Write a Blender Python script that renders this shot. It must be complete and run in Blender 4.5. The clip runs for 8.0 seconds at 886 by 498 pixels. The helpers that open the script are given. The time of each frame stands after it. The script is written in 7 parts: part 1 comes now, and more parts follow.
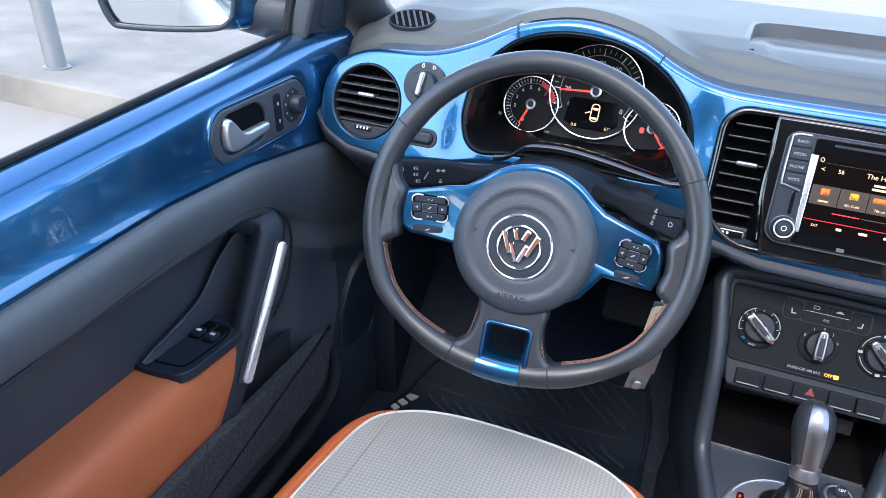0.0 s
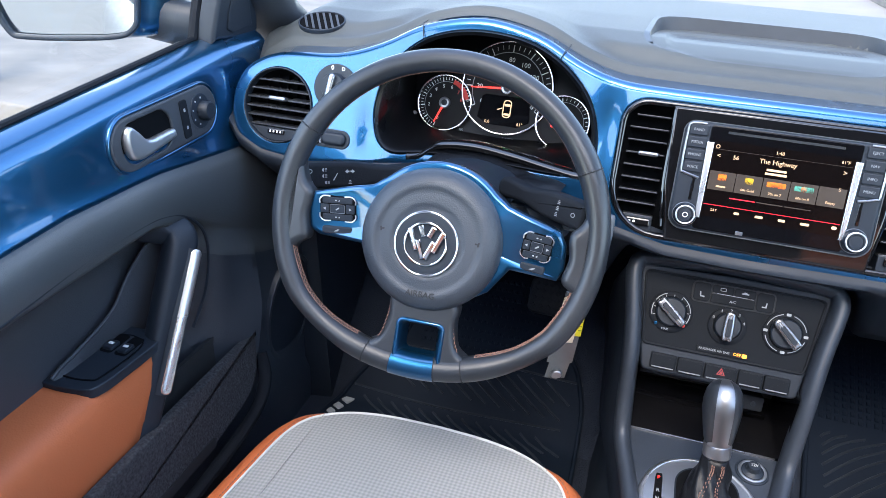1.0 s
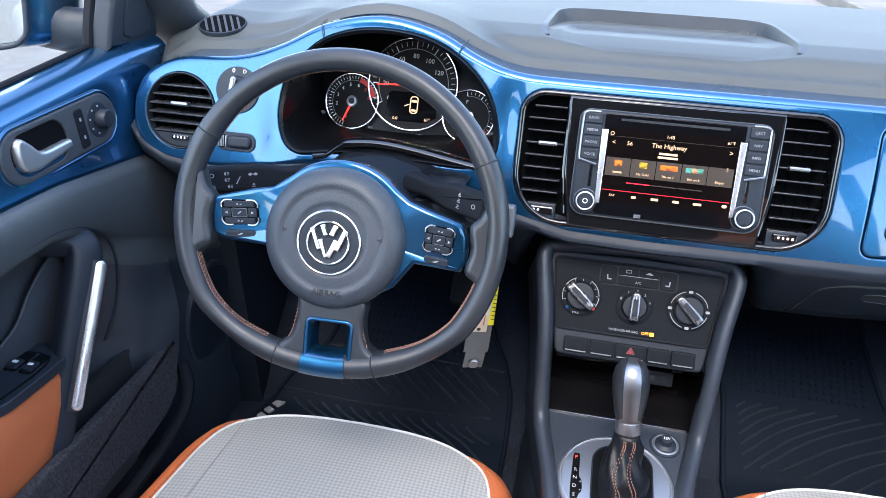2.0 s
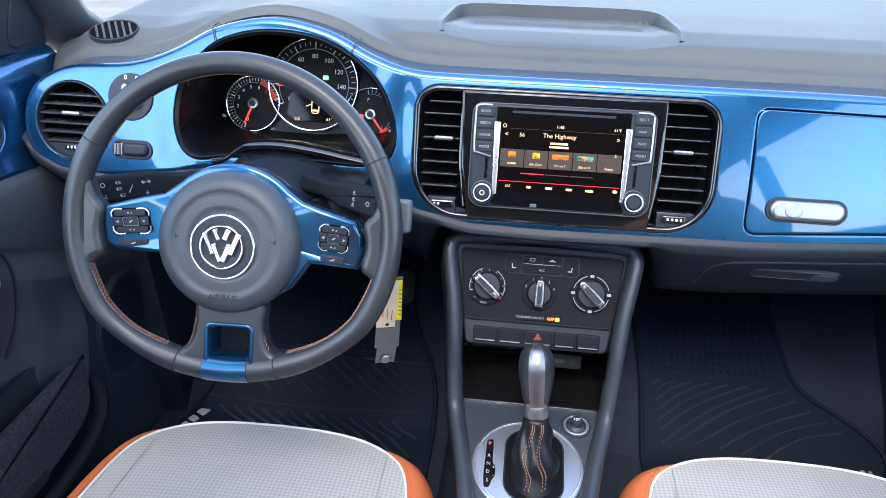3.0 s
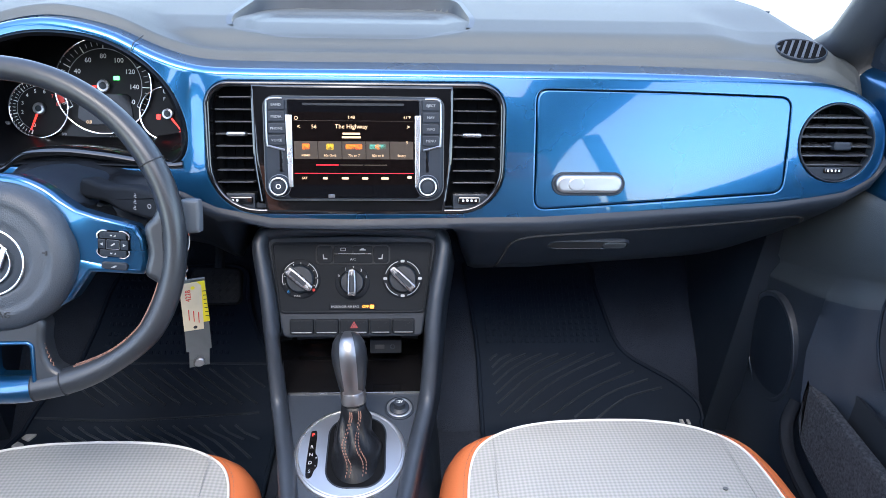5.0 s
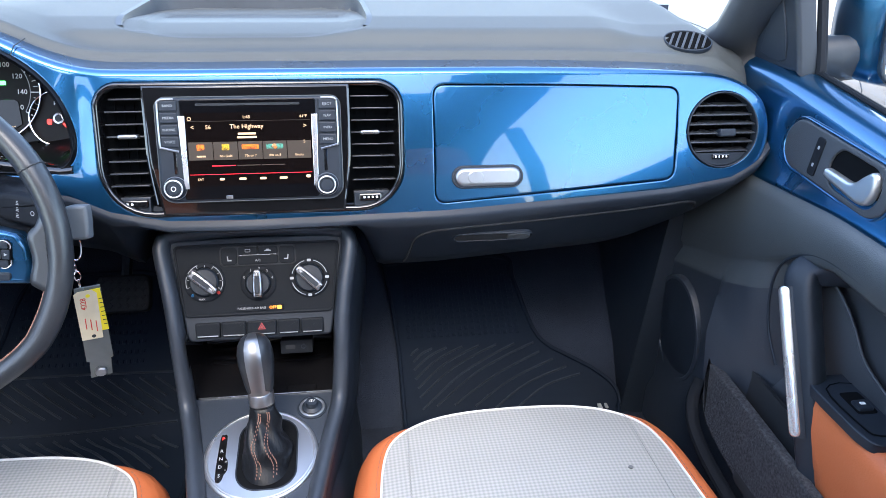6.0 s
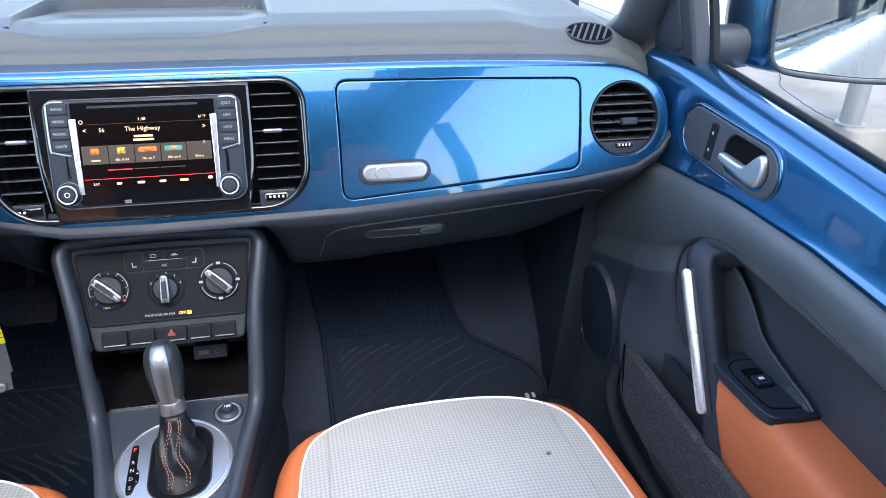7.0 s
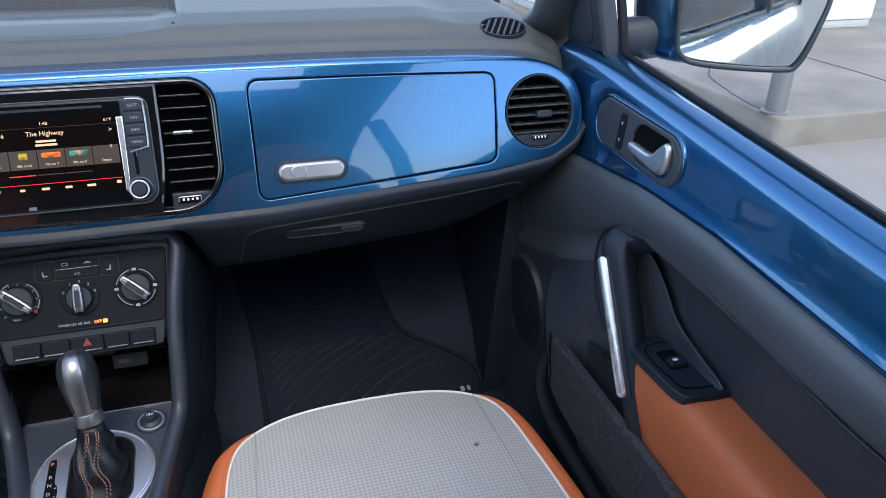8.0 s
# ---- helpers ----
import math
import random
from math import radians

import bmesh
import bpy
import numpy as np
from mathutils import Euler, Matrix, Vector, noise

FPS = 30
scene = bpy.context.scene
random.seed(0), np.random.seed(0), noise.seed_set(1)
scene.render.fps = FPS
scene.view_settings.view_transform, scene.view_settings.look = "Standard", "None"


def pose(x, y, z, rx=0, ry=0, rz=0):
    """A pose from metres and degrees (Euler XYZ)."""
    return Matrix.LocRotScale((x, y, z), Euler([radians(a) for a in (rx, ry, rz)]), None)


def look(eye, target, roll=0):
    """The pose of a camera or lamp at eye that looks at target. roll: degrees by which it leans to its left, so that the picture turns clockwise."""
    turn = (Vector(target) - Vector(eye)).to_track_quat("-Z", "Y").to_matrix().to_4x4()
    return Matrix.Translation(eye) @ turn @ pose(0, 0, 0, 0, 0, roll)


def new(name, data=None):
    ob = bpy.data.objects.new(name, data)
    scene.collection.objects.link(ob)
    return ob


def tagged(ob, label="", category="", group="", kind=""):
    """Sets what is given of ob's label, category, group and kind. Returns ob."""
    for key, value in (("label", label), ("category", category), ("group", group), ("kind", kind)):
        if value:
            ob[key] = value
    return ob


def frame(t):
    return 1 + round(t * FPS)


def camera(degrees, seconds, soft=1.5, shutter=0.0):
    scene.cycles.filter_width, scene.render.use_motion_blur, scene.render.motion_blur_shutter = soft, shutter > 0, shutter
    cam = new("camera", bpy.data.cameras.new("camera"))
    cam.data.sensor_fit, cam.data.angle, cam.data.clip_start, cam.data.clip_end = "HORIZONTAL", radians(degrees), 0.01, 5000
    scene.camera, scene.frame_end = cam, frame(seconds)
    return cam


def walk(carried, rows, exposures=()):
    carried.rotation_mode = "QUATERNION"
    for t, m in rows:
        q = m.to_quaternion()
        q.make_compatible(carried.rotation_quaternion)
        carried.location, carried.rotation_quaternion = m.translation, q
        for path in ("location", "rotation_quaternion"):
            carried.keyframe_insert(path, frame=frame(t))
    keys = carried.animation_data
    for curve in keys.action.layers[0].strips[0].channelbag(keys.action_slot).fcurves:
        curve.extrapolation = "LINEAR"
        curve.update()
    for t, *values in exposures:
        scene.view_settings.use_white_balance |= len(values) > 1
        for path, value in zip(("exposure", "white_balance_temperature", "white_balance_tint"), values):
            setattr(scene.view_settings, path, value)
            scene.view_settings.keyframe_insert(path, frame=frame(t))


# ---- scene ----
cam = camera(63.0, 8.0, 0.45)
PATH = [
    (0, (-0.2023, 0.0329, 1.1499), (-0.5546, 1.0439, 0.6078), 4.52),
    (0.5, (-0.1744, 0.0411, 1.1514), (-0.4972, 1.0641, 0.6137), 4.06),
    (1, (-0.1500, 0.0438, 1.1519), (-0.4344, 1.0798, 0.6173), 3.67),
    (1.5, (-0.1273, 0.0467, 1.1541), (-0.3697, 1.0936, 0.6199), 3.20),
    (3, (-0.0392, 0.0472, 1.1637), (-0.1568, 1.1130, 0.6249), 1.58),
    (3.5, (-0.0122, 0.0458, 1.1665), (-0.0878, 1.1135, 0.6239), 1.40),
    (4, (0.0113, 0.0425, 1.1679), (-0.0199, 1.1114, 0.6234), 1.35),
    (4.5, (0.0427, 0.0425, 1.1679), (0.0601, 1.1109, 0.6217), 1.44),
    (6, (0.1273, 0.0259, 1.1685), (0.2827, 1.0831, 0.6225), 1.43),
    (6.5, (0.1543, 0.0214, 1.1682), (0.3536, 1.0703, 0.6203), 1.38),
    (7, (0.1770, 0.0158, 1.1655), (0.4170, 1.0567, 0.6188), 1.20),
    (7.5, (0.1971, 0.0103, 1.1645), (0.4802, 1.0402, 0.6175), 1.24),
    (8, (0.2163, 0.0008, 1.1658), (0.5342, 1.0194, 0.6168), 1.02),
]
walk(cam, [(t, look(eye, target, roll)) for t, eye, target, roll in PATH], [(0.0, 3.22, 6900, 10), (4.5, 3.22, 6900, 10), (6.0, 3.3, 6900, 10), (7.6, 3.3, 6900, 10), (8.0, 2.48, 6900, 10)])


# ---- world and light ----
world = bpy.data.worlds.new("sky")
scene.world = world
world.use_nodes = True
wn = world.node_tree
sky = wn.nodes.new("ShaderNodeTexSky")
sky.sky_type = "NISHITA"
sky.sun_disc = False
sky.sun_elevation = radians(54)
sky.sun_rotation = radians(186)
wn.links.new(sky.outputs[0], wn.nodes["Background"].inputs[0])
wn.nodes["Background"].inputs[1].default_value = 0.15
sun_data = bpy.data.lights.new("sun", "SUN")
sun_data.energy = 0.42
sun_data.angle = radians(28)
sun_data.color = (1.0, 0.98, 0.95)
sun = new("sun", sun_data)
# the sun stands high behind the car, veiled
sun.matrix_world = look((-0.27, -2.59, 3.58), (0, 0, 0))


# the roof lining: (y, z) along the middle, from the windscreen header to the rear
ROOF = ((0.57, 1.455), (0.42, 1.473), (0.2, 1.484), (-0.02, 1.485), (-0.3, 1.478), (-0.55, 1.46), (-0.7, 1.44), (-0.9, 1.38), (-1.2, 1.22), (-1.35, 1.05), (-1.37, 0.95))


# ---- materials ----
def node_mat(name, color, rough=0.5, metal=0.0, coat=0.0, grain=0.0, grain_size=900.0, vary=0.12, vary_size=6.0, spec=0.5, rough_vary=0.08):
    """A surface with fine grain relief, slow blotches of tone and of gloss."""
    m = bpy.data.materials.new(name)
    m.use_nodes = True
    nt = m.node_tree
    b = nt.nodes["Principled BSDF"]
    b.inputs["Metallic"].default_value = metal
    b.inputs["Coat Weight"].default_value = coat
    b.inputs["Coat Roughness"].default_value = 0.03
    b.inputs["Specular IOR Level"].default_value = spec
    co = nt.nodes.new("ShaderNodeTexCoord")
    big = nt.nodes.new("ShaderNodeTexNoise")
    big.inputs["Scale"].default_value = vary_size
    big.inputs["Detail"].default_value = 5
    nt.links.new(co.outputs["Object"], big.inputs["Vector"])
    ramp = nt.nodes.new("ShaderNodeMapRange")
    ramp.inputs["From Min"].default_value = 0.3
    ramp.inputs["From Max"].default_value = 0.7
    ramp.inputs["To Min"].default_value = 1 - vary
    ramp.inputs["To Max"].default_value = 1 + vary
    nt.links.new(big.outputs[0], ramp.inputs[0])
    mul = nt.nodes.new("ShaderNodeVectorMath")
    mul.operation = "SCALE"
    mul.inputs[0].default_value = color
    nt.links.new(ramp.outputs[0], mul.inputs["Scale"])
    nt.links.new(mul.outputs[0], b.inputs["Base Color"])
    rr = nt.nodes.new("ShaderNodeMapRange")
    rr.inputs["From Min"].default_value = 0.3
    rr.inputs["From Max"].default_value = 0.7
    rr.inputs["To Min"].default_value = max(0.02, rough - rough_vary)
    rr.inputs["To Max"].default_value = min(1, rough + rough_vary)
    nt.links.new(big.outputs[0], rr.inputs[0])
    nt.links.new(rr.outputs[0], b.inputs["Roughness"])
    if grain:
        v = nt.nodes.new("ShaderNodeTexVoronoi")
        v.inputs["Scale"].default_value = grain_size
        nt.links.new(co.outputs["Object"], v.inputs["Vector"])
        bump = nt.nodes.new("ShaderNodeBump")
        bump.inputs["Strength"].default_value = grain
        bump.inputs["Distance"].default_value = 0.0008
        nt.links.new(v.outputs["Distance"], bump.inputs["Height"])
        nt.links.new(bump.outputs[0], b.inputs["Normal"])
    return m


PLASTIC = node_mat("grained_black_plastic", (0.0135, 0.019, 0.0275), 0.46, spec=0.32, grain=0.12, grain_size=900)
PAD = node_mat("soft_grey_dash_skin", (0.052, 0.057, 0.056), 0.6, spec=0.4, grain=0.2, grain_size=800, vary=0.06, rough_vary=0.02)
DOORSKIN = node_mat("soft_dark_door_skin", (0.054, 0.062, 0.068), 0.43, grain=0.2, grain_size=800)
CONSOLE = node_mat("dark_console_skin", (0.025, 0.0315, 0.042), 0.42, grain=0.2, grain_size=800)
COVER = node_mat("dark_grey_airbag_skin", (0.031, 0.038, 0.048), 0.44, grain=0.25, grain_size=700)
DARK = node_mat("matt_black_cavity", (0.015, 0.0165, 0.019), 0.8)
PANEL = node_mat("black_glass_panel", (0.004, 0.004, 0.005), 0.08, spec=0.22, rough_vary=0.02)
GLOSS = node_mat("piano_black", (0.006, 0.006, 0.007), 0.06, coat=0.6, rough_vary=0.03)
BLUE = node_mat("blue_metallic_paint", (0.011, 0.093, 0.205), 0.28, metal=0.86, coat=1.0, vary=0.04, rough_vary=0.03)
LINING = node_mat("grey_roof_lining", (0.1, 0.103, 0.105), 0.95, spec=0.1, grain=0.3, grain_size=500)
INSERT = node_mat("dark_door_insert", (0.036, 0.041, 0.049), 0.52, grain=0.2, grain_size=700)
# near-black and glossless: the shade inside hollows and gaps is put into the colour
VOID = node_mat("hollow_shade_black", (0.006, 0.0065, 0.0075), 1.0, spec=0.0)
BOOT = node_mat("matt_black_boot_leather", (0.0055, 0.0065, 0.0085), 0.38, spec=0.24, grain=0.25, grain_size=700)
LEATHER = node_mat("black_leather", (0.0185, 0.0215, 0.026), 0.37, spec=0.6, grain=0.1, grain_size=900)
BROWN = node_mat("cognac_leatherette", (0.49, 0.13, 0.047), 0.5, spec=0.3, grain=0.3, grain_size=450, vary=0.06)
SILVER = node_mat("satin_silver", (0.3, 0.305, 0.32), 0.3, metal=0.9, vary=0.04)
PALE = node_mat("pale_satin_silver", (0.5, 0.51, 0.53), 0.34, metal=0.95, vary=0.04)
SLAT = node_mat("smooth_black_slat", (0.03, 0.033, 0.038), 0.28, vary=0.05)
BRIGHT = node_mat("polished_strip", (0.74, 0.75, 0.77), 0.27, metal=0.9, vary=0.03)
CHROME = node_mat("bright_chrome", (0.8, 0.81, 0.82), 0.08, metal=1.0, vary=0.03, rough_vary=0.04)
PIPING = node_mat("white_piping", (0.58, 0.57, 0.54), 0.6, vary=0.08)
RUBBER = node_mat("black_rubber", (0.0095, 0.0115, 0.015), 0.65, grain=0.2, grain_size=500, spec=0.1)
MATRUBBER = node_mat("black_mat_rubber", (0.0085, 0.0135, 0.023), 0.6, grain=0.1, grain_size=500, spec=0.04)
# ribs paler than the mat: the light they catch is put into the colour
MATRIB = node_mat("lightened_mat_rib", (0.018, 0.024, 0.034), 0.42, spec=0.4, grain=0.1, grain_size=500)
FIELD = node_mat("matt_black_panel", (0.0075, 0.0095, 0.0125), 0.55, spec=0.1, grain=0.12, grain_size=900)
FELT = node_mat("charcoal_felt", (0.042, 0.043, 0.047), 0.95, spec=0.2, grain=1.0, grain_size=300, vary=0.5, vary_size=260)
CARPET = node_mat("black_carpet", (0.019, 0.025, 0.038), 0.95, spec=0.1, grain=0.9, grain_size=500, vary=0.3)
WHITE = node_mat("white_print", (0.75, 0.75, 0.73), 0.6, vary=0.03)
RED = node_mat("red_print", (0.6, 0.03, 0.02), 0.5, vary=0.03)
HAZARD = node_mat("dark_red_print", (0.3, 0.025, 0.025), 0.5, vary=0.03)
GREYTXT = node_mat("grey_print", (0.3, 0.31, 0.32), 0.5, vary=0.03)
STITCH = node_mat("orange_stitch", (0.22, 0.115, 0.085), 0.8, vary=0.15, vary_size=300)
CONCRETE = node_mat("pale_concrete", (0.165, 0.15, 0.132), 0.9, grain=0.5, grain_size=60, vary=0.12, vary_size=1.5)
KERB = node_mat("grey_kerb_concrete", (0.135, 0.122, 0.107), 0.9, grain=0.6, grain_size=60, vary=0.28, vary_size=3)
GALV = node_mat("galvanised_steel", (0.14, 0.143, 0.15), 0.5, metal=0.4, vary=0.1)


# ---- mesh helpers ----
def thing(name, at, label, category, group="", kind=""):
    ob = new(name)
    ob.location = at
    return tagged(ob, label, category, group, kind)


def part(name, bm, material, parent=None, label="", sharp=35):
    me = bpy.data.meshes.new(name)
    bmesh.ops.recalc_face_normals(bm, faces=bm.faces)
    bm.to_mesh(me)
    bm.free()
    me.shade_smooth()
    me.set_sharp_from_angle(angle=radians(sharp))
    me.materials.append(material)
    ob = new(name, me)
    if parent:
        ob.parent = parent
        if parent.type == "EMPTY":
            ob.matrix_parent_inverse = Matrix.Translation(-parent.location)
    if label:
        ob["label"] = label
    return ob


def basis(origin, u, v, w):
    m = Matrix((u, v, w)).transposed().to_4x4()
    m.translation = origin
    return m


def rrect(cx, cy, w, h, r, n=6):
    """A rectangle with rounded corners (one radius, or four: TR, TL, BL, BR), counter-clockwise."""
    rs = r if isinstance(r, (tuple, list)) else (r,) * 4
    out = []
    for k, (sx, sy) in enumerate(((1, 1), (-1, 1), (-1, -1), (1, -1))):
        q = rs[k]
        ox, oy = cx + sx * (w / 2 - q), cy + sy * (h / 2 - q)
        for i in range(n + 1):
            a = math.pi / 2 * (k + i / n)
            out.append((ox + q * math.cos(a), oy + q * math.sin(a)))
    return out


def oval(cx, cy, a, b=None, n=40):
    b = b or a
    return [(cx + a * math.cos(2 * math.pi * i / n), cy + b * math.sin(2 * math.pi * i / n)) for i in range(n)]


def smooth_loop(pts, n=5, closed=True):
    """Catmull-Rom through the points."""
    out, c = [], len(pts)
    for i in range(c if closed else c - 1):
        g = [Vector(pts[(i + k) % c if closed else min(max(i + k, 0), c - 1)]) for k in (-1, 0, 1, 2)]
        for j in range(n):
            t = j / n
            out.append(0.5 * (2 * g[1] + (g[2] - g[0]) * t + (2 * g[0] - 5 * g[1] + 4 * g[2] - g[3]) * t * t + (3 * g[1] - g[0] - 3 * g[2] + g[3]) * t ** 3))
    if not closed:
        out.append(Vector(pts[-1]))
    return [tuple(p) for p in out]


def round_poly(pts, r, n=6):
    """A polygon with corners rounded by one radius."""
    out, c = [], len(pts)
    for i in range(c):
        a, b, e = Vector(pts[i - 1]), Vector(pts[i]), Vector(pts[(i + 1) % c])
        p, q = b + (a - b).normalized() * r, b + (e - b).normalized() * r
        for k in range(n + 1):
            t = k / n
            out.append(tuple(p * (1 - t) ** 2 + b * 2 * t * (1 - t) + q * t * t))
    return out


def ccw(pts):
    a = sum(p[0] * q[1] - q[0] * p[1] for p, q in zip(pts, pts[1:] + pts[:1]))
    return pts if a > 0 else pts[::-1]


def inset(pts, d):
    """The loop moved inwards by d (outwards where negative)."""
    pts, out, c = ccw(list(pts)), [], len(pts)
    for i in range(c):
        a, b, e = Vector(pts[i - 1][:2]), Vector(pts[i][:2]), Vector(pts[(i + 1) % c][:2])
        t = (b - a).normalized() + (e - b).normalized()
        t = t.normalized() if t.length > 1e-9 else Vector((1, 0))
        out.append((b.x - t.y * d, b.y + t.x * d))
    if d > 0:
        # corners tighter than the inset shrink to a point instead of folding over
        bad = [(Vector(out[(i + 1) % c]) - Vector(out[i])).dot(Vector(pts[(i + 1) % c][:2]) - Vector(pts[i][:2])) <= 0 for i in range(c)]
        if any(bad) and not all(bad):
            i = next(k for k in range(c) if bad[k] and not bad[k - 1])
            n = 0
            while n < c:
                if bad[(i + n) % c]:
                    run = [(i + n) % c]
                    while bad[(i + n) % c]:
                        n += 1
                        run.append((i + n) % c)
                    mid = (sum(out[k][0] for k in run) / len(run), sum(out[k][1] for k in run) / len(run))
                    for k in run:
                        out[k] = mid
                n += 1
    return out


def ring_faces(bm, a, b):
    c = len(a)
    for i in range(c):
        try:
            bm.faces.new((a[i], a[(i + 1) % c], b[(i + 1) % c], b[i]))
        except ValueError:
            pass


def verts(bm, pts, m, w):
    return [bm.verts.new(m @ Vector((p[0], p[1], w))) for p in pts]


def slab(bm, outline, m, w0, w1, bev=0.0, seg=3, back=True, dome=0.0):
    """A prism between depths w0 and w1 with a rounded front edge; dome: a raised middle."""
    o = ccw(list(outline))
    loops = [verts(bm, o, m, w0)]
    if bev:
        for i in range(seg + 1):
            a = math.pi / 2 * i / seg
            loops.append(verts(bm, inset(o, bev * (1 - math.cos(a))), m, w1 - bev + bev * math.sin(a)))
    else:
        loops.append(verts(bm, o, m, w1))
    for a, b in zip(loops, loops[1:]):
        ring_faces(bm, a, b)
    if dome:
        cx, cy = sum(p[0] for p in o) / len(o), sum(p[1] for p in o) / len(o)
        last, base = loops[-1], inset(o, bev)
        for k in (0.85, 0.65, 0.4, 0.15):
            lp = verts(bm, [(cx + (p[0] - cx) * k, cy + (p[1] - cy) * k) for p in base], m, w1 + dome * (1 - k * k))
            ring_faces(bm, last, lp)
            last = lp
        bm.faces.new(last)
    else:
        if bev:
            # a narrow flat border keeps the cap's shading level
            lp = verts(bm, inset(o, bev + min(0.0008, 0.4 * bev)), m, w1)
            ring_faces(bm, loops[-1], lp)
            loops.append(lp)
        cap = []
        for v in loops[-1]:
            if not cap or ((v.co - cap[-1].co).length > 1e-6 and (v.co - cap[0].co).length > 1e-6):
                cap.append(v)
        xs_, ys_ = [p[0] for p in o], [p[1] for p in o]
        mid = m @ Vector(((min(xs_) + max(xs_)) / 2, (min(ys_) + max(ys_)) / 2, w1))
        turn = [(cap[i].co - mid).cross(cap[(i + 1) % len(cap)].co - mid).dot(m.col[2].xyz) for i in range(len(cap))]
        if len(cap) > 8 and min(turn) > 1e-10:
            hub = bm.verts.new(mid)
            for i in range(len(cap)):
                bm.faces.new((cap[i], cap[(i + 1) % len(cap)], hub))
        else:
            bm.faces.new(cap)
    if back:
        bm.faces.new(loops[0][::-1])
    return bm


def band(bm, outer, inner, m, w0, w1, bev=0.002, seg=2):
    """A closed frame between two loops with equal numbers of points."""
    o, i_ = ccw(list(outer)), ccw(list(inner))
    ls = [verts(bm, o, m, w0)]
    for k in range(seg + 1):
        a = math.pi / 2 * k / seg
        ls.append(verts(bm, inset(o, bev * (1 - math.cos(a))), m, w1 - bev + bev * math.sin(a)))
    for k in range(seg, -1, -1):
        a = math.pi / 2 * k / seg
        ls.append(verts(bm, inset(i_, -bev * (1 - math.cos(a))), m, w1 - bev + bev * math.sin(a)))
    ls.append(verts(bm, i_, m, w0))
    for a, b in zip(ls, ls[1:] + ls[:1]):
        ring_faces(bm, a, b)
    return bm


def plate(bm, outer, holes, m, bev_out, bev_hole, back_out, back_hole, seg=4):
    """A face with holes, its rims rounded; rims run on by the world vectors back_out and back_hole."""
    o = ccw(list(outer))
    edges = []

    def rim(loop, sign, bev, back):
        # from the level border of the face to the rim
        ls = [verts(bm, inset(loop, sign * (bev + 0.0012)), m, 0)]
        ls += [verts(bm, inset(loop, sign * bev * (1 - math.sin(math.pi / 2 * i / seg))), m, -bev * (1 - math.cos(math.pi / 2 * i / seg))) for i in range(seg + 1)]
        end = [bm.verts.new(v.co + Vector(back)) for v in ls[-1]]
        for a_, b_ in zip(ls, ls[1:] + [end]):
            ring_faces(bm, a_, b_)
        c = len(ls[0])
        for i in range(c):
            edges.append(bm.edges.get((ls[0][i], ls[0][(i + 1) % c])))

    rim(o, 1, bev_out, back_out)
    for h in holes:
        rim(ccw(list(h)), -1, bev_hole, back_hole)
    bmesh.ops.triangle_fill(bm, use_beauty=True, use_dissolve=False, edges=[e for e in edges if e])
    loose = [v for v in bm.verts if not v.link_faces]
    bmesh.ops.delete(bm, geom=loose, context="VERTS")
    return bm


def tube(bm, pts, radii, n=10, closed=False, flat=1.0, normal=None, square=1.0):
    """A tube along points; flat squeezes it along the given normal, square below 1 makes it boxy."""

    def soft(c):
        return math.copysign(abs(c) ** square, c)

    P = [Vector(p) for p in pts]
    c = len(P)
    rs = radii if isinstance(radii, (list, tuple)) else [radii] * c
    loops, up = [], Vector(normal) if normal else None
    for i in range(c):
        d = (P[(i + 1) % c] - P[i - 1]) if closed else (P[min(i + 1, c - 1)] - P[max(i - 1, 0)])
        d.normalize()
        if up is None:
            up = d.orthogonal()
        side = d.cross(up).normalized()
        q = side.cross(d).normalized()
        if not normal:
            up = q
        loops.append([bm.verts.new(P[i] + rs[i] * (side * soft(math.cos(2 * math.pi * k / n)) + q * flat * soft(math.sin(2 * math.pi * k / n)))) for k in range(n)])
    for a, b in zip(loops, loops[1:] + (loops[:1] if closed else [])):
        ring_faces(bm, a, b)
    if not closed:
        bm.faces.new(loops[0][::-1])
        bm.faces.new(loops[-1])
    return bm


def lathe(bm, profile, m, n=32, lid=True):
    """A turned shape from (radius, height) pairs; lid: closed at its end."""
    loops = [[bm.verts.new(m @ Vector((r * math.cos(2 * math.pi * k / n), r * math.sin(2 * math.pi * k / n), h))) for k in range(n)] for r, h in profile]
    for a, b in zip(loops, loops[1:]):
        ring_faces(bm, a, b)
    bm.faces.new(loops[0][::-1])
    if lid:
        bm.faces.new(loops[-1])
    return bm


def sheet(bm, rows):
    """A skin over rows of points of equal length."""
    g = [[bm.verts.new(p) for p in r] for r in rows]
    for a, b in zip(g, g[1:]):
        for i in range(len(a) - 1):
            bm.faces.new((a[i], a[i + 1], b[i + 1], b[i]))
    return g


def brick(bm, c, size, m=Matrix(), bev=0.002):
    """A box with rounded edges."""
    r = bmesh.ops.create_cube(bm, size=1, matrix=m @ Matrix.Translation(c) @ Matrix.Diagonal((*size, 1)))
    if bev:
        es = list({e for v in r["verts"] for e in v.link_edges})
        bmesh.ops.bevel(bm, geom=es, offset=bev, segments=2, profile=0.5, affect="EDGES")
    return bm


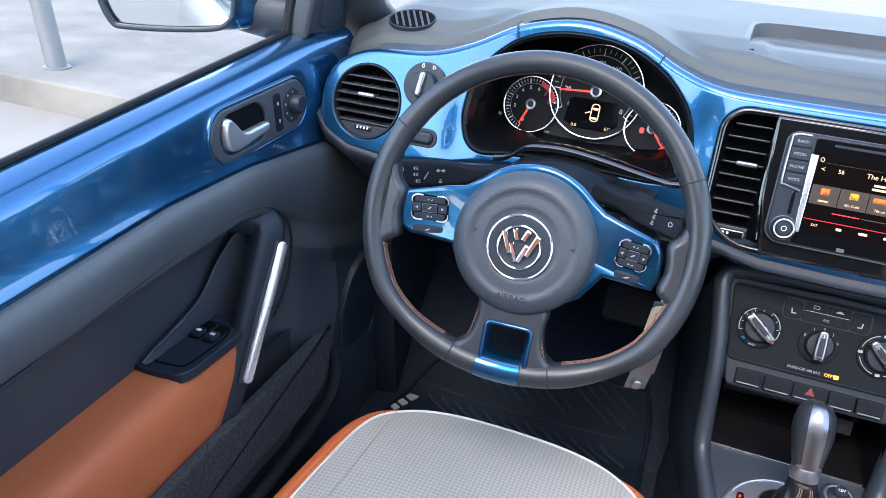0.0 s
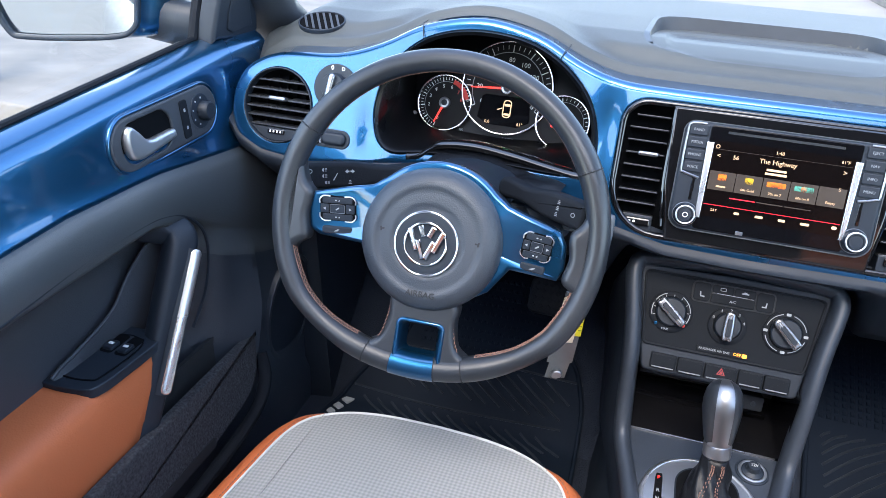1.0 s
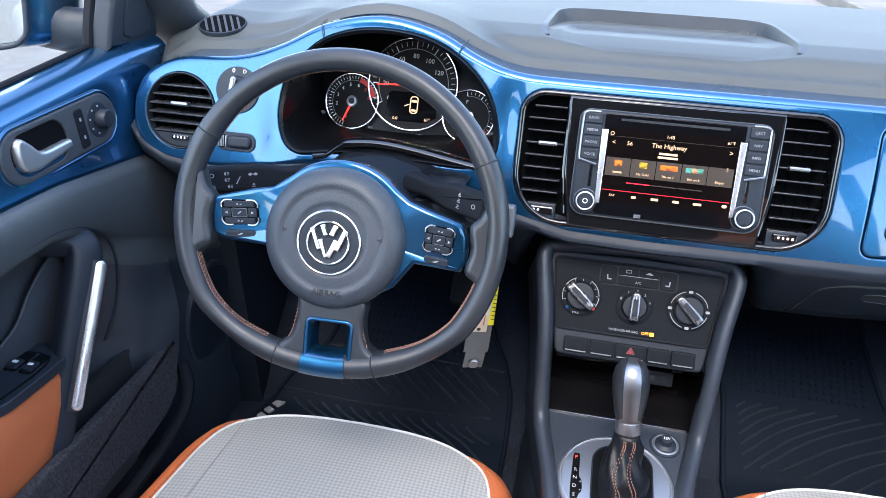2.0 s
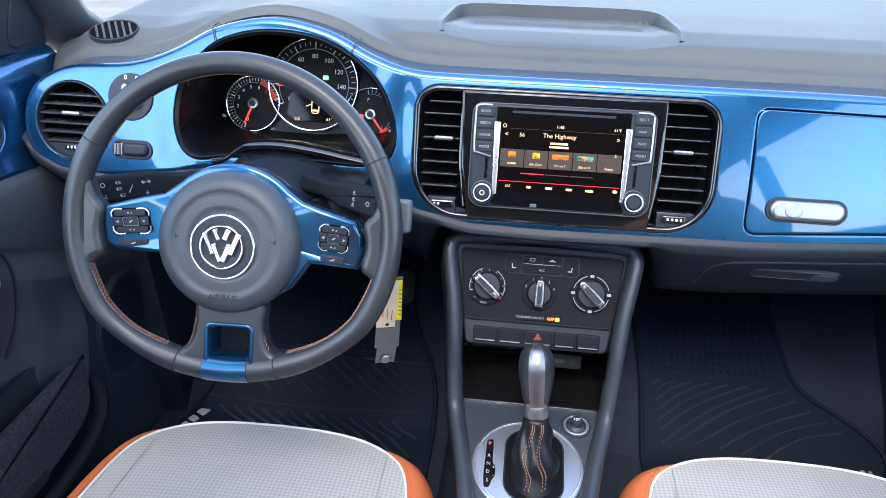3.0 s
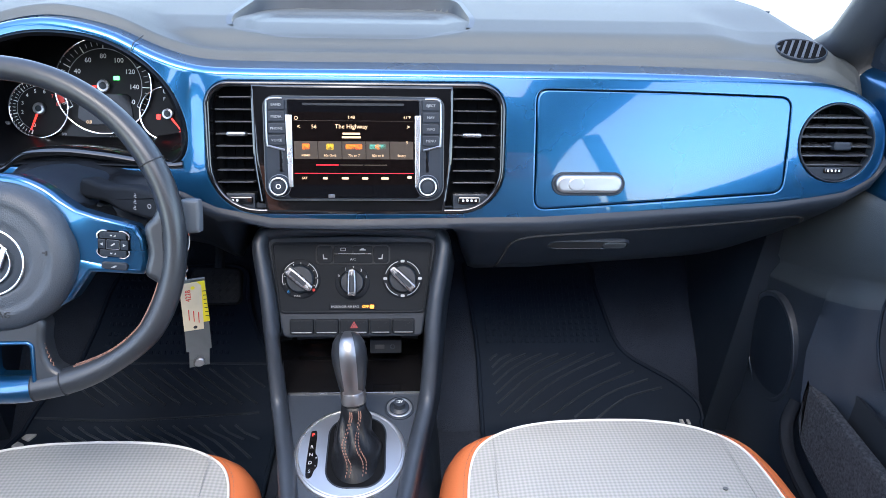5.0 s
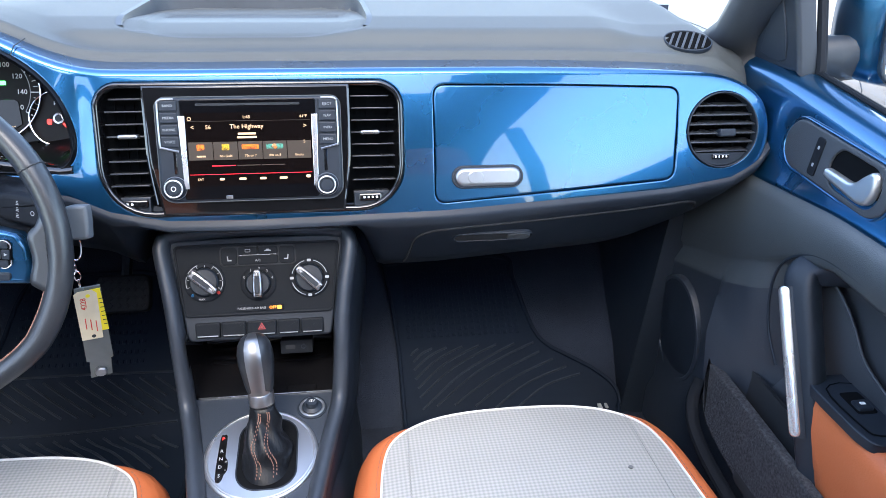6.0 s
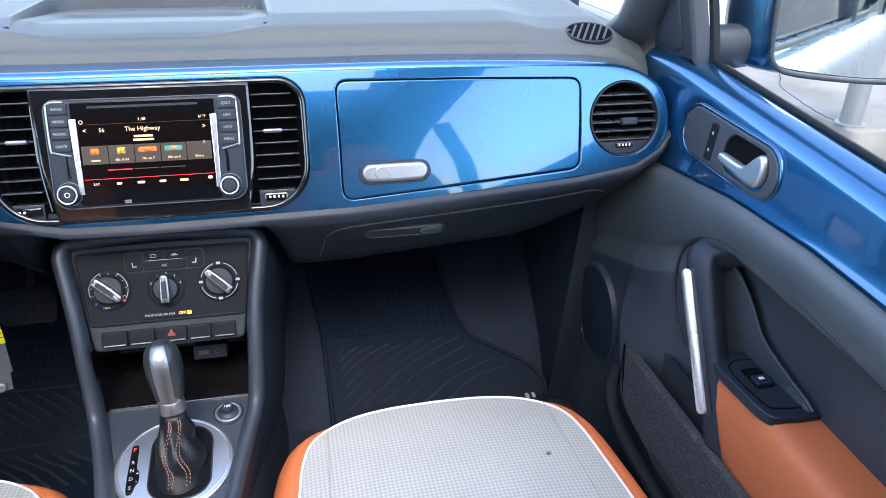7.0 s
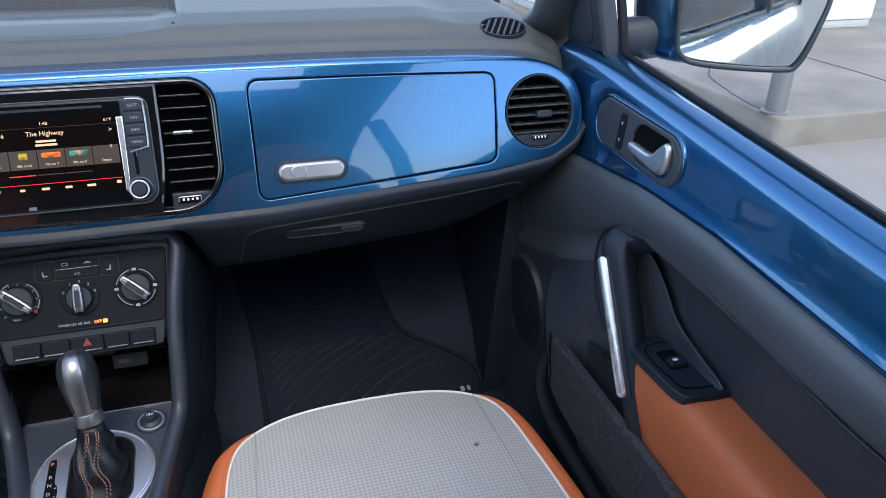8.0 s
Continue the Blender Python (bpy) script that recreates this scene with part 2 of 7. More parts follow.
def lettering(name, text, size, m, material, parent, label="", align="CENTER", depth=0.0002):
    cu = bpy.data.curves.new(name, "FONT")
    cu.body, cu.size, cu.align_x, cu.align_y, cu.extrude, cu.resolution_u = text, size, align, "CENTER", depth, 2
    tmp = new(name, cu)
    me = bpy.data.meshes.new_from_object(tmp)
    bpy.data.objects.remove(tmp)
    me.transform(m)
    me.materials.append(material)
    ob = new(name, me)
    ob.parent = parent
    if parent.type == "EMPTY":
        ob.matrix_parent_inverse = Matrix.Translation(-parent.location)
    if label:
        ob["label"] = label
    return ob


def smooth_step(a, b, x):
    t = min(max((x - a) / (b - a), 0), 1)
    return t * t * (3 - 2 * t)


def lerp(x, xs, ys):
    return float(np.interp(x, xs, ys))


def at(u, v, w=0.0):
    return Matrix.Translation((u, v, w))


# frames of the dash face, the climate panel, the console top, the wheel and the cluster
def lean(origin, slope):
    v = Vector((0, slope, 1)).normalized()
    return basis(origin, Vector((1, 0, 0)), v, Vector((1, 0, 0)).cross(v))


FACE = lean((0, 0.921, 0.81), 0.312)
CLIM = lean((0, 0.937, 0.663), 0.5)
WHEEL_V = Vector((0, 0.36, 1)).normalized()
WHEEL_U = Vector((1, 0.06, 0))
WHEEL_U = (WHEEL_U - WHEEL_V * WHEEL_U.dot(WHEEL_V)).normalized()
WHEEL = basis((-0.353, 0.742, 0.8005), WHEEL_U, WHEEL_V, WHEEL_U.cross(WHEEL_V))
CLUSTER = lean((0, 1.074, 0.863), 0.4)
TOP = basis((0, 0.865, 0.487), Vector((1, 0, 0)), Vector((0, 1, 0.17)).normalized(), Vector((0, -0.17, 1)).normalized())


# ---- ground and surroundings ----
bm = bmesh.new()
sheet(bm, [[(x, y, 0) for x in (-300, -20, -6, -2.6, 2.6, 6, 20, 300)] for y in (-300, -20, -5, 0, 5, 20, 300)])
tagged(part("ground", bm, CONCRETE), "pale concrete paving of a car park", "ground", kind="structure")


def pavement(x0, x1, y0, label):
    bm = bmesh.new()
    flat = basis((0, 0, 0), Vector((1, 0, 0)), Vector((0, 1, 0)), Vector((0, 0, 1)))
    slab(bm, rrect((x0 + x1) / 2, y0 + 15, x1 - x0, 30, 0.05, 3), flat, -0.02, 0.15, 0.015)
    return tagged(part("pavement", bm, KERB), label, "pavement", kind="structure")


pavement(-30, -1.2, 2.62, "raised pale concrete pavement with a kerb edge")
walk_side = pavement(2.78, 30, 2.78, "raised grey concrete pavement with a stained kerb edge")


def post(x, y, tilt):
    p = thing("metal_post", (x, y, 0.15), "grey galvanised round post on the kerb", "post", "posts along the kerb")
    bm = bmesh.new()
    m = Matrix.Translation((x, y, 0.15))
    lathe(bm, [(0.05, 0.0), (0.05, 2.6)], m @ pose(0, 0, 0, 0, tilt, 0), 24)
    part("shaft", bm, GALV, p)
    bm = bmesh.new()
    lathe(bm, [(0.068, 0.0), (0.068, 0.006), (0.054, 0.01)], m, 24)
    part("base_plate", bm, GALV, p)
    return p


post(-3.38, 2.85, -7)
post(2.84, 2.89, 0)
# fine cracks that run to the corner by the post
for path in ([(2.96, 3.62), (2.86, 3.29), (2.815, 3.1), (2.795, 2.95)], [(3.5, 4.4), (3.2, 3.95), (2.98, 3.64)], [(3.9, 2.785), (3.92, 3.4), (3.9, 4.6)]):
    bm = bmesh.new()
    tube(bm, [(x + random.uniform(-0.008, 0.008), y, 0.15) for x, y in smooth_loop(path, 6, False)], 0.0035, 5)
    part("crack", bm, DARK, walk_side)
cab = thing("white_cabinet", (4.05, 5.6, 0.15), "long plain white painted metal cabinet on the pavement", "cabinet")
bm = bmesh.new()
brick(bm, (4.05, 5.6, 1.06), (2.4, 1.75, 1.7), bev=0.02)
part("body", bm, node_mat("white_paint", (0.55, 0.55, 0.54), 0.5, vary=0.05), cab)
bm = bmesh.new()
brick(bm, (4.05, 5.6, 0.18), (2.38, 1.72, 0.06), bev=0.005)
part("plinth", bm, node_mat("grey_paint", (0.3, 0.3, 0.3), 0.6, vary=0.08), cab)

# ---- car shell ----
FLOOR_Y = [-1.4, 0.4, 1.10, 1.15, 1.2, 1.36, 1.46, 1.5]
FLOOR_Z = [0.235, 0.235, 0.236, 0.278, 0.326, 0.43, 0.49, 0.95]
bm = bmesh.new()
sheet(bm, [[(x, y, z) for x in (-0.8, -0.5, -0.2, 0, 0.2, 0.5, 0.8)] for y, z in zip(FLOOR_Y, FLOOR_Z)])
tagged(part("floor", bm, CARPET), "black carpeted car floor rising to the firewall", "floor", kind="structure")
for sgn in (-1, 1):
    bm = bmesh.new()
    sheet(bm, [[(sgn * x, y, z) for y in (-1.4, 0.2, 0.98, 1.5)] for x, z in ((0.8, 0.2), (0.8, 0.4), (0.79, 0.5), (0.79, 0.8))])
    tagged(part("wall_side", bm, DOORSKIN), "dark side wall of the car body", "wall", kind="structure")
    bm = bmesh.new()
    sheet(bm, [[(sgn * (x + 0.03 * smooth_step_early), y, z) for y, smooth_step_early in ((1.085, 3.2), (1.09, 1.6), (1.1, 0.2), (1.14, 0.2), (1.3, 0.4), (1.5, 1))] for x, z in ((0.64, 0.2), (0.655, 0.4), (0.67, 0.6), (0.69, 0.86))])
    tagged(part("wall_kick", bm, PLASTIC, sharp=60), "dark plastic kick panel beside the footwell", "wall panel", kind="structure")
    # windscreen pillar
    bm = bmesh.new()
    tube(bm, [(sgn * 0.76, 1.22, 0.9), (sgn * 0.755, 1.1, 0.97), (sgn * 0.735, 1.0, 1.08), (sgn * 0.71, 0.85, 1.24), (sgn * 0.68, 0.68, 1.38), (sgn * 0.64, 0.58, 1.43)], [0.055, 0.055, 0.05, 0.045, 0.042, 0.04], 12, False, 0.7, (0, 0.6, 0.8))
    tagged(part("trim_pillar", bm, INSERT, sharp=60), "dark windscreen pillar trim", "pillar", kind="structure")
bm = bmesh.new()
sheet(bm, [[(x, -1.35, z) for x in (-0.8, 0, 0.8)] for z in (0.2, 0.6, 0.95)])
tagged(part("wall_rear", bm, DARK), "dark rear bulkhead of the cabin", "wall", kind="structure")
# roof with an open sunroof: lining inside, painted skin outside
ROOF_X = (-0.68, -0.64, -0.6, -0.55, -0.46, -0.2, 0, 0.2, 0.46, 0.55, 0.6, 0.64, 0.68)
# sunroof is out of view; its opening is sized by the light wanted below
SUNROOF = (0.42, -0.3, 0.46)


def roof_z(x, z):
    return z - 0.035 * (abs(x) / 0.6) ** 2 - 0.11 * smooth_step(0.5, 0.68, abs(x))


def roof_sheet(bm, lift):
    """The roof's shape, left open where the sunroof is."""
    grid = [[bm.verts.new((x * (1 + 0.3 * lift), y, roof_z(x, z) + lift)) for x in ROOF_X] for y, z in ROOF]
    for j in range(len(ROOF) - 1):
        for i in range(len(ROOF_X) - 1):
            yc, xc = (ROOF[j][0] + ROOF[j + 1][0]) / 2, (ROOF_X[i] + ROOF_X[i + 1]) / 2
            if not (SUNROOF[1] < yc < SUNROOF[0] and abs(xc) < SUNROOF[2]):
                bm.faces.new((grid[j][i], grid[j][i + 1], grid[j + 1][i + 1], grid[j + 1][i]))


bm = bmesh.new()
roof_sheet(bm, 0.0)
tagged(part("ceiling", bm, LINING, sharp=60), "grey fabric roof lining with an open sunroof", "roof lining", kind="structure")
bm = bmesh.new()
roof_sheet(bm, 0.035)
tagged(part("roof_skin", bm, BLUE, sharp=60), "blue painted car roof with an open sunroof", "car roof", kind="structure")
bm = bmesh.new()
rim_line = [(x, y) for x, y in rrect(0, (SUNROOF[0] + SUNROOF[1]) / 2, 2 * SUNROOF[2], SUNROOF[0] - SUNROOF[1], 0.03, 4)]
tube(bm, [(x, y, roof_z(x, lerp(-y, [-p[0] for p in ROOF], [p[1] for p in ROOF])) + 0.018) for x, y in rim_line], 0.02, 8, True, 1.2, (0, 0, 1))
tagged(part("trim_sunroof", bm, RUBBER, sharp=60), "black seal round the open sunroof", "roof seal", kind="structure")
bm = bmesh.new()
tube(bm, [(x, 0.58 - 0.06 * (x / 0.64) ** 2, 1.43 + 0.03 * (1 - (x / 0.64) ** 2)) for x in (-0.64, -0.4, -0.2, 0, 0.2, 0.4, 0.64)], 0.03, 10, False, 1.4, (0, 1, 0.2))
tagged(part("trim_header", bm, DOORSKIN), "dark windscreen header rail", "header rail", kind="structure")


# ---- dashboard ----
dash = thing("dashboard", (0, 1.0, 0.8), "car dashboard with glossy blue trim and a grey soft top", "dashboard")

blue_out = smooth_loop([(0.725, 0.058), (0.71, 0.104), (0.66, 0.132), (0.58, 0.142), (0.4, 0.148), (0.2, 0.149), (0.0, 0.149), (-0.12, 0.149), (-0.19, 0.152), (-0.24, 0.167),
    (-0.3, 0.195), (-0.375, 0.208), (-0.45, 0.193), (-0.51, 0.162), (-0.57, 0.142), (-0.66, 0.132), (-0.71, 0.104), (-0.725, 0.058), (-0.713, 0.012), (-0.67, -0.013),
    (-0.6, -0.018), (-0.52, -0.01), (-0.46, 0.0), (-0.37, 0.005), (-0.28, 0.0), (-0.222, -0.015), (-0.18, -0.041), (-0.1, -0.0595), (0, -0.0615), (0.15, -0.06), (0.26, -0.0545), (0.42, -0.042),
    (0.58, -0.03), (0.67, -0.015), (0.713, 0.012)], 5)
bin_hole = smooth_loop([(-0.507, 0.075), (-0.495, 0.125), (-0.46, 0.165), (-0.42, 0.184), (-0.37, 0.191), (-0.31, 0.184), (-0.26, 0.16), (-0.222, 0.122), (-0.205, 0.075), (-0.208, 0.038),
    (-0.235, 0.022), (-0.3, 0.022), (-0.37, 0.024), (-0.43, 0.022), (-0.475, 0.017), (-0.499, 0.034)], 5)
bez_hole = rrect(0.0125, 0.0475, 0.386, 0.170, (0.035, 0.032, 0.065, 0.06), 8)
glove_out = round_poly([(0.245, 0.126), (0.42, 0.1235), (0.5865, 0.1185), (0.584, -0.0085), (0.42, -0.0205), (0.246, -0.0325)], 0.017, 8)
VENTS = ((-0.650, 0.0587), (0.652, 0.0587))
vent_r = 0.0528
BACK = (0, 0.09, 0.006)


def crown_of(v):
    """How far the blue face falls back above and below its middle."""
    return 0.42 * (min(max(v, -0.06), 0.15) - 0.06) ** 2


bm = bmesh.new()
plate(bm, blue_out, [bin_hole, bez_hole, glove_out] + [oval(u, v, vent_r) for u, v in VENTS], FACE, 0.011, 0.0014, BACK, (0, 0.03, 0))
for _ in range(4):
    long_edges = [e for e in bm.edges if e.calc_length() > 0.012 and all(abs((FACE.inverted() @ v.co).z) < 0.0005 for v in e.verts)]
    if long_edges:
        bmesh.ops.subdivide_edges(bm, edges=long_edges, cuts=1)
        bmesh.ops.triangulate(bm, faces=[f for f in bm.faces if len(f.verts) > 4])
inv = FACE.inverted()
for v in bm.verts:
    p = inv @ v.co
    sink = 0.003 * smooth_step(-0.538, -0.507, p.x) * smooth_step(-0.47, -0.507, p.x) * smooth_step(0.13, 0.06, p.y) * smooth_step(-0.01, 0.03, p.y)
    sink += 0.006 * math.exp(-((p.x + 0.2) / 0.016) ** 2 - ((p.y - 0.09) / 0.05) ** 2)
    v.co += FACE.col[2].xyz * (-sink * smooth_step(-0.012, -0.001, p.z) - crown_of(p.y))
part("trim_panel", bm, BLUE, dash, "glossy metallic blue dash trim panel")
# the two joints in the blue hood over the instruments
for u, v0, v1 in ((-0.449, 0.172, 0.192), (-0.267, 0.166, 0.181)):
    bm = bmesh.new()
    side = -0.35 if u < -0.36 else 0.35
    pts = [FACE @ Vector((u, v0, 0.0004)), FACE @ Vector((u + side * 0.012, v1 - 0.004, -0.002)), FACE @ Vector((u + side * 0.02, v1 + 0.002, -0.014)), FACE @ Vector((u + side * 0.02, v1 + 0.002, -0.014)) + Vector((0, 0.016, 0.001))]
    tube(bm, pts, 0.0007, 6)
    part("joint", bm, DARK, dash)

# the soft pad behind and over the blue trim
top_line = [(0.725, 0.058), (0.71, 0.104), (0.66, 0.132), (0.58, 0.142), (0.4, 0.148), (0.0, 0.149), (-0.12, 0.149), (-0.19, 0.152), (-0.24, 0.167), (-0.3, 0.195), (-0.375, 0.208), (-0.45, 0.193), (-0.51, 0.162), (-0.57, 0.142), (-0.66, 0.132), (-0.71, 0.104), (-0.725, 0.058)]
tl_u = [p[0] for p in smooth_loop(top_line, 8, False)][::-1]
tl_v = [p[1] for p in smooth_loop(top_line, 8, False)][::-1]


def tray_q(u, y):
    """Below 1 inside the tray."""
    return (abs(u) / (0.176 - 0.05 * (y - 1.05))) ** 6 + (abs(y - 1.178) / 0.133) ** 6


def pad_z(u, y):
    """Height of the pad at a place."""
    v = lerp(u, tl_u, tl_v)
    front = 0.81 + 0.9546 * v + 0.009
    flat = lerp(y, [1.0, 1.025, 1.055, 1.11, 1.25, 1.6], [0.953, 0.966, 0.983, 0.991, 0.992, 0.985]) - 0.03 * smooth_step(0.655, 0.722, abs(u)) - 0.012 * smooth_step(0.5, 0.58, abs(u)) * smooth_step(1.0, 1.06, y) * smooth_step(1.3, 1.1, y)
    far = 1.045 + 0.255 * smooth_step(flat - 0.02, flat + 0.02, front)
    k = smooth_step(1.0, far, y)
    z = front * (1 - k) + flat * k
    z -= 0.012 * (1 - smooth_step(1.008, 1.02, y))
    # the shallow tray in the middle, deeper at its far side
    q = tray_q(u, y)
    inner = (abs(u) / 0.142) ** 6 + (abs(y - 1.155) / 0.108) ** 6
    return z - (0.003 + 0.017 * smooth_step(1.07, 1.29, y)) * (1 - smooth_step(0.86, 1.04, q)) - 0.004 * (1 - smooth_step(0.85, 1.15, inner))


us = sorted(set([round(-0.722 + 0.0095 * i, 4) for i in range(153)] + [round(-0.2 + 0.003 * i, 4) for i in range(20)] + [round(0.152 + 0.003 * i, 4) for i in range(20)]))
us = [u for u in us if u <= 0.722]
ys = [1.008 + 0.003 * i for i in range(6)] + [1.028 + 0.005 * i for i in range(80)] + [1.43 + 0.03 * i for i in range(7)]
bm = bmesh.new()
rows = [[(u, y, pad_z(u, y)) for u in us] for y in ys]
rows = [[(-0.735, r[0][1], r[0][2] - 0.03)] + r + [(0.735, r[-1][1], r[-1][2] - 0.03)] for r in rows]
rows = [[(-0.74, r[0][1], r[0][2] - 0.2)] + r + [(0.74, r[-1][1], r[-1][2] - 0.2)] for r in rows]
sheet(bm, rows)
part("pad", bm, PAD, dash, "grey soft-touch dash top with a shallow tray", sharp=70)
# perforated speaker field at the far end of the tray
bm = bmesh.new()
for j in range(13):
    for i in range(64):
        u = -0.128 + 0.004 * i + (0.002 if j % 2 else 0)
        y = 1.175 + 0.006 * j
        z = pad_z(u, y) + 0.0011
        r = 0.0011
        vs = [bm.verts.new((u + r * math.cos(a), y + r * math.sin(a), z + 0.1 * (y - 1.2) * 0)) for a in (0, 1.05, 2.1, 3.14, 4.19, 5.24)]
        bm.faces.new(vs)
tagged(part("perforation", bm, DARK, dash), kind="stuff")
# dark wall round the far side of the tray
bm = bmesh.new()
ring_ = []
for k in range(73):
    q = math.radians(-40 + 260 * k / 72)
    cu, sv = math.cos(q), math.sin(q)
    rad = (abs(cu) ** 6 + abs(sv) ** 6) ** (-1 / 6)
    ring_.append((cu * rad, sv * rad))


def tray_point(p, f):
    y = 1.178 + 0.133 * f * p[1]
    return (0.176 - 0.05 * (y - 1.05)) * f * p[0], y


rows = []
for f, g, dz in ((1.012, 1.06, 0.0006), (0.968, 1.06, 0.0004), (0.958, 0.93, -0.002)):
    row = []
    for p in ring_:
        u, y = tray_point(p, f)
        row.append((u, y, pad_z(*tray_point(p, g)) + dz))
    rows.append(row)
sheet(bm, rows)
part("tray_wall", bm, INSERT, dash, "dark wall round the tray", sharp=40)

# lower dash, black, under the blue trim
bm = bmesh.new()
low = []
for i in range(149):
    u = -0.74 + 0.01 * i
    vb = lerp(u, [-0.74, -0.71, -0.67, -0.6, -0.46, -0.28, -0.215, -0.17, -0.1, 0, 0.26, 0.58, 0.67, 0.71, 0.74], [0.05, 0.01, -0.01, -0.018, 0, 0, -0.012, -0.035, -0.05, -0.052, -0.048, -0.026, -0.012, 0.012, 0.05])
    z0, y0 = 0.81 + 0.9546 * vb, 0.921 + 0.298 * vb
    e = max(0, abs(u) - 0.5) / 0.24
    lift = 0.09 * e * e
    side = [(0.022, 0.016), (0.0, 0.001), (-0.001, -0.006), (0.006, -0.018), (0.035, -0.05 + 0.2 * lift), (0.075, -0.1 + lift * 0.6), (0.105, -0.125 + lift), (0.2, -0.135 + lift), (1.45 - y0, -0.12 + lift)]
    over = [(0.022, 0.016), (0.0, 0.001), (-0.001, -0.006), (0.006, -0.011), (0.025, -0.019), (0.065, -0.03), (0.11, -0.035), (0.2, -0.04), (1.45 - y0, -0.06)]
    q = 1 - smooth_step(0.135, 0.175, abs(u))
    low.append([(u, y0 + a[0] * (1 - q) + b[0] * q, z0 + a[1] * (1 - q) + b[1] * q) for a, b in zip(side, over)])
sheet(bm, low)
part("lower_panel", bm, PLASTIC, dash, "black grained lower dash", sharp=60)
# lower glove box: joint line and recessed pull
LOWF = basis((0.335, 0.9475, 0.7095), Vector((1, 0, 0.0)).normalized(), Vector((0, -0.625, 0.78)), Vector((0, -0.78, -0.625)))


def low_face(u, z):
    """The front of the lower dash at a height."""
    vb = lerp(u, [0, 0.26, 0.58, 0.67], [-0.052, -0.048, -0.026, -0.012])
    z0, y0 = 0.81 + 0.9546 * vb, 0.921 + 0.298 * vb
    return Vector((u, y0 + lerp(z0 - z, [-0.006, 0.006, 0.018, 0.05, 0.1, 0.125], [0.0, -0.001, 0.006, 0.035, 0.075, 0.105]) - 0.0003, z))


bm = bmesh.new()
tube(bm, [low_face(u, z) for u, z in smooth_loop([(0.21, 0.645), (0.216, 0.68), (0.222, 0.715), (0.24, 0.732), (0.275, 0.738), (0.4, 0.745), (0.52, 0.754), (0.6, 0.763), (0.63, 0.757), (0.637, 0.745)], 5, False)], 0.0019, 6)
part("lower_joint", bm, DARK, dash)
bm = bmesh.new()
band(bm, rrect(0.0, 0.0, 0.118, 0.026, 0.0129, 8), rrect(0.0, 0.0, 0.112, 0.02, 0.0099, 8), LOWF, -0.004, 0.0015, 0.0008)
pull = part("lower_pull", bm, PLASTIC, dash)
# flat dark plate inside the rim, coloured as a shaded recess
bm = bmesh.new()
slab(bm, rrect(-0.016, 0.0, 0.08, 0.02, 0.009, 6), LOWF, -0.006, 0.0006)
part("recess_shade", bm, DARK, pull)
bm = bmesh.new()
slab(bm, rrect(0.038, 0.0, 0.034, 0.019, 0.008, 6), LOWF, -0.004, 0.002, 0.0015)
part("lip", bm, DOORSKIN, pull)

# glove box lid
bm = bmesh.new()
slab(bm, inset(glove_out, 0.0013), FACE, -0.03, 0.0, 0.002, 3)
for _ in range(4):
    long_edges = [e for e in bm.edges if e.calc_length() > 0.014 and all(abs((inv @ v.co).z) < 0.0005 for v in e.verts)]
    if long_edges:
        bmesh.ops.subdivide_edges(bm, edges=long_edges, cuts=1)
        bmesh.ops.triangulate(bm, faces=[f for f in bm.faces if len(f.verts) > 4])
for v in bm.verts:
    v.co -= FACE.col[2].xyz * crown_of((inv @ v.co).y)
lid = part("glove_box_lid", bm, BLUE, dash, "glossy blue glove box lid")
bm = bmesh.new()
slab(bm, rrect(0.3175, 0.003, 0.098, 0.031, 0.0154, 10), FACE, -0.002, 0.0012, 0.001)
part("handle_recess", bm, PLASTIC, lid)
bm = bmesh.new()
slab(bm, rrect(0.3175, 0.003, 0.09, 0.0245, 0.0121, 10), FACE, 0, 0.007, 0.0045, 4)
part("handle", bm, SILVER, lid, "silver oval handle")
bm = bmesh.new()
slab(bm, oval(0.3, 0.003, 0.011, 0.009, 24), FACE, 0.006, 0.0078, 0.0012, 2)
part("key_button", bm, SILVER, lid)
# dark backing of the lid gap
bm = bmesh.new()
slab(bm, inset(glove_out, -0.004), FACE, -0.036, -0.031)
part("lid_backing", bm, DARK, dash)


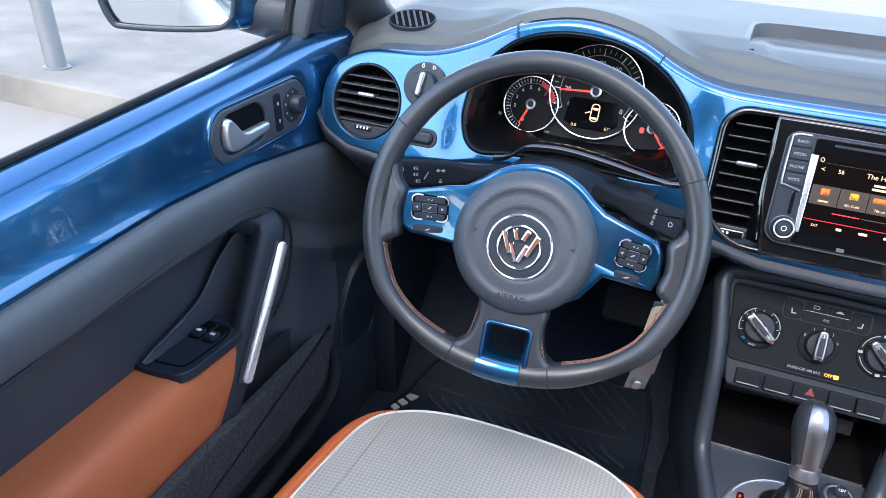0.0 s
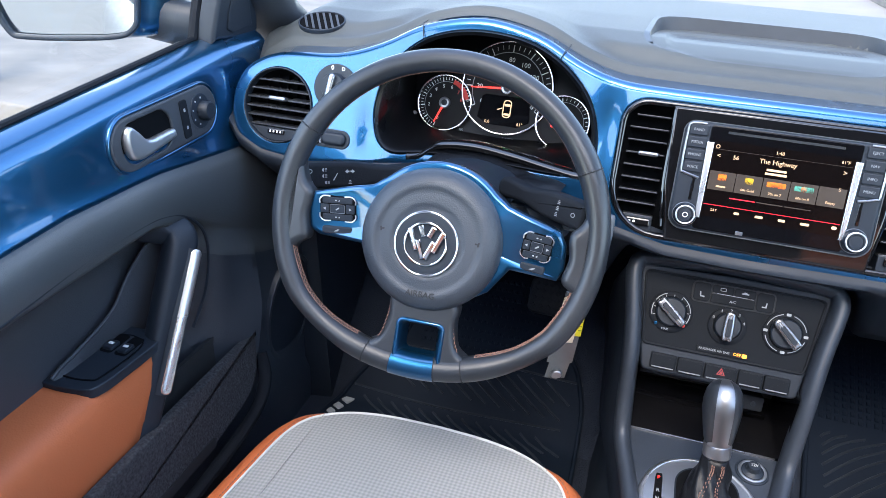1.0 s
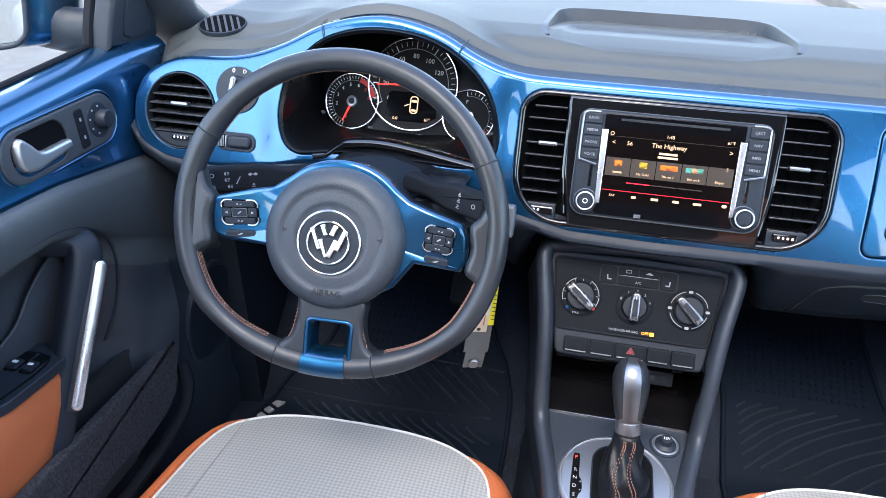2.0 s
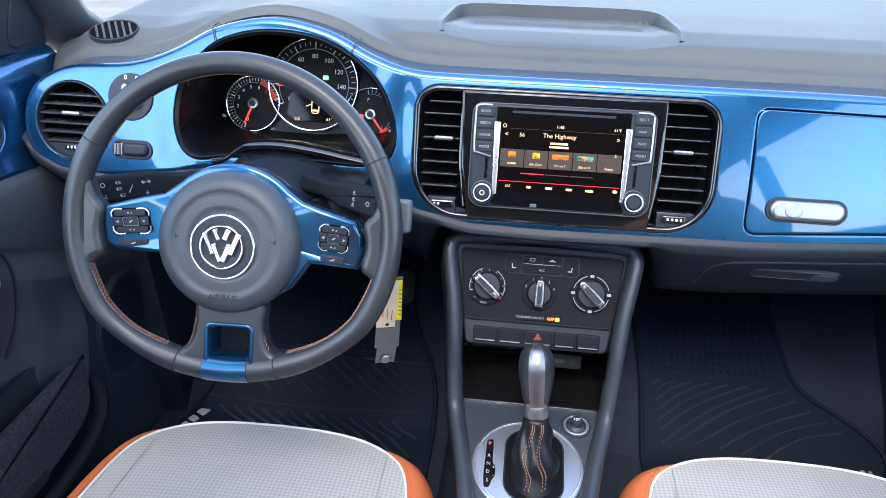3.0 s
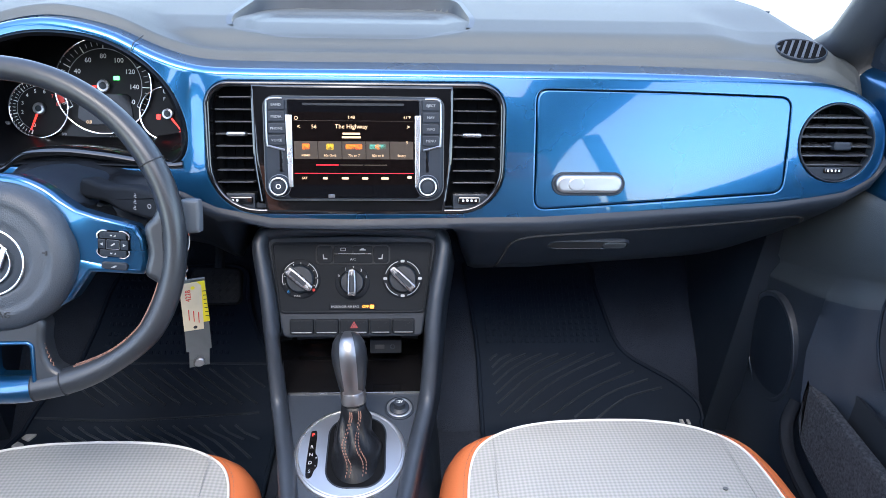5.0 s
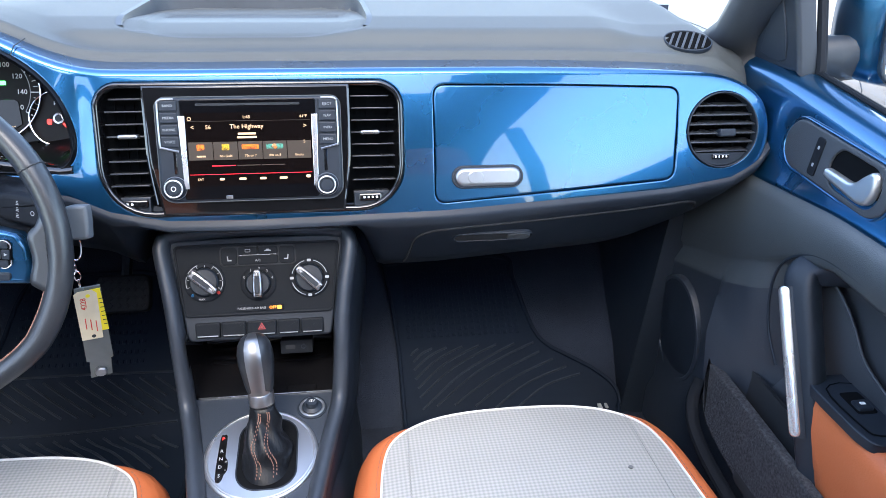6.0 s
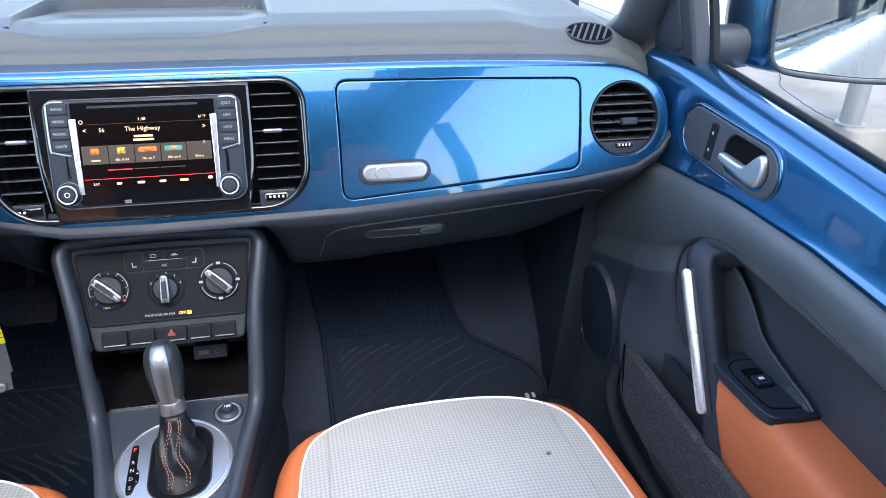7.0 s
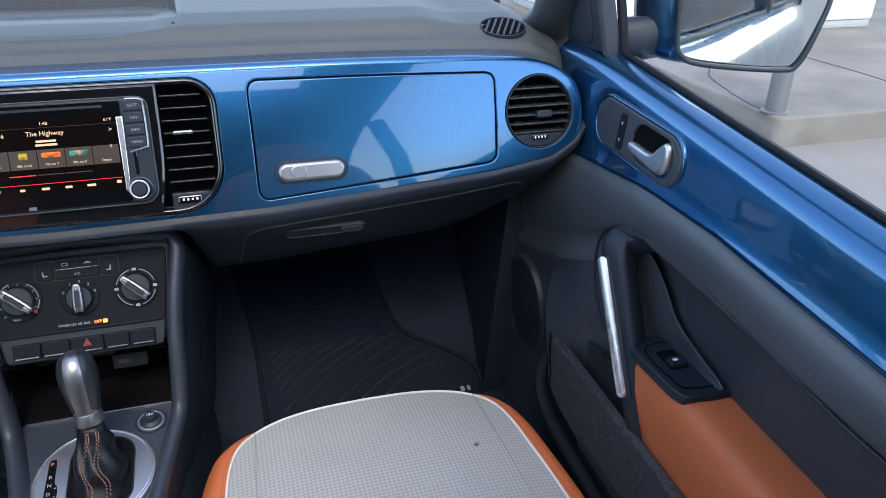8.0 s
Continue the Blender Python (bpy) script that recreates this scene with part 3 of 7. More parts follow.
# ---- round outlets ----
def round_vent(u, v, silver_tab):
    m = FACE @ at(u, v)
    t = thing("air_vent", FACE @ Vector((u, v, 0)), "round black slatted air outlet with a thumb wheel", "air vent", "round air outlets in the dash")
    bm = bmesh.new()
    band(bm, oval(0, 0, 0.0524, None, 48), oval(0, 0, 0.0503, None, 48), m, -0.04, 0.002, 0.001, 3)
    part("ring", bm, PLASTIC, t)
    # bowl and vanes share a near-black that stands for the outlet's inner shade
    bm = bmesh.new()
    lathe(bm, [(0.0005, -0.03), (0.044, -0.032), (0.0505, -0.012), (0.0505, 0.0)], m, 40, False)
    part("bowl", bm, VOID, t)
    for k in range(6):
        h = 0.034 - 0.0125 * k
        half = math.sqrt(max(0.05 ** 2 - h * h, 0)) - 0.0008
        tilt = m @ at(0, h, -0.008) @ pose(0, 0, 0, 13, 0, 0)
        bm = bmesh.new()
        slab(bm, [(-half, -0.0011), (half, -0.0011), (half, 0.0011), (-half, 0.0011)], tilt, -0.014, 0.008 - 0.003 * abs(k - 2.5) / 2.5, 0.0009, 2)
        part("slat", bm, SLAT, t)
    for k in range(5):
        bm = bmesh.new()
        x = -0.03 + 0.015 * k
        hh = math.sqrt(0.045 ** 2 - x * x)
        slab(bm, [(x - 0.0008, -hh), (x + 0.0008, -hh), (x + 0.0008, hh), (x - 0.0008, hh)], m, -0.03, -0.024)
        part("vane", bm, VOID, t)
    bm = bmesh.new()
    if silver_tab:
        slab(bm, rrect(0.0, 0.009, 0.026, 0.006, 0.0028, 5), m, -0.006, 0.006, 0.002, 3)
        part("tab", bm, SILVER, t, "silver adjusting tab")
    else:
        slab(bm, rrect(0.006, -0.004, 0.024, 0.011, 0.003, 5), m, -0.006, 0.005, 0.002, 3)
        part("tab", bm, PLASTIC, t)
    low_cap = [p for p in oval(0, 0, 0.0499, None, 64) if p[1] < -0.029]
    bm = bmesh.new()
    slab(bm, low_cap, m, -0.02, -0.0035, 0.001, 2)
    cap = part("wheel_cover", bm, PLASTIC, t)
    bm = bmesh.new()
    slab(bm, rrect(0.0, -0.037, 0.026, 0.007, 0.002, 4), m, -0.006, -0.001, 0.0015, 2)
    part("thumb_wheel", bm, GLOSS, t)
    for k in range(4):
        bm = bmesh.new()
        slab(bm, rrect(-0.008 + 0.0052 * k, -0.037, 0.0022, 0.0034, 0.0008, 3), m, -0.002, -0.0006)
        part("mark", bm, WHITE, t)
    return t


round_vent(*VENTS[0], True)
round_vent(*VENTS[1], False)


# ---- defroster outlets ----
def defroster(sx):
    c = Vector((sx * 0.630, 1.044, 0.0))
    c.z = pad_z(c.x, c.y) + 0.0008
    nrm = Vector(((pad_z(c.x - 0.015, c.y) - pad_z(c.x + 0.015, c.y)) / 0.03, (pad_z(c.x, c.y - 0.02) - pad_z(c.x, c.y + 0.02)) / 0.04, 1)).normalized()
    uu = Vector((1, -0.25 * sx, 0)).normalized()
    vv = nrm.cross(uu).normalized()
    m = basis(c, vv.cross(nrm), vv, nrm)
    t = thing("defroster_vent", c, "oval black slatted side window outlet in the dash top", "air vent", "side window outlets")
    bm = bmesh.new()
    band(bm, oval(0, 0, 0.0355, 0.0235, 40), oval(0, 0, 0.0332, 0.0212, 40), m, -0.008, 0.0022, 0.001, 3)
    part("ring", bm, PLASTIC, t)
    # flat near-black disc on the pad; its colour stands for a shaded hollow
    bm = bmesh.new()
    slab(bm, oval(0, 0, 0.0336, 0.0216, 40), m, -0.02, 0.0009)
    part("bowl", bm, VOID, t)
    for k in range(6):
        x = -0.0235 + 0.0094 * k
        hh = 0.0215 * math.sqrt(1 - (x / 0.034) ** 2) * 0.93
        bm = bmesh.new()
        slab(bm, [(x - 0.0017 - 0.3 * hh * sx, -hh), (x + 0.0017 - 0.3 * hh * sx, -hh), (x + 0.0017 + 0.3 * hh * sx, hh), (x - 0.0017 + 0.3 * hh * sx, hh)], m, -0.002, 0.0022, 0.0005, 1)
        part("slat", bm, INSERT, t)
    return t


defroster(-1)
defroster(1)

# ---- instrument cluster ----
HOODBLACK = node_mat("satin_black_hood", (0.0028, 0.0031, 0.004), 0.32, spec=0.2)
cluster = thing("instrument_cluster", (-0.36, 1.074, 0.86), "black instrument cluster with chrome-ringed dials and red needles", "instrument cluster")
# the funnel from the opening back to the dials
back_loop = smooth_loop([(-0.505, 0.045), (-0.495, 0.085), (-0.46, 0.115), (-0.42, 0.128), (-0.365, 0.132), (-0.31, 0.126), (-0.26, 0.105), (-0.226, 0.075), (-0.214, 0.035), (-0.216, -0.01),
    (-0.24, -0.035), (-0.3, -0.045), (-0.37, -0.048), (-0.43, -0.045), (-0.475, -0.035), (-0.499, -0.005)], 5)
back_loop = ccw(back_loop)
bm = bmesh.new()
fr = verts(bm, inset(bin_hole, 0.003), FACE, 0.001)
fr2 = verts(bm, inset(bin_hole, 0.007), FACE, -0.002)
bk = verts(bm, back_loop, CLUSTER, 0.012)
bk2 = verts(bm, inset(back_loop, 0.01), CLUSTER, -0.004)
out = verts(bm, inset(bin_hole, 0.0), FACE, -0.004)
for p, q in ((out, fr), (fr, fr2), (fr2, bk), (bk, bk2)):
    ring_faces(bm, p, q)
bm.faces.new(bk2)
part("hood", bm, HOODBLACK, cluster, "glossy black hood", sharp=50)


def dial(u, v, r, a0, a1, n_major, labels, size, needle, hub=0.011, red=None):
    """A dial: chrome ring, ticks, numbers and a needle; angles in degrees from the right, counter-clockwise."""
    m = CLUSTER @ at(u, v)
    bm = bmesh.new()
    slab(bm, oval(0, 0, r, None, 56), m, -0.004, 0.0005)
    d = part("dial", bm, DIALFACE, cluster)
    bm = bmesh.new()
    band(bm, oval(0, 0, r + 0.0022, None, 64), oval(0, 0, r - 0.0003, None, 64), m, -0.004, 0.0065, 0.001, 2)
    part("bezel_ring", bm, CHROME, d, "chrome ring")
    bm = bmesh.new()
    arc = [math.radians(a0 + (a1 - a0) * k / 40) for k in range(41)]
    ro, ri = r * 0.8, r * 0.785
    g1 = [bm.verts.new(m @ Vector((ro * math.cos(a), ro * math.sin(a), 0.0012))) for a in arc]
    g2 = [bm.verts.new(m @ Vector((ri * math.cos(a), ri * math.sin(a), 0.0012))) for a in arc]
    for k in range(40):
        bm.faces.new((g1[k], g1[k + 1], g2[k + 1], g2[k]))
    part("scale_line", bm, GREYTXT, d)
    n_minor = (n_major - 1) * 4 + 1
    bm = bmesh.new()
    for k in range(n_minor):
        a = math.radians(a0 + (a1 - a0) * k / (n_minor - 1))
        big = k % 4 == 0
        q = m @ pose(0, 0, 0, 0, 0, math.degrees(a))
        w = 0.0006 if big else 0.0003
        l0 = 0.8 if big else 0.86
        slab(bm, [(r * l0, -w), (r * 0.95, -w), (r * 0.95, w), (r * l0, w)], q, 0.0004, 0.0014)
    tagged(part("scale_ticks", bm, WHITE, d), kind="stuff")
    for k, text in enumerate(labels):
        if text:
            a = math.radians(a0 + (a1 - a0) * k / (len(labels) - 1))
            lettering("number", text, size, m @ at(r * 0.63 * math.cos(a), r * 0.63 * math.sin(a), 0.0012), RED if red and k >= red else WHITE, d)
    if needle is not None:
        q = m @ pose(0, 0, 0, 0, 0, needle)
        bm = bmesh.new()
        slab(bm, [(0.004, -0.0016), (r * 0.82, -0.0007), (r * 0.82, 0.0007), (0.004, 0.0016)], q, 0.003, 0.0042, 0.0003, 1)
        part("needle", bm, REDGLOW, d, "red needle")
        bm = bmesh.new()
        lathe(bm, [(hub, 0.001), (hub, 0.005), (hub * 0.85, 0.0065), (hub * 0.55, 0.0068), (hub * 0.5, 0.0058), (0.0003, 0.0058)], m, 28)
        hb = part("hub", bm, SILVER, d, "silver needle hub")
        bm = bmesh.new()
        slab(bm, oval(0, 0, hub * 0.52, None, 24), m, 0.005, 0.0071, 0.0006, 1)
        part("hub_cap", bm, PLASTIC, hb)
    return d


DIALFACE = node_mat("dial_black", (0.005, 0.005, 0.006), 0.6, spec=0.2, vary=0.05)
REDGLOW = bpy.data.materials.new("lit_red")
REDGLOW.use_nodes = True
REDGLOW.node_tree.nodes["Principled BSDF"].inputs["Base Color"].default_value = (0.7, 0.02, 0.02, 1)
REDGLOW.node_tree.nodes["Principled BSDF"].inputs["Emission Color"].default_value = (1, 0.04, 0.03, 1)
REDGLOW.node_tree.nodes["Principled BSDF"].inputs["Emission Strength"].default_value = 0.28


def glow(name, color, strength):
    m = bpy.data.materials.new(name)
    m.use_nodes = True
    b = m.node_tree.nodes["Principled BSDF"]
    b.inputs["Base Color"].default_value = (*[c * 0.3 for c in color], 1)
    b.inputs["Roughness"].default_value = 0.3
    b.inputs["Emission Color"].default_value = (*color, 1)
    b.inputs["Emission Strength"].default_value = strength
    return m


AMBER = glow("lit_amber", (1.0, 0.33, 0.04), 0.5)
GREEN = glow("lit_green", (0.05, 1.0, 0.15), 0.9)
SCREENTXT = glow("screen_warm_white", (1.0, 0.68, 0.42), 0.13)
SCREENRED = glow("screen_red", (1.0, 0.03, 0.06), 0.22)
SCREENORANGE = glow("screen_orange", (1.0, 0.22, 0.03), 0.22)
SCREENYEL = glow("screen_yellow", (0.9, 0.6, 0.05), 0.14)
SCREENTEAL = glow("screen_teal", (0.12, 0.5, 0.42), 0.14)
SCREENTILE = glow("screen_tile", (0.1, 0.075, 0.058), 0.045)
SCREENBG = glow("screen_ground", (0.012, 0.008, 0.008), 0.02)
SCREENBG.node_tree.nodes["Principled BSDF"].inputs["Roughness"].default_value = 0.12
SCREENBG.node_tree.nodes["Principled BSDF"].inputs["Specular IOR Level"].default_value = 0.22

tacho = dial(-0.444, 0.001, 0.0398, 250, 15, 9, ["0", "", "2", "3", "4", "5", "6", "7", "8"], 0.0075, 247, 0.0085, 7)
speedo = dial(-0.3535, 0.0335, 0.0665, 212, -32, 9, ["0", "20", "40", "60", "80", "100", "120", "140", "160"], 0.0095, 184, 0.0095)
fuel = dial(-0.265, -0.005, 0.0375, 100, -60, 5, ["", "", "", "", ""], 0.006, -52, 0.0085)
lettering("letter", "F", 0.007, CLUSTER @ at(-0.270, 0.016, 0.0016), WHITE, fuel)
lettering("letter", "E", 0.007, CLUSTER @ at(-0.247, -0.024, 0.0016), RED, fuel)
bm = bmesh.new()
slab(bm, rrect(-0.279, -0.009, 0.006, 0.008, 0.002, 3), CLUSTER, 0.0004, 0.0015)
part("warning_lamp", bm, REDGLOW, fuel, "lit red warning lamp")
# red zones
for d, u, v, r, a0, a1 in ((tacho, -0.444, 0.001, 0.0398, 75, 15), (fuel, -0.265, -0.005, 0.0375, -35, -60)):
    bm = bmesh.new()
    arc = [math.radians(a0 + (a1 - a0) * k / 14) for k in range(15)]
    for k in range(14):
        quad = [bm.verts.new(CLUSTER @ Vector((u + q * math.cos(a), v + q * math.sin(a), 0.0015))) for q, a in ((r * 0.92, arc[k]), (r * 0.92, arc[k + 1]), (r * 0.76, arc[k + 1]), (r * 0.76, arc[k]))]
        bm.faces.new(quad)
    part("red_zone", bm, RED, d)
# display in the speed dial with the outline of a car and its open door
bm = bmesh.new()
slab(bm, [(-0.389, 0.019), (-0.384, 0.0225), (-0.322, 0.0225), (-0.317, 0.019), (-0.314, -0.012), (-0.33, -0.021), (-0.376, -0.021), (-0.392, -0.012)], CLUSTER, 0.0, 0.0022, 0.0006, 1)
lcd = part("display", bm, PANEL, cluster, "dark display with an amber car outline")
bm = bmesh.new()
band(bm, rrect(-0.349, 0.004, 0.0125, 0.026, 0.005, 5), rrect(-0.349, 0.004, 0.0095, 0.023, 0.0037, 5), CLUSTER, 0.002, 0.0028, 0.0002, 1)
part("car_outline", bm, SCREENTXT, lcd)
for y, h in ((0.0095, 0.0035), (-0.004, 0.003)):
    bm = bmesh.new()
    slab(bm, rrect(-0.349, y, 0.0085, h, 0.0014, 3), CLUSTER, 0.002, 0.0027)
    part("car_window", bm, SCREENTXT, lcd)
bm = bmesh.new()
slab(bm, [(-0.356, 0.004), (-0.363, 0.001), (-0.3635, 0.0022), (-0.356, 0.0055)], CLUSTER, 0.002, 0.0027)
part("open_door_mark", bm, SCREENTXT, lcd)
lettering("number", "0.0", 0.0065, CLUSTER @ at(-0.376, -0.0175, 0.0026), SCREENTXT, lcd)
lettering("number", "61°", 0.0065, CLUSTER @ at(-0.327, -0.0165, 0.0026), SCREENTXT, lcd)
bm = bmesh.new()
slab(bm, rrect(-0.336, 0.045, 0.008, 0.0055, 0.001, 3), CLUSTER, 0.0005, 0.0016)
part("tell_tale", bm, GREEN, cluster, "lit green tell-tale")
for u, v, text in ((-0.414, -0.0345, "0/0"), (-0.342, -0.0395, "0.0/SET")):
    lettering("lettering", text, 0.0055, CLUSTER @ at(u, v, -0.003), GREYTXT, cluster)
# stalk for the trip knob and light sensor stud
bm = bmesh.new()
lathe(bm, [(0.003, 0), (0.003, 0.008), (0.002, 0.009)], CLUSTER @ at(-0.487, -0.02, 0.0), 12)
part("stud", bm, SILVER, cluster)
# the hood's lower lip: a raised black ledge that arches over the column
lip_line = smooth_loop([(-0.452, 0.02), (-0.434, 0.024), (-0.418, 0.036), (-0.402, 0.043), (-0.36, 0.046), (-0.309, 0.041), (-0.265, 0.034), (-0.228, 0.029), (-0.21, 0.03)], 5, False)
bm = bmesh.new()
rows = []
for du, dv, dw in ((0, 0.004, -0.09), (0, 0.004, -0.03), (0, 0.0035, -0.01), (0, 0.001, 0.0), (0, -0.004, 0.0025), (0, -0.0085, -0.001), (0, -0.011, -0.012), (0, -0.011, -0.03)):
    rows.append([FACE @ Vector((u, v + dv, dw)) for u, v in lip_line])
sheet(bm, rows)
part("lower_lip", bm, GLOSS, cluster, "glossy black lower lip", sharp=50)

# ---- light switch and dimmer ----
sw = thing("light_switch", FACE @ Vector((-0.563, 0.093, 0)), "round black headlight switch with a silver rotary knob", "switch")
m = FACE @ at(-0.566, 0.094)
bm = bmesh.new()
slab(bm, oval(0, 0, 0.0315, None, 40), m, -0.004, 0.0022, 0.0015, 2)
part("plate", bm, PLASTIC, sw)
bm = bmesh.new()
lathe(bm, [(0.019, 0.001), (0.019, 0.006), (0.0165, 0.012), (0.0003, 0.0125)], m, 32)
part("dial_knob", bm, PLASTIC, sw)
bm = bmesh.new()
slab(bm, rrect(-0.002, 0.0, 0.009, 0.034, 0.004, 5), m @ pose(0, 0, 0, 0, 0, -8), 0.008, 0.018, 0.003, 3)
part("grip", bm, SILVER, sw, "silver grip")
lettering("lettering", "0", 0.009, m @ at(-0.006, 0.0255, 0.0026), WHITE, sw)
lettering("lettering", "D", 0.007, m @ at(0.01, 0.025, 0.0026), WHITE, sw)
dm = thing("dimmer_switch", FACE @ Vector((-0.562, 0.024, 0)), "black capsule-shaped dimmer with two thumb wheels", "switch")
m = FACE @ at(-0.565, 0.024)
bm = bmesh.new()
slab(bm, rrect(0, 0, 0.058, 0.026, 0.012, 8), m, -0.004, 0.0015, 0.001, 2)
part("plate", bm, PLASTIC, dm)
bm = bmesh.new()
slab(bm, rrect(0.006, 0, 0.036, 0.018, 0.0075, 6), m, 0, 0.0065, 0.0045, 4)
part("barrel", bm, PLASTIC, dm)
bm = bmesh.new()
slab(bm, rrect(-0.019, 0, 0.01, 0.019, 0.004, 5), m, 0, 0.0055, 0.0025, 3)
part("thumb_wheel", bm, RUBBER, dm)
for k in range(4):
    bm = bmesh.new()
    slab(bm, rrect(-0.0222 + 0.0022 * k, 0, 0.0009, 0.015, 0.0003, 2), m, 0.004, 0.0063, 0.0003, 1)
    part("wheel_rib", bm, GREYTXT, dm)
bm = bmesh.new()
slab(bm, rrect(-0.0125, 0, 0.0016, 0.016, 0.0005, 2), m, 0.002, 0.0058, 0.0004, 1)
part("setting_line", bm, GREYTXT, dm)

# ---- middle bezel with two outlets ----
bez = thing("vent_bezel", FACE @ Vector((0.0125, 0.0455, 0)), "black bezel with slatted outlets on both sides of the radio", "air vent")
bm = bmesh.new()
band(bm, inset(bez_hole, 0.0006), inset(bez_hole, 0.0075), FACE, -0.03, 0.003, 0.003, 3)
part("surround", bm, GLOSS, bez)
# backing and vanes in near-black: shade behind the slats put into the colour
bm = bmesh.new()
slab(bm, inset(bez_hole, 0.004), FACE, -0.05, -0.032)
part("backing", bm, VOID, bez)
for u0, u1, side in ((-0.168, -0.121, -1), (0.1375, 0.193, 1)):
    uc, w = (u0 + u1) / 2, u1 - u0
    for k in range(9):
        v = 0.112 - 0.0155 * k
        cut = 0.0
        if v > 0.1:
            cut = 0.006
        if v < 0.0:
            cut = 0.006 + 0.3 * (0.0 - v)
        a, b = (u0 + cut, u1) if side < 0 else (u0, u1 - cut)
        bm = bmesh.new()
        slab(bm, [(a, -0.001), (b, -0.001), (b, 0.001), (a, 0.001)], FACE @ at(0, v, -0.012) @ pose(0, 0, 0, 1, 0, 0), -0.016, 0.007, 0.0008, 2)
        part("slat", bm, SLAT, bez)
    for k in range(4):
        x = u0 + w * (k + 0.5) / 4
        bm = bmesh.new()
        slab(bm, rrect(x, 0.055, 0.0014, 0.12, 0.0005, 2), FACE, -0.036, -0.03)
        part("vane", bm, VOID, bez)
    bm = bmesh.new()
    slab(bm, rrect(uc - 0.004 * side, 0.0655, 0.025, 0.0055, 0.0026, 5), FACE, -0.01, 0.004, 0.002, 3)
    part("tab", bm, SILVER, bez, "silver adjusting tab")
    foot = [(u0 + 0.004, -0.012), (u1, -0.012), (u1, -0.034), (u0 + 0.034, -0.034), (u0 + 0.012, -0.028)] if side < 0 else [(u0, -0.012), (u1 - 0.004, -0.012), (u1 - 0.013, -0.028), (u1 - 0.036, -0.034), (u0, -0.034)]
    bm = bmesh.new()
    slab(bm, foot, FACE, -0.03, -0.004, 0.002, 2)
    part("foot_panel", bm, PLASTIC, bez)
    bm = bmesh.new()
    slab(bm, rrect(uc + (0.006 if side < 0 else -0.006), -0.0195, 0.03, 0.01, 0.002, 4), FACE, -0.006, 0.0, 0.002, 2)
    part("thumb_wheel", bm, GLOSS, bez)
    for k in range(2 if side < 0 else 4):
        bm = bmesh.new()
        slab(bm, rrect(uc - 0.014 + 0.0055 * k + (0.01 if side < 0 else 0), -0.0195, 0.0028, 0.003, 0.0008, 2), FACE, -0.001, 0.0005)
        part("mark", bm, WHITE, bez)

# ---- radio ----
radio = thing("car_radio", FACE @ Vector((0.01, 0.0475, 0)), "black touchscreen car radio with two ringed knobs, switched on", "car radio")
bm = bmesh.new()
slab(bm, [(-0.120, 0.1275), (0.1365, 0.1275), (0.1355, 0.03), (0.126, -0.0355), (-0.104, -0.0355), (-0.117, 0.03)], FACE, -0.03, 0.006, 0.004, 3)
part("fascia", bm, GLOSS, radio, "piano black surround")
for sx in (-1, 1):
    # polished flank of the surround
    bm = bmesh.new()
    tube(bm, [FACE @ Vector((0.00825 + sx * a, b, 0.0052)) for a, b in smooth_loop([(0.1265, 0.122), (0.1262, 0.075), (0.125, 0.03), (0.1185, -0.02)], 5, False)], 0.0017, 8)
    part("fascia_edge", bm, GLOSS, radio)
plate_edge = rrect(0.010, 0.0475, 0.2295, 0.1325, (0.0135, 0.0135, 0.0185, 0.0185), 6)
bm = bmesh.new()
band(bm, plate_edge, inset(plate_edge, 0.0014), FACE, 0.005, 0.0105, 0.0005, 2)
part("faceplate_rim", bm, DOORSKIN, radio)
bm = bmesh.new()
slab(bm, rrect(0.010, 0.0475, 0.228, 0.131, (0.013, 0.013, 0.018, 0.018), 6), FACE, 0.004, 0.012, 0.004, 3)
part("faceplate", bm, PLASTIC, radio, "dark grey faceplate")
bm = bmesh.new()
slab(bm, rrect(0.0095, 0.0475, 0.168, 0.125, 0.004, 4), FACE, 0.006, 0.0128, 0.001, 2)
part("screen_surround", bm, PANEL, radio)
bm = bmesh.new()
slab(bm, rrect(0.0095, 0.1035, 0.128, 0.003, 0.001, 2), FACE, 0.012, 0.0132)
part("disc_slot", bm, DARK, radio)
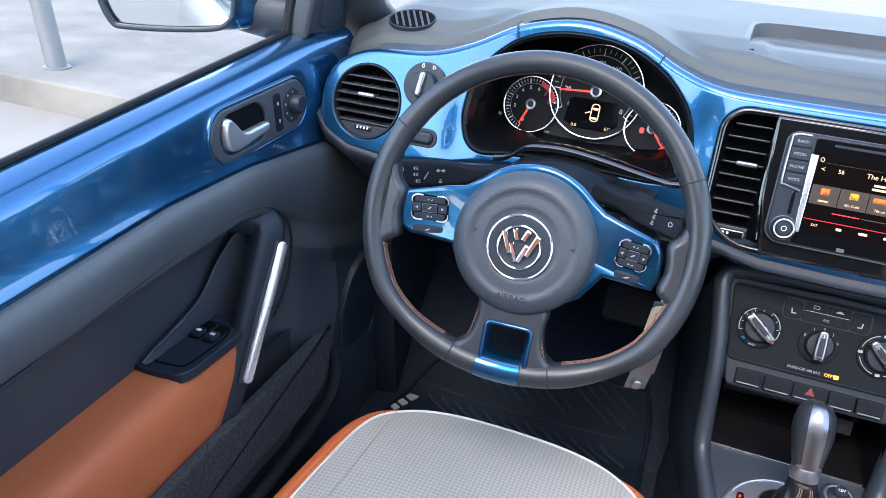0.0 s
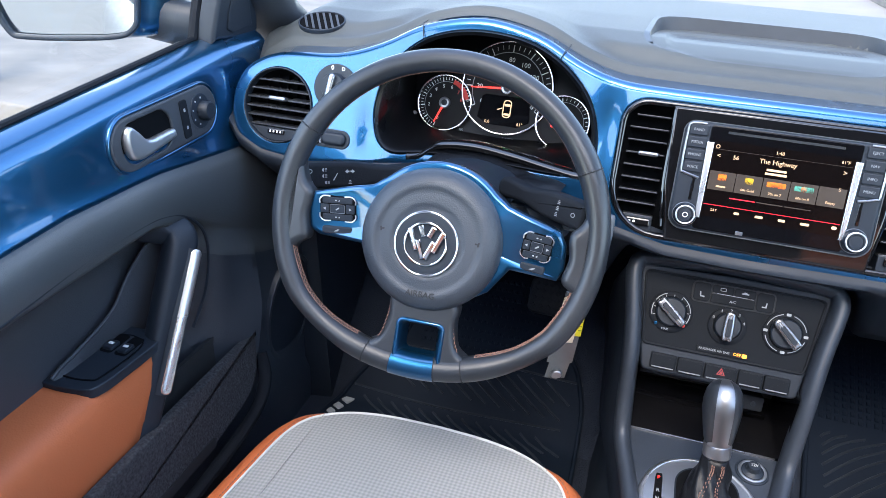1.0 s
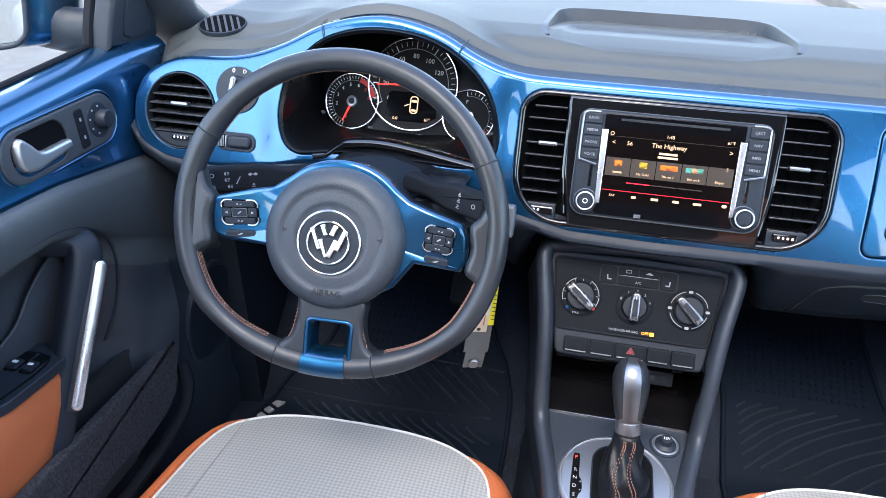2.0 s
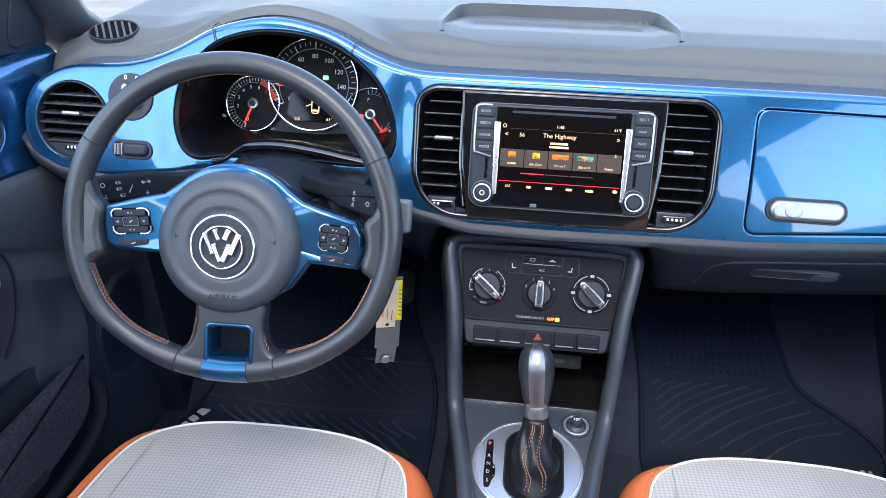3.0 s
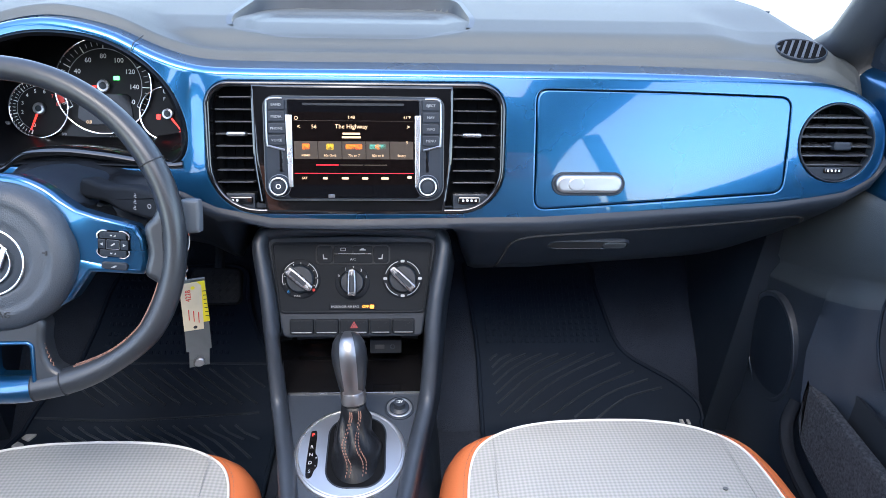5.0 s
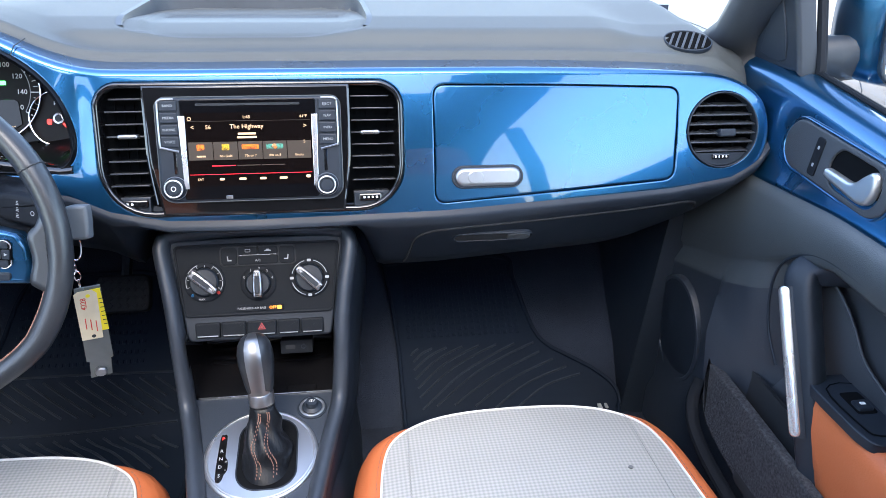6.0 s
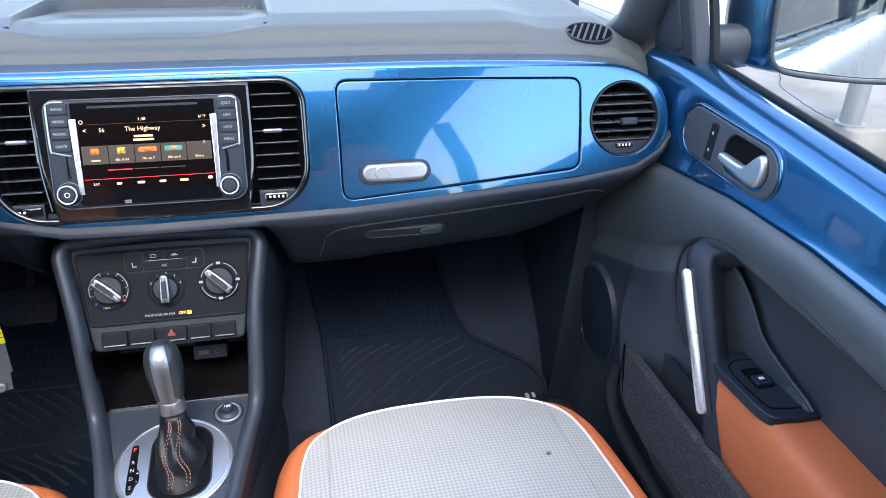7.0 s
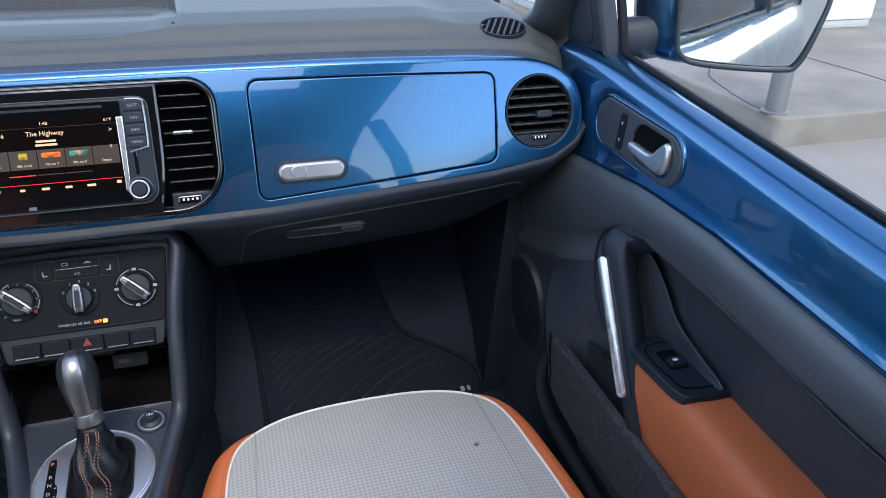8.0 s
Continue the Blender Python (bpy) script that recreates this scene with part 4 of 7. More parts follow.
# silver strips beside the screen, silver brackets round the keys
for sx in (-1, 1):
    u = 0.0095 + sx * 0.0815
    bm = bmesh.new()
    slab(bm, [(u - 0.0028 - 0.001 * sx, -0.001), (u + 0.0028 - 0.001 * sx, -0.001), (u + 0.004, 0.09), (u - 0.004, 0.09)] , FACE, 0.011, 0.0155, 0.0012, 2)
    part("side_strip", bm, BRIGHT, radio, "silver strip")
    uo = 0.010 + sx * 0.110
    ui = 0.010 + sx * 0.088
    bm = bmesh.new()
    line = [(ui + sx * 0.002, 0.1105), (uo - sx * 0.008, 0.1105), (uo - sx * 0.002, 0.1085), (uo, 0.102), (uo, 0.056), (uo - sx * 0.003, 0.051), (ui, 0.046)]
    tube(bm, [FACE @ Vector((a, b, 0.0135)) for a, b in smooth_loop(line, 3, False)], 0.0014, 8)
    part("key_bracket", bm, SILVER, radio, "silver bracket")
    names = ("BAND", "MEDIA", "PHONE", "VOICE") if sx < 0 else ("EJECT", "NAV", "INFO", "MENU")
    for k, text in enumerate(names):
        v = 0.1025 - 0.0148 * k
        uc = 0.010 + sx * 0.0975
        bm = bmesh.new()
        slab(bm, rrect(uc, v, 0.0215, 0.0128, 0.0015, 3), FACE, 0.010, 0.0142, 0.001, 2)
        key = part("key", bm, PLASTIC, radio)
        lettering("lettering", text, 0.0046, FACE @ at(uc, v, 0.0144), GREYTXT, key)
    bm = bmesh.new()
    slab(bm, rrect(0.010 + sx * 0.093, 0.032, 0.004, 0.028, 0.001, 2), FACE, 0.011, 0.0136, 0.0008, 1)
    part("card_slot" if sx > 0 else "rib", bm, GLOSS, radio)
    kc = (-0.0855, 0.0005) if sx < 0 else (0.1035, 0.0005)
    bm = bmesh.new()
    lathe(bm, [(0.0142, 0.010), (0.0142, 0.0135), (0.013, 0.0145), (0.0126, 0.022), (0.0112, 0.0245), (0.0085, 0.0248), (0.008, 0.0235), (0.0003, 0.0235)], FACE @ at(*kc), 36)
    kb = part("rotary_knob", bm, PLASTIC, radio, "black rotary knob with a silver ring")
    bm = bmesh.new()
    band(bm, oval(0, 0, 0.0116, None, 36), oval(0, 0, 0.0098, None, 36), FACE @ at(*kc), 0.023, 0.0254, 0.0006, 2)
    part("knob_ring", bm, BRIGHT, kb, "silver ring")
    bm = bmesh.new()
    band(bm, oval(0, 0, 0.0146, None, 36), oval(0, 0, 0.0138, None, 36), FACE @ at(*kc), 0.0115, 0.0142, 0.0003, 1)
    part("base_ring", bm, SILVER, kb)
    bm = bmesh.new()
    lathe(bm, [(0.008, 0.0232), (0.0076, 0.0243), (0.0003, 0.0246)], FACE @ at(*kc), 28)
    part("knob_cap", bm, PLASTIC, kb)
    if sx < 0:
        bm = bmesh.new()
        band(bm, oval(0, 0, 0.0032, None, 20), oval(0, 0, 0.0023, None, 20), FACE @ at(*kc), 0.0244, 0.0249, 0.0001, 1)
        part("power_mark", bm, WHITE, kb)
bm = bmesh.new()
slab(bm, rrect(-0.02, -0.0125, 0.009, 0.0045, 0.001, 3), FACE, 0.0115, 0.0132, 0.0006, 1)
part("badge", bm, SILVER, radio, "small silver badge")

# screen and what it shows
SC = FACE @ at(0.0095, 0.0478, 0.0)
bm = bmesh.new()
slab(bm, rrect(0, 0, 0.157, 0.091, 0.001, 2), SC, 0.011, 0.0132)
screen = part("screen", bm, SCREENBG, radio, "lit touchscreen with a radio station list")


def on_screen(fx, fy):
    return SC @ at((fx - 0.5) * 0.154, (0.5 - fy) * 0.089, 0.0134)


def bar(name, fx, fy, w, h, material, r=0.0003):
    bm = bmesh.new()
    slab(bm, rrect(0, 0, w, h, min(r, h / 2.1), 2), on_screen(fx, fy), -0.0001, 0.0001)
    return part(name, bm, material, screen)


lettering("lettering", "1:48", 0.0056, on_screen(0.48, 0.055), SCREENTXT, screen)
lettering("lettering", "61°F", 0.0050, on_screen(0.94, 0.055), SCREENTXT, screen)
lettering("lettering", "56", 0.0068, on_screen(0.175, 0.19), SCREENTXT, screen)
lettering("lettering", "<", 0.008, on_screen(0.05, 0.19), SCREENTXT, screen)
lettering("lettering", ">", 0.008, on_screen(0.95, 0.19), SCREENTXT, screen)
lettering("lettering", "The Highway", 0.0078, on_screen(0.48, 0.185), SCREENTXT, screen)
bar("text_bar", 0.48, 0.285, 0.022, 0.0026, SCREENTXT)
bar("text_bar", 0.48, 0.335, 0.024, 0.0026, SCREENTXT)
bar("rule", 0.5, 0.105, 0.152, 0.0003, SCREENTILE)
bm = bmesh.new()
band(bm, oval(0, 0, 0.0024, None, 16), oval(0, 0, 0.0017, None, 16), on_screen(0.03, 0.07), -0.0001, 0.0001, 0.00004, 1)
part("icon", bm, SCREENTXT, screen)
for k, (mat_, word) in enumerate(((SCREENORANGE, ""), (SCREENYEL, "60s Gold"), (SCREENORANGE, "70s on 7"), (SCREENTEAL, "80s on 8"), (None, "Empty"))):
    fx = 0.105 + 0.1975 * k
    bar("tile", fx, 0.52, 0.0296, 0.0225, SCREENTILE)
    if mat_:
        bar("tile_icon", fx, 0.47, 0.0095 if k < 2 else 0.021, 0.0075 if k < 2 else 0.006, mat_, 0.001)
    if k == 2:
        bar("tile_icon", fx + 0.035, 0.475, 0.007, 0.0055, SCREENRED, 0.001)
    if k == 3:
        bar("tile_icon", fx, 0.47, 0.007, 0.0068, SCREENORANGE, 0.003)
    if word:
        lettering("lettering", word, 0.0042, on_screen(fx, 0.595) @ at(0, 0, 0.0002), SCREENTXT, screen)
    else:
        bar("text_bar", fx, 0.595, 0.011, 0.0022, SCREENTXT)
lettering("lettering", "5", 0.0055, on_screen(0.94, 0.41) @ at(0, 0, 0.0002), SCREENTXT, screen)
for k in range(3):
    bar("progress", 0.28 + 0.2 * k, 0.73, 0.029, 0.0011, SCREENRED if k == 0 else SCREENTILE)
bar("red_rule", 0.5, 0.85, 0.152, 0.0006, SCREENRED)
lettering("lettering", "SAT", 0.0042, on_screen(0.09, 0.92), SCREENTXT, screen)
for k, w in enumerate((0.006, 0.009, 0.008, 0.010)):
    bar("menu_icon", 0.26 + 0.165 * k, 0.92, w, 0.003, SCREENTXT, 0.001)
bar("menu_icon", 0.96, 0.905, 0.006, 0.004, SCREENTXT, 0.002)

# ---- centre console ----
console = thing("center_console", (0, 0.8, 0.24), "black center console with tapering side bolsters and open bin", "center console")


def bolster_path(sx):
    return [(sx * 0.118, 0.972, 0.717), (sx * 0.128, 0.962, 0.708), (sx * 0.1275, 0.952, 0.692), (sx * 0.118, 0.925, 0.64), (sx * 0.1125, 0.902, 0.588), (sx * 0.1095, 0.888, 0.54), (sx * 0.105, 0.868, 0.497), (sx * 0.093, 0.82, 0.48), (sx * 0.081, 0.76, 0.47), (sx * 0.07, 0.68, 0.458), (sx * 0.066, 0.5, 0.44)]


arch_pts = smooth_loop(bolster_path(-1)[::-1] + [(-0.07, 0.9745, 0.7215), (0, 0.976, 0.724), (0.07, 0.9745, 0.7215)] + bolster_path(1), 4, False)
bm = bmesh.new()
tube(bm, arch_pts, 0.0115, 12, False, 1.7, (0, -0.89, 0.45))
part("bolster", bm, CONSOLE, console, "dark soft bolster round the stack", sharp=80)
for sx in (-1, 1):
    bm = bmesh.new()
    path = smooth_loop(bolster_path(sx), 3, False)
    sheet(bm, [[(p[0] + sx * 0.006, p[1] + 0.003, p[2] - 0.002) for p in path], [(p[0] + sx * 0.014, p[1] + 0.02, p[2] - 0.015) for p in path], [(sx * 0.02 + p[0] + sx * 0.005, p[1] + 0.1, p[2] - 0.08) for p in path], [(sx * 0.02 + p[0] + sx * 0.012, min(p[1] + 0.4, 1.45), max(0.22, p[2] - 0.3)) for p in path]])
    sheet(bm, [[(sx * x, y, z) for y in (-1.3, 0.4, 0.9, 1.2, 1.46)] for x, z in ((0.075, 0.44), (0.105, 0.4), (0.14, 0.22))])
    part("side_panel", bm, PLASTIC, console, sharp=60)
# panel that carries the climate controls
outer = round_poly([(-0.1215, 0.0575), (0, 0.0605), (0.1215, 0.0585), (0.0985, -0.0835), (-0.0985, -0.0845)], 0.008, 6)
bm = bmesh.new()
slab(bm, outer, CLIM, -0.03, -0.002, 0.003, 3)
part("stack_panel", bm, PLASTIC, console)
# open bin below
bm = bmesh.new()
sheet(bm, [[(x, y, z) for y, z in ((0.898, 0.492), (1.01, 0.5), (1.02, 0.51), (1.0, 0.575), (0.93, 0.585), (0.905, 0.59))] for x in (-0.1, -0.095, 0, 0.095, 0.1)])
for sx in (-1, 1):
    sheet(bm, [[(sx * 0.099, y, z) for z in (0.485, 0.6)] for y in (0.885, 1.03)])
storage = part("storage_bin", bm, GLOSS, console, "dark open storage bin", sharp=30)
bm = bmesh.new()
slab(bm, [(-0.095, 0.0288), (0.095, 0.0288), (0.096, 0.0305), (-0.096, 0.0305)], TOP, -0.004, 0.0025, 0.0006, 2)
part("bin_lip", bm, SILVER, console)
bm = bmesh.new()
tube(bm, [(x, 1.0, 0.52 + 0.003 * (1 - (x / 0.095) ** 2)) for x in (-0.095, -0.06, -0.02, 0.02, 0.06, 0.095)], 0.0035, 8)
part("bin_ledge", bm, CONSOLE, storage)
usb = basis((0.046, 0.927, 0.5525), Vector((1, 0, 0)), Vector((0, 0.3, 0.954)), Vector((0, -0.954, 0.3)))
bm = bmesh.new()
slab(bm, rrect(0, 0, 0.046, 0.02, 0.002, 3), usb, -0.03, 0.002, 0.001, 2)
ub = part("media_port", bm, RUBBER, console)
bm = bmesh.new()
slab(bm, rrect(-0.009, 0, 0.014, 0.006, 0.001, 2), usb, 0, 0.0025)
part("socket", bm, DARK, ub)
bm = bmesh.new()
band(bm, oval(0.01, 0, 0.0038, None, 18), oval(0.01, 0, 0.0024, None, 18), usb, 0, 0.003, 0.0005, 1)
part("jack", bm, PLASTIC, ub)
# top of the console
bm = bmesh.new()
slab(bm, smooth_loop([(-0.1, 0.03), (0.0, 0.0305), (0.1, 0.03), (0.097, 0.0), (0.088, -0.05), (0.076, -0.11), (0.066, -0.2), (0.066, -0.4), (0, -0.4), (-0.066, -0.4), (-0.066, -0.2), (-0.076, -0.11), (-0.088, -0.05), (-0.097, 0.0)], 3), TOP, -0.12, 0.0, 0.002, 2)
part("console_top", bm, CONSOLE, console)

# climate controls
clim = thing("climate_panel", CLIM @ Vector((0, 0, 0)), "black climate control panel with three rotary knobs", "climate control")
field = round_poly([(-0.1128, 0.0487), (0, 0.0495), (0.1128, 0.0487), (0.1012, -0.0482), (-0.1012, -0.0482)], 0.007, 6)
bm = bmesh.new()
band(bm, inset(field, -0.002), inset(field, 0.0015), CLIM, -0.004, 0.0012, 0.0012, 2)
part("field_rim", bm, FIELD, clim)
bm = bmesh.new()
slab(bm, inset(field, 0.001), CLIM, -0.004, -0.0005)
part("field", bm, FIELD, clim)


def climate_knob(u, v, r, turn, ticks):
    m = CLIM @ at(u, v)
    bm = bmesh.new()
    lathe(bm, [(r, -0.003), (r, 0.0015), (r - 0.0015, 0.0025), (r * 0.74, 0.0025), (r * 0.72, 0.0015), (r * 0.72, 0.001)], m, 44)
    k = part("rotary_knob", bm, RUBBER, clim)
    bm = bmesh.new()
    lathe(bm, [(r * 0.7, 0.0), (r * 0.7, 0.006), (r * 0.62, 0.009), (0.0003, 0.0095)], m, 40)
    part("dial_cap", bm, PLASTIC, k)
    q = m @ pose(0, 0, 0, 0, 0, turn)
    bm = bmesh.new()
    slab(bm, smooth_loop([(-0.0065, -r * 0.68), (0, -r * 0.74), (0.0065, -r * 0.68), (0.0062, r * 0.5), (0.004, r * 0.78), (0, r * 0.82), (-0.004, r * 0.78), (-0.0062, r * 0.5)], 3), q, 0.006, 0.019, 0.003, 3)
    part("pointer", bm, SILVER, k, "silver pointer grip")
    bm = bmesh.new()
    slab(bm, rrect(0, -r * 0.05, 0.0062, r * 1.0, 0.002, 4), q, 0.017, 0.0196, 0.0006, 1)
    part("pointer_inlay", bm, PLASTIC, k)
    bm = bmesh.new()
    slab(bm, rrect(0, r * 0.52, 0.0012, r * 0.2, 0.0004, 2), q, 0.018, 0.02)
    part("pointer_mark", bm, GREYTXT, k)
    for a0, a1 in ticks:
        bm = bmesh.new()
        arc = [math.radians(a0 + (a1 - a0) * i / 10) for i in range(11)]
        g1 = [bm.verts.new(m @ Vector((r * 0.9 * math.cos(a), r * 0.9 * math.sin(a), 0.0029))) for a in arc]
        g2 = [bm.verts.new(m @ Vector((r * 0.865 * math.cos(a), r * 0.865 * math.sin(a), 0.0029))) for a in arc]
        for i in range(10):
            bm.faces.new((g1[i], g1[i + 1], g2[i + 1], g2[i]))
        part("scale_arc", bm, GREYTXT, k)
    return k


k1 = climate_knob(-0.073, -0.001, 0.028, -130, ((110, 150), (160, 200), (5, 60), (-30, 0)))
for a, mt in ((-40, RED), (-132, BLUE)):
    bm = bmesh.new()
    lathe(bm, [(0.0024, 0.0022), (0.0022, 0.0033), (0.0003, 0.0034)], CLIM @ at(-0.073 + 0.0245 * math.cos(math.radians(a)), -0.001 + 0.0245 * math.sin(math.radians(a))), 14)
    part("dot", bm, mt, k1)
lettering("lettering", "MAX", 0.0042, CLIM @ at(-0.077, -0.0252, 0.0029), GREYTXT, k1)
for kk, ku in ((k1, -0.073),):
    bm = bmesh.new()
    for j in range(9):
        a = math.radians(-25 + 28 * j)
        slab(bm, [(0.0205, -0.0004), (0.0232, -0.0004), (0.0232, 0.0004), (0.0205, 0.0004)], CLIM @ at(ku, -0.001) @ pose(0, 0, 0, 0, 0, math.degrees(a)), 0.0022, 0.0029)
    tagged(part("scale_ticks", bm, GREYTXT, kk), kind="stuff")
k2 = climate_knob(0.0, -0.006, 0.0245, 0, ())
for text, a in (("0", 155), ("1", 118), ("2", 85), ("3", 53), ("4", 20)):
    lettering("number", text, 0.0056, CLIM @ at(0.0208 * math.cos(math.radians(a)), -0.006 + 0.0208 * math.sin(math.radians(a)), 0.0029), GREYTXT, k2)
k3 = climate_knob(0.071, -0.001, 0.028, 46, ((105, 165), (15, 75), (195, 255), (-75, -15)))
for a in (90, 0, 180, 270):
    bm = bmesh.new()
    slab(bm, rrect(0.071 + 0.0245 * math.cos(math.radians(a)), -0.001 + 0.0245 * math.sin(math.radians(a)), 0.0055, 0.0036, 0.001, 2), CLIM, 0.002, 0.003)
    part("airflow_mark", bm, GREYTXT, k3)
# button block
bm = bmesh.new()
slab(bm, rrect(0.001, 0.033, 0.105, 0.0285, 0.007, 6), CLIM, -0.003, 0.0008, 0.0005, 1)
blk = part("button_block", bm, DARK, clim)
for u, v, w, h in ((-0.0385, 0.033, 0.0215, 0.0245), (0.0405, 0.033, 0.0215, 0.0245), (-0.0128, 0.0398, 0.0265, 0.0108), (0.0148, 0.0398, 0.0265, 0.0108), (0.001, 0.0272, 0.055, 0.0125)):
    bm = bmesh.new()
    slab(bm, rrect(u, v, w, h, 0.0022 if h < 0.02 else 0.0045, 4), CLIM, -0.002, 0.0026, 0.0008, 2)
    part("push_button", bm, FIELD, clim)
lettering("lettering", "A/C", 0.0048, CLIM @ at(0.001, 0.0262, 0.0028), GREYTXT, clim)
for u, flip in ((-0.0385, 1), (0.0405, -1)):
    # a seat in outline
    bm = bmesh.new()
    slab(bm, [(u + flip * x, 0.029 + y) for x, y in ((-0.0028, 0.0042), (-0.0014, 0.0042), (-0.0006, -0.001), (0.0036, -0.001), (0.0036, -0.0026), (-0.002, -0.0026))], CLIM, 0.002, 0.0029)
    part("seat_mark", bm, GREYTXT, clim)
for u, kind_ in ((-0.0128, 0), (0.0148, 1)):
    bm = bmesh.new()
    if kind_ == 0:
        band(bm, rrect(u, 0.0402, 0.0074, 0.0044, 0.0008, 3), rrect(u, 0.0402, 0.006, 0.003, 0.0006, 3), CLIM, 0.002, 0.0029, 0.0001, 1)
    else:
        slab(bm, [(u + x, 0.0402 + y) for x, y in ((-0.0045, -0.0014), (0.0045, -0.0014), (0.0045, -0.0002), (0.0026, 0.0002), (0.0012, 0.0016), (-0.0014, 0.0016), (-0.0028, 0.0002), (-0.0045, -0.0002))], CLIM, 0.002, 0.0029)
    part("button_mark", bm, GREYTXT, clim)
bm = bmesh.new()
slab(bm, rrect(0.001, 0.0341, 0.05, 0.0007, 0.0002, 2), CLIM, 0.001, 0.003)
part("chrome_line", bm, SILVER, clim)
# airbag lamp
bm = bmesh.new()
slab(bm, rrect(0.0005, -0.0408, 0.066, 0.0085, 0.001, 3), CLIM, -0.002, 0.001, 0.0006, 1)
lamp = part("airbag_lamp", bm, RUBBER, clim)
lettering("lettering", "PASSENGER AIR BAG", 0.0042, CLIM @ at(-0.0105, -0.0408, 0.0012), GREYTXT, lamp)
lettering("lettering", "OFF", 0.0056, CLIM @ at(0.0185, -0.0408, 0.0012), AMBER, lamp)
bm = bmesh.new()
slab(bm, rrect(0.0275, -0.0408, 0.006, 0.0052, 0.0012, 2), CLIM, 0.0005, 0.0014)
part("airbag_mark", bm, AMBER, lamp)
# switch row
edges_u = (-0.0885, -0.0535, -0.0185, 0.0235, 0.0555, 0.0885)
for k in range(5):
    a, b = edges_u[k], edges_u[k + 1]
    bm = bmesh.new()
    slab(bm, rrect((a + b) / 2, -0.0685, b - a - 0.0016, 0.0205, 0.002, 3), CLIM, -0.004, 0.0045, 0.0018, 2)
    key = part("row_switch", bm, FIELD, clim)
    bm = bmesh.new()
    slab(bm, rrect((a + b) / 2, -0.0768, b - a - 0.007, 0.0016, 0.0005, 2), CLIM, 0.003, 0.0052, 0.0004, 1)
    part("silver_edge", bm, PALE, key)
    if k == 2:
        for d0, d1, mt in ((0.0064, 0.0, HAZARD), (0.0042, 0.0002, PLASTIC), (0.0026, 0.0004, HAZARD)):
            bm = bmesh.new()
            slab(bm, [(0.0025 + d0 * math.cos(math.radians(q)), -0.0675 + d0 * math.sin(math.radians(q))) for q in (90, 210, 330)], CLIM, 0.004, 0.0049 + d1)
            part("hazard_triangle", bm, mt, key)

# gear selector
gear = thing("gear_selector", TOP @ Vector((0, -0.0775, 0)), "automatic gear selector with silver knob, leather boot and ring", "gear selector")
bm = bmesh.new()
slab(bm, oval(0, -0.0775, 0.0755, 0.0755, 72), TOP, -0.004, 0.004, 0.0035, 4)
ring = part("ring_plate", bm, PALE, gear, "satin silver round plate", sharp=60)
bm = bmesh.new()
tube(bm, [TOP @ Vector((0.0705 * math.cos(2 * math.pi * i / 64), -0.0775 + 0.0705 * math.sin(2 * math.pi * i / 64), 0.0042)) for i in range(64)], 0.0016, 8, True)
part("raised_rim", bm, BRIGHT, gear)
slot = rrect(0.0085, -0.0775, 0.076, 0.112, 0.028, 8)
bm = bmesh.new()
band(bm, inset(slot, -0.002), slot, TOP, 0.002, 0.0052, 0.0008, 2)
part("slot_frame", bm, PLASTIC, gear)
# flat plate round the boot, its near-black standing for a shaded well
bm = bmesh.new()
slab(bm, slot, TOP, 0.0, 0.0046)
part("slot_well_shade", bm, VOID, gear)
bm = bmesh.new()
slab(bm, smooth_loop([(-0.0555, -0.045), (-0.0515, -0.042), (-0.047, -0.044), (-0.0465, -0.068), (-0.046, -0.079), (-0.0425, -0.086), (-0.042, -0.1), (-0.0455, -0.107), (-0.0475, -0.115), (-0.0505, -0.119), (-0.0555, -0.117), (-0.057, -0.1), (-0.0565, -0.07)], 3), TOP, 0.003, 0.0052, 0.0006, 1)
gp = part("gear_display", bm, GLOSS, gear, "black strip with the gear letters")
for text, v, mt in (("P", -0.0495, REDGLOW), ("R", -0.07, GREYTXT), ("N", -0.0825, GREYTXT), ("D", -0.0955, GREYTXT), ("S", -0.109, GREYTXT)):
    lettering("letter", text, 0.0072, TOP @ at(-0.0517, v, 0.0054), mt, gp)
for text, v in (("+", -0.088), ("-", -0.1)):
    lettering("letter", text, 0.007, TOP @ at(-0.0445, v, 0.0054), GREYTXT, gp)
# leather boot: a folded sleeve from the slot up to the collar
B0, B1 = Vector((0.0075, 0.785, 0.472)), Vector((0.006, 0.808, 0.548))
bm = bmesh.new()
loops = []
for i in range(15):
    t = i / 14
    c = B0.lerp(B1, t)
    rx = lerp(t, [0, 0.2, 0.5, 0.8, 1], [0.034, 0.0315, 0.0245, 0.0185, 0.015])
    ry = lerp(t, [0, 0.2, 0.5, 0.8, 1], [0.05, 0.044, 0.032, 0.019, 0.0145])
    loop = []
    for k in range(40):
        a = 2 * math.pi * k / 40
        f = 1 + 0.05 * math.sin(3 * a + 5 * t) * math.sin(math.pi * t) + 0.17 * math.sin(10.5 * t + 1.7 * math.sin(a) + a) * math.sin(math.pi * t) * (0.4 + 0.6 * (math.cos(a) > -0.2))
        loop.append(bm.verts.new(c + Vector((rx * f * math.cos(a), ry * f * math.sin(a), 0.004 * math.sin(7 * a + 11 * t) * math.sin(math.pi * t)))))
    loops.append(loop)
for p, q in zip(loops, loops[1:]):
    ring_faces(bm, p, q)
bm.faces.new(loops[-1])
part("boot", bm, BOOT, gear, "creased black leather boot", sharp=80)
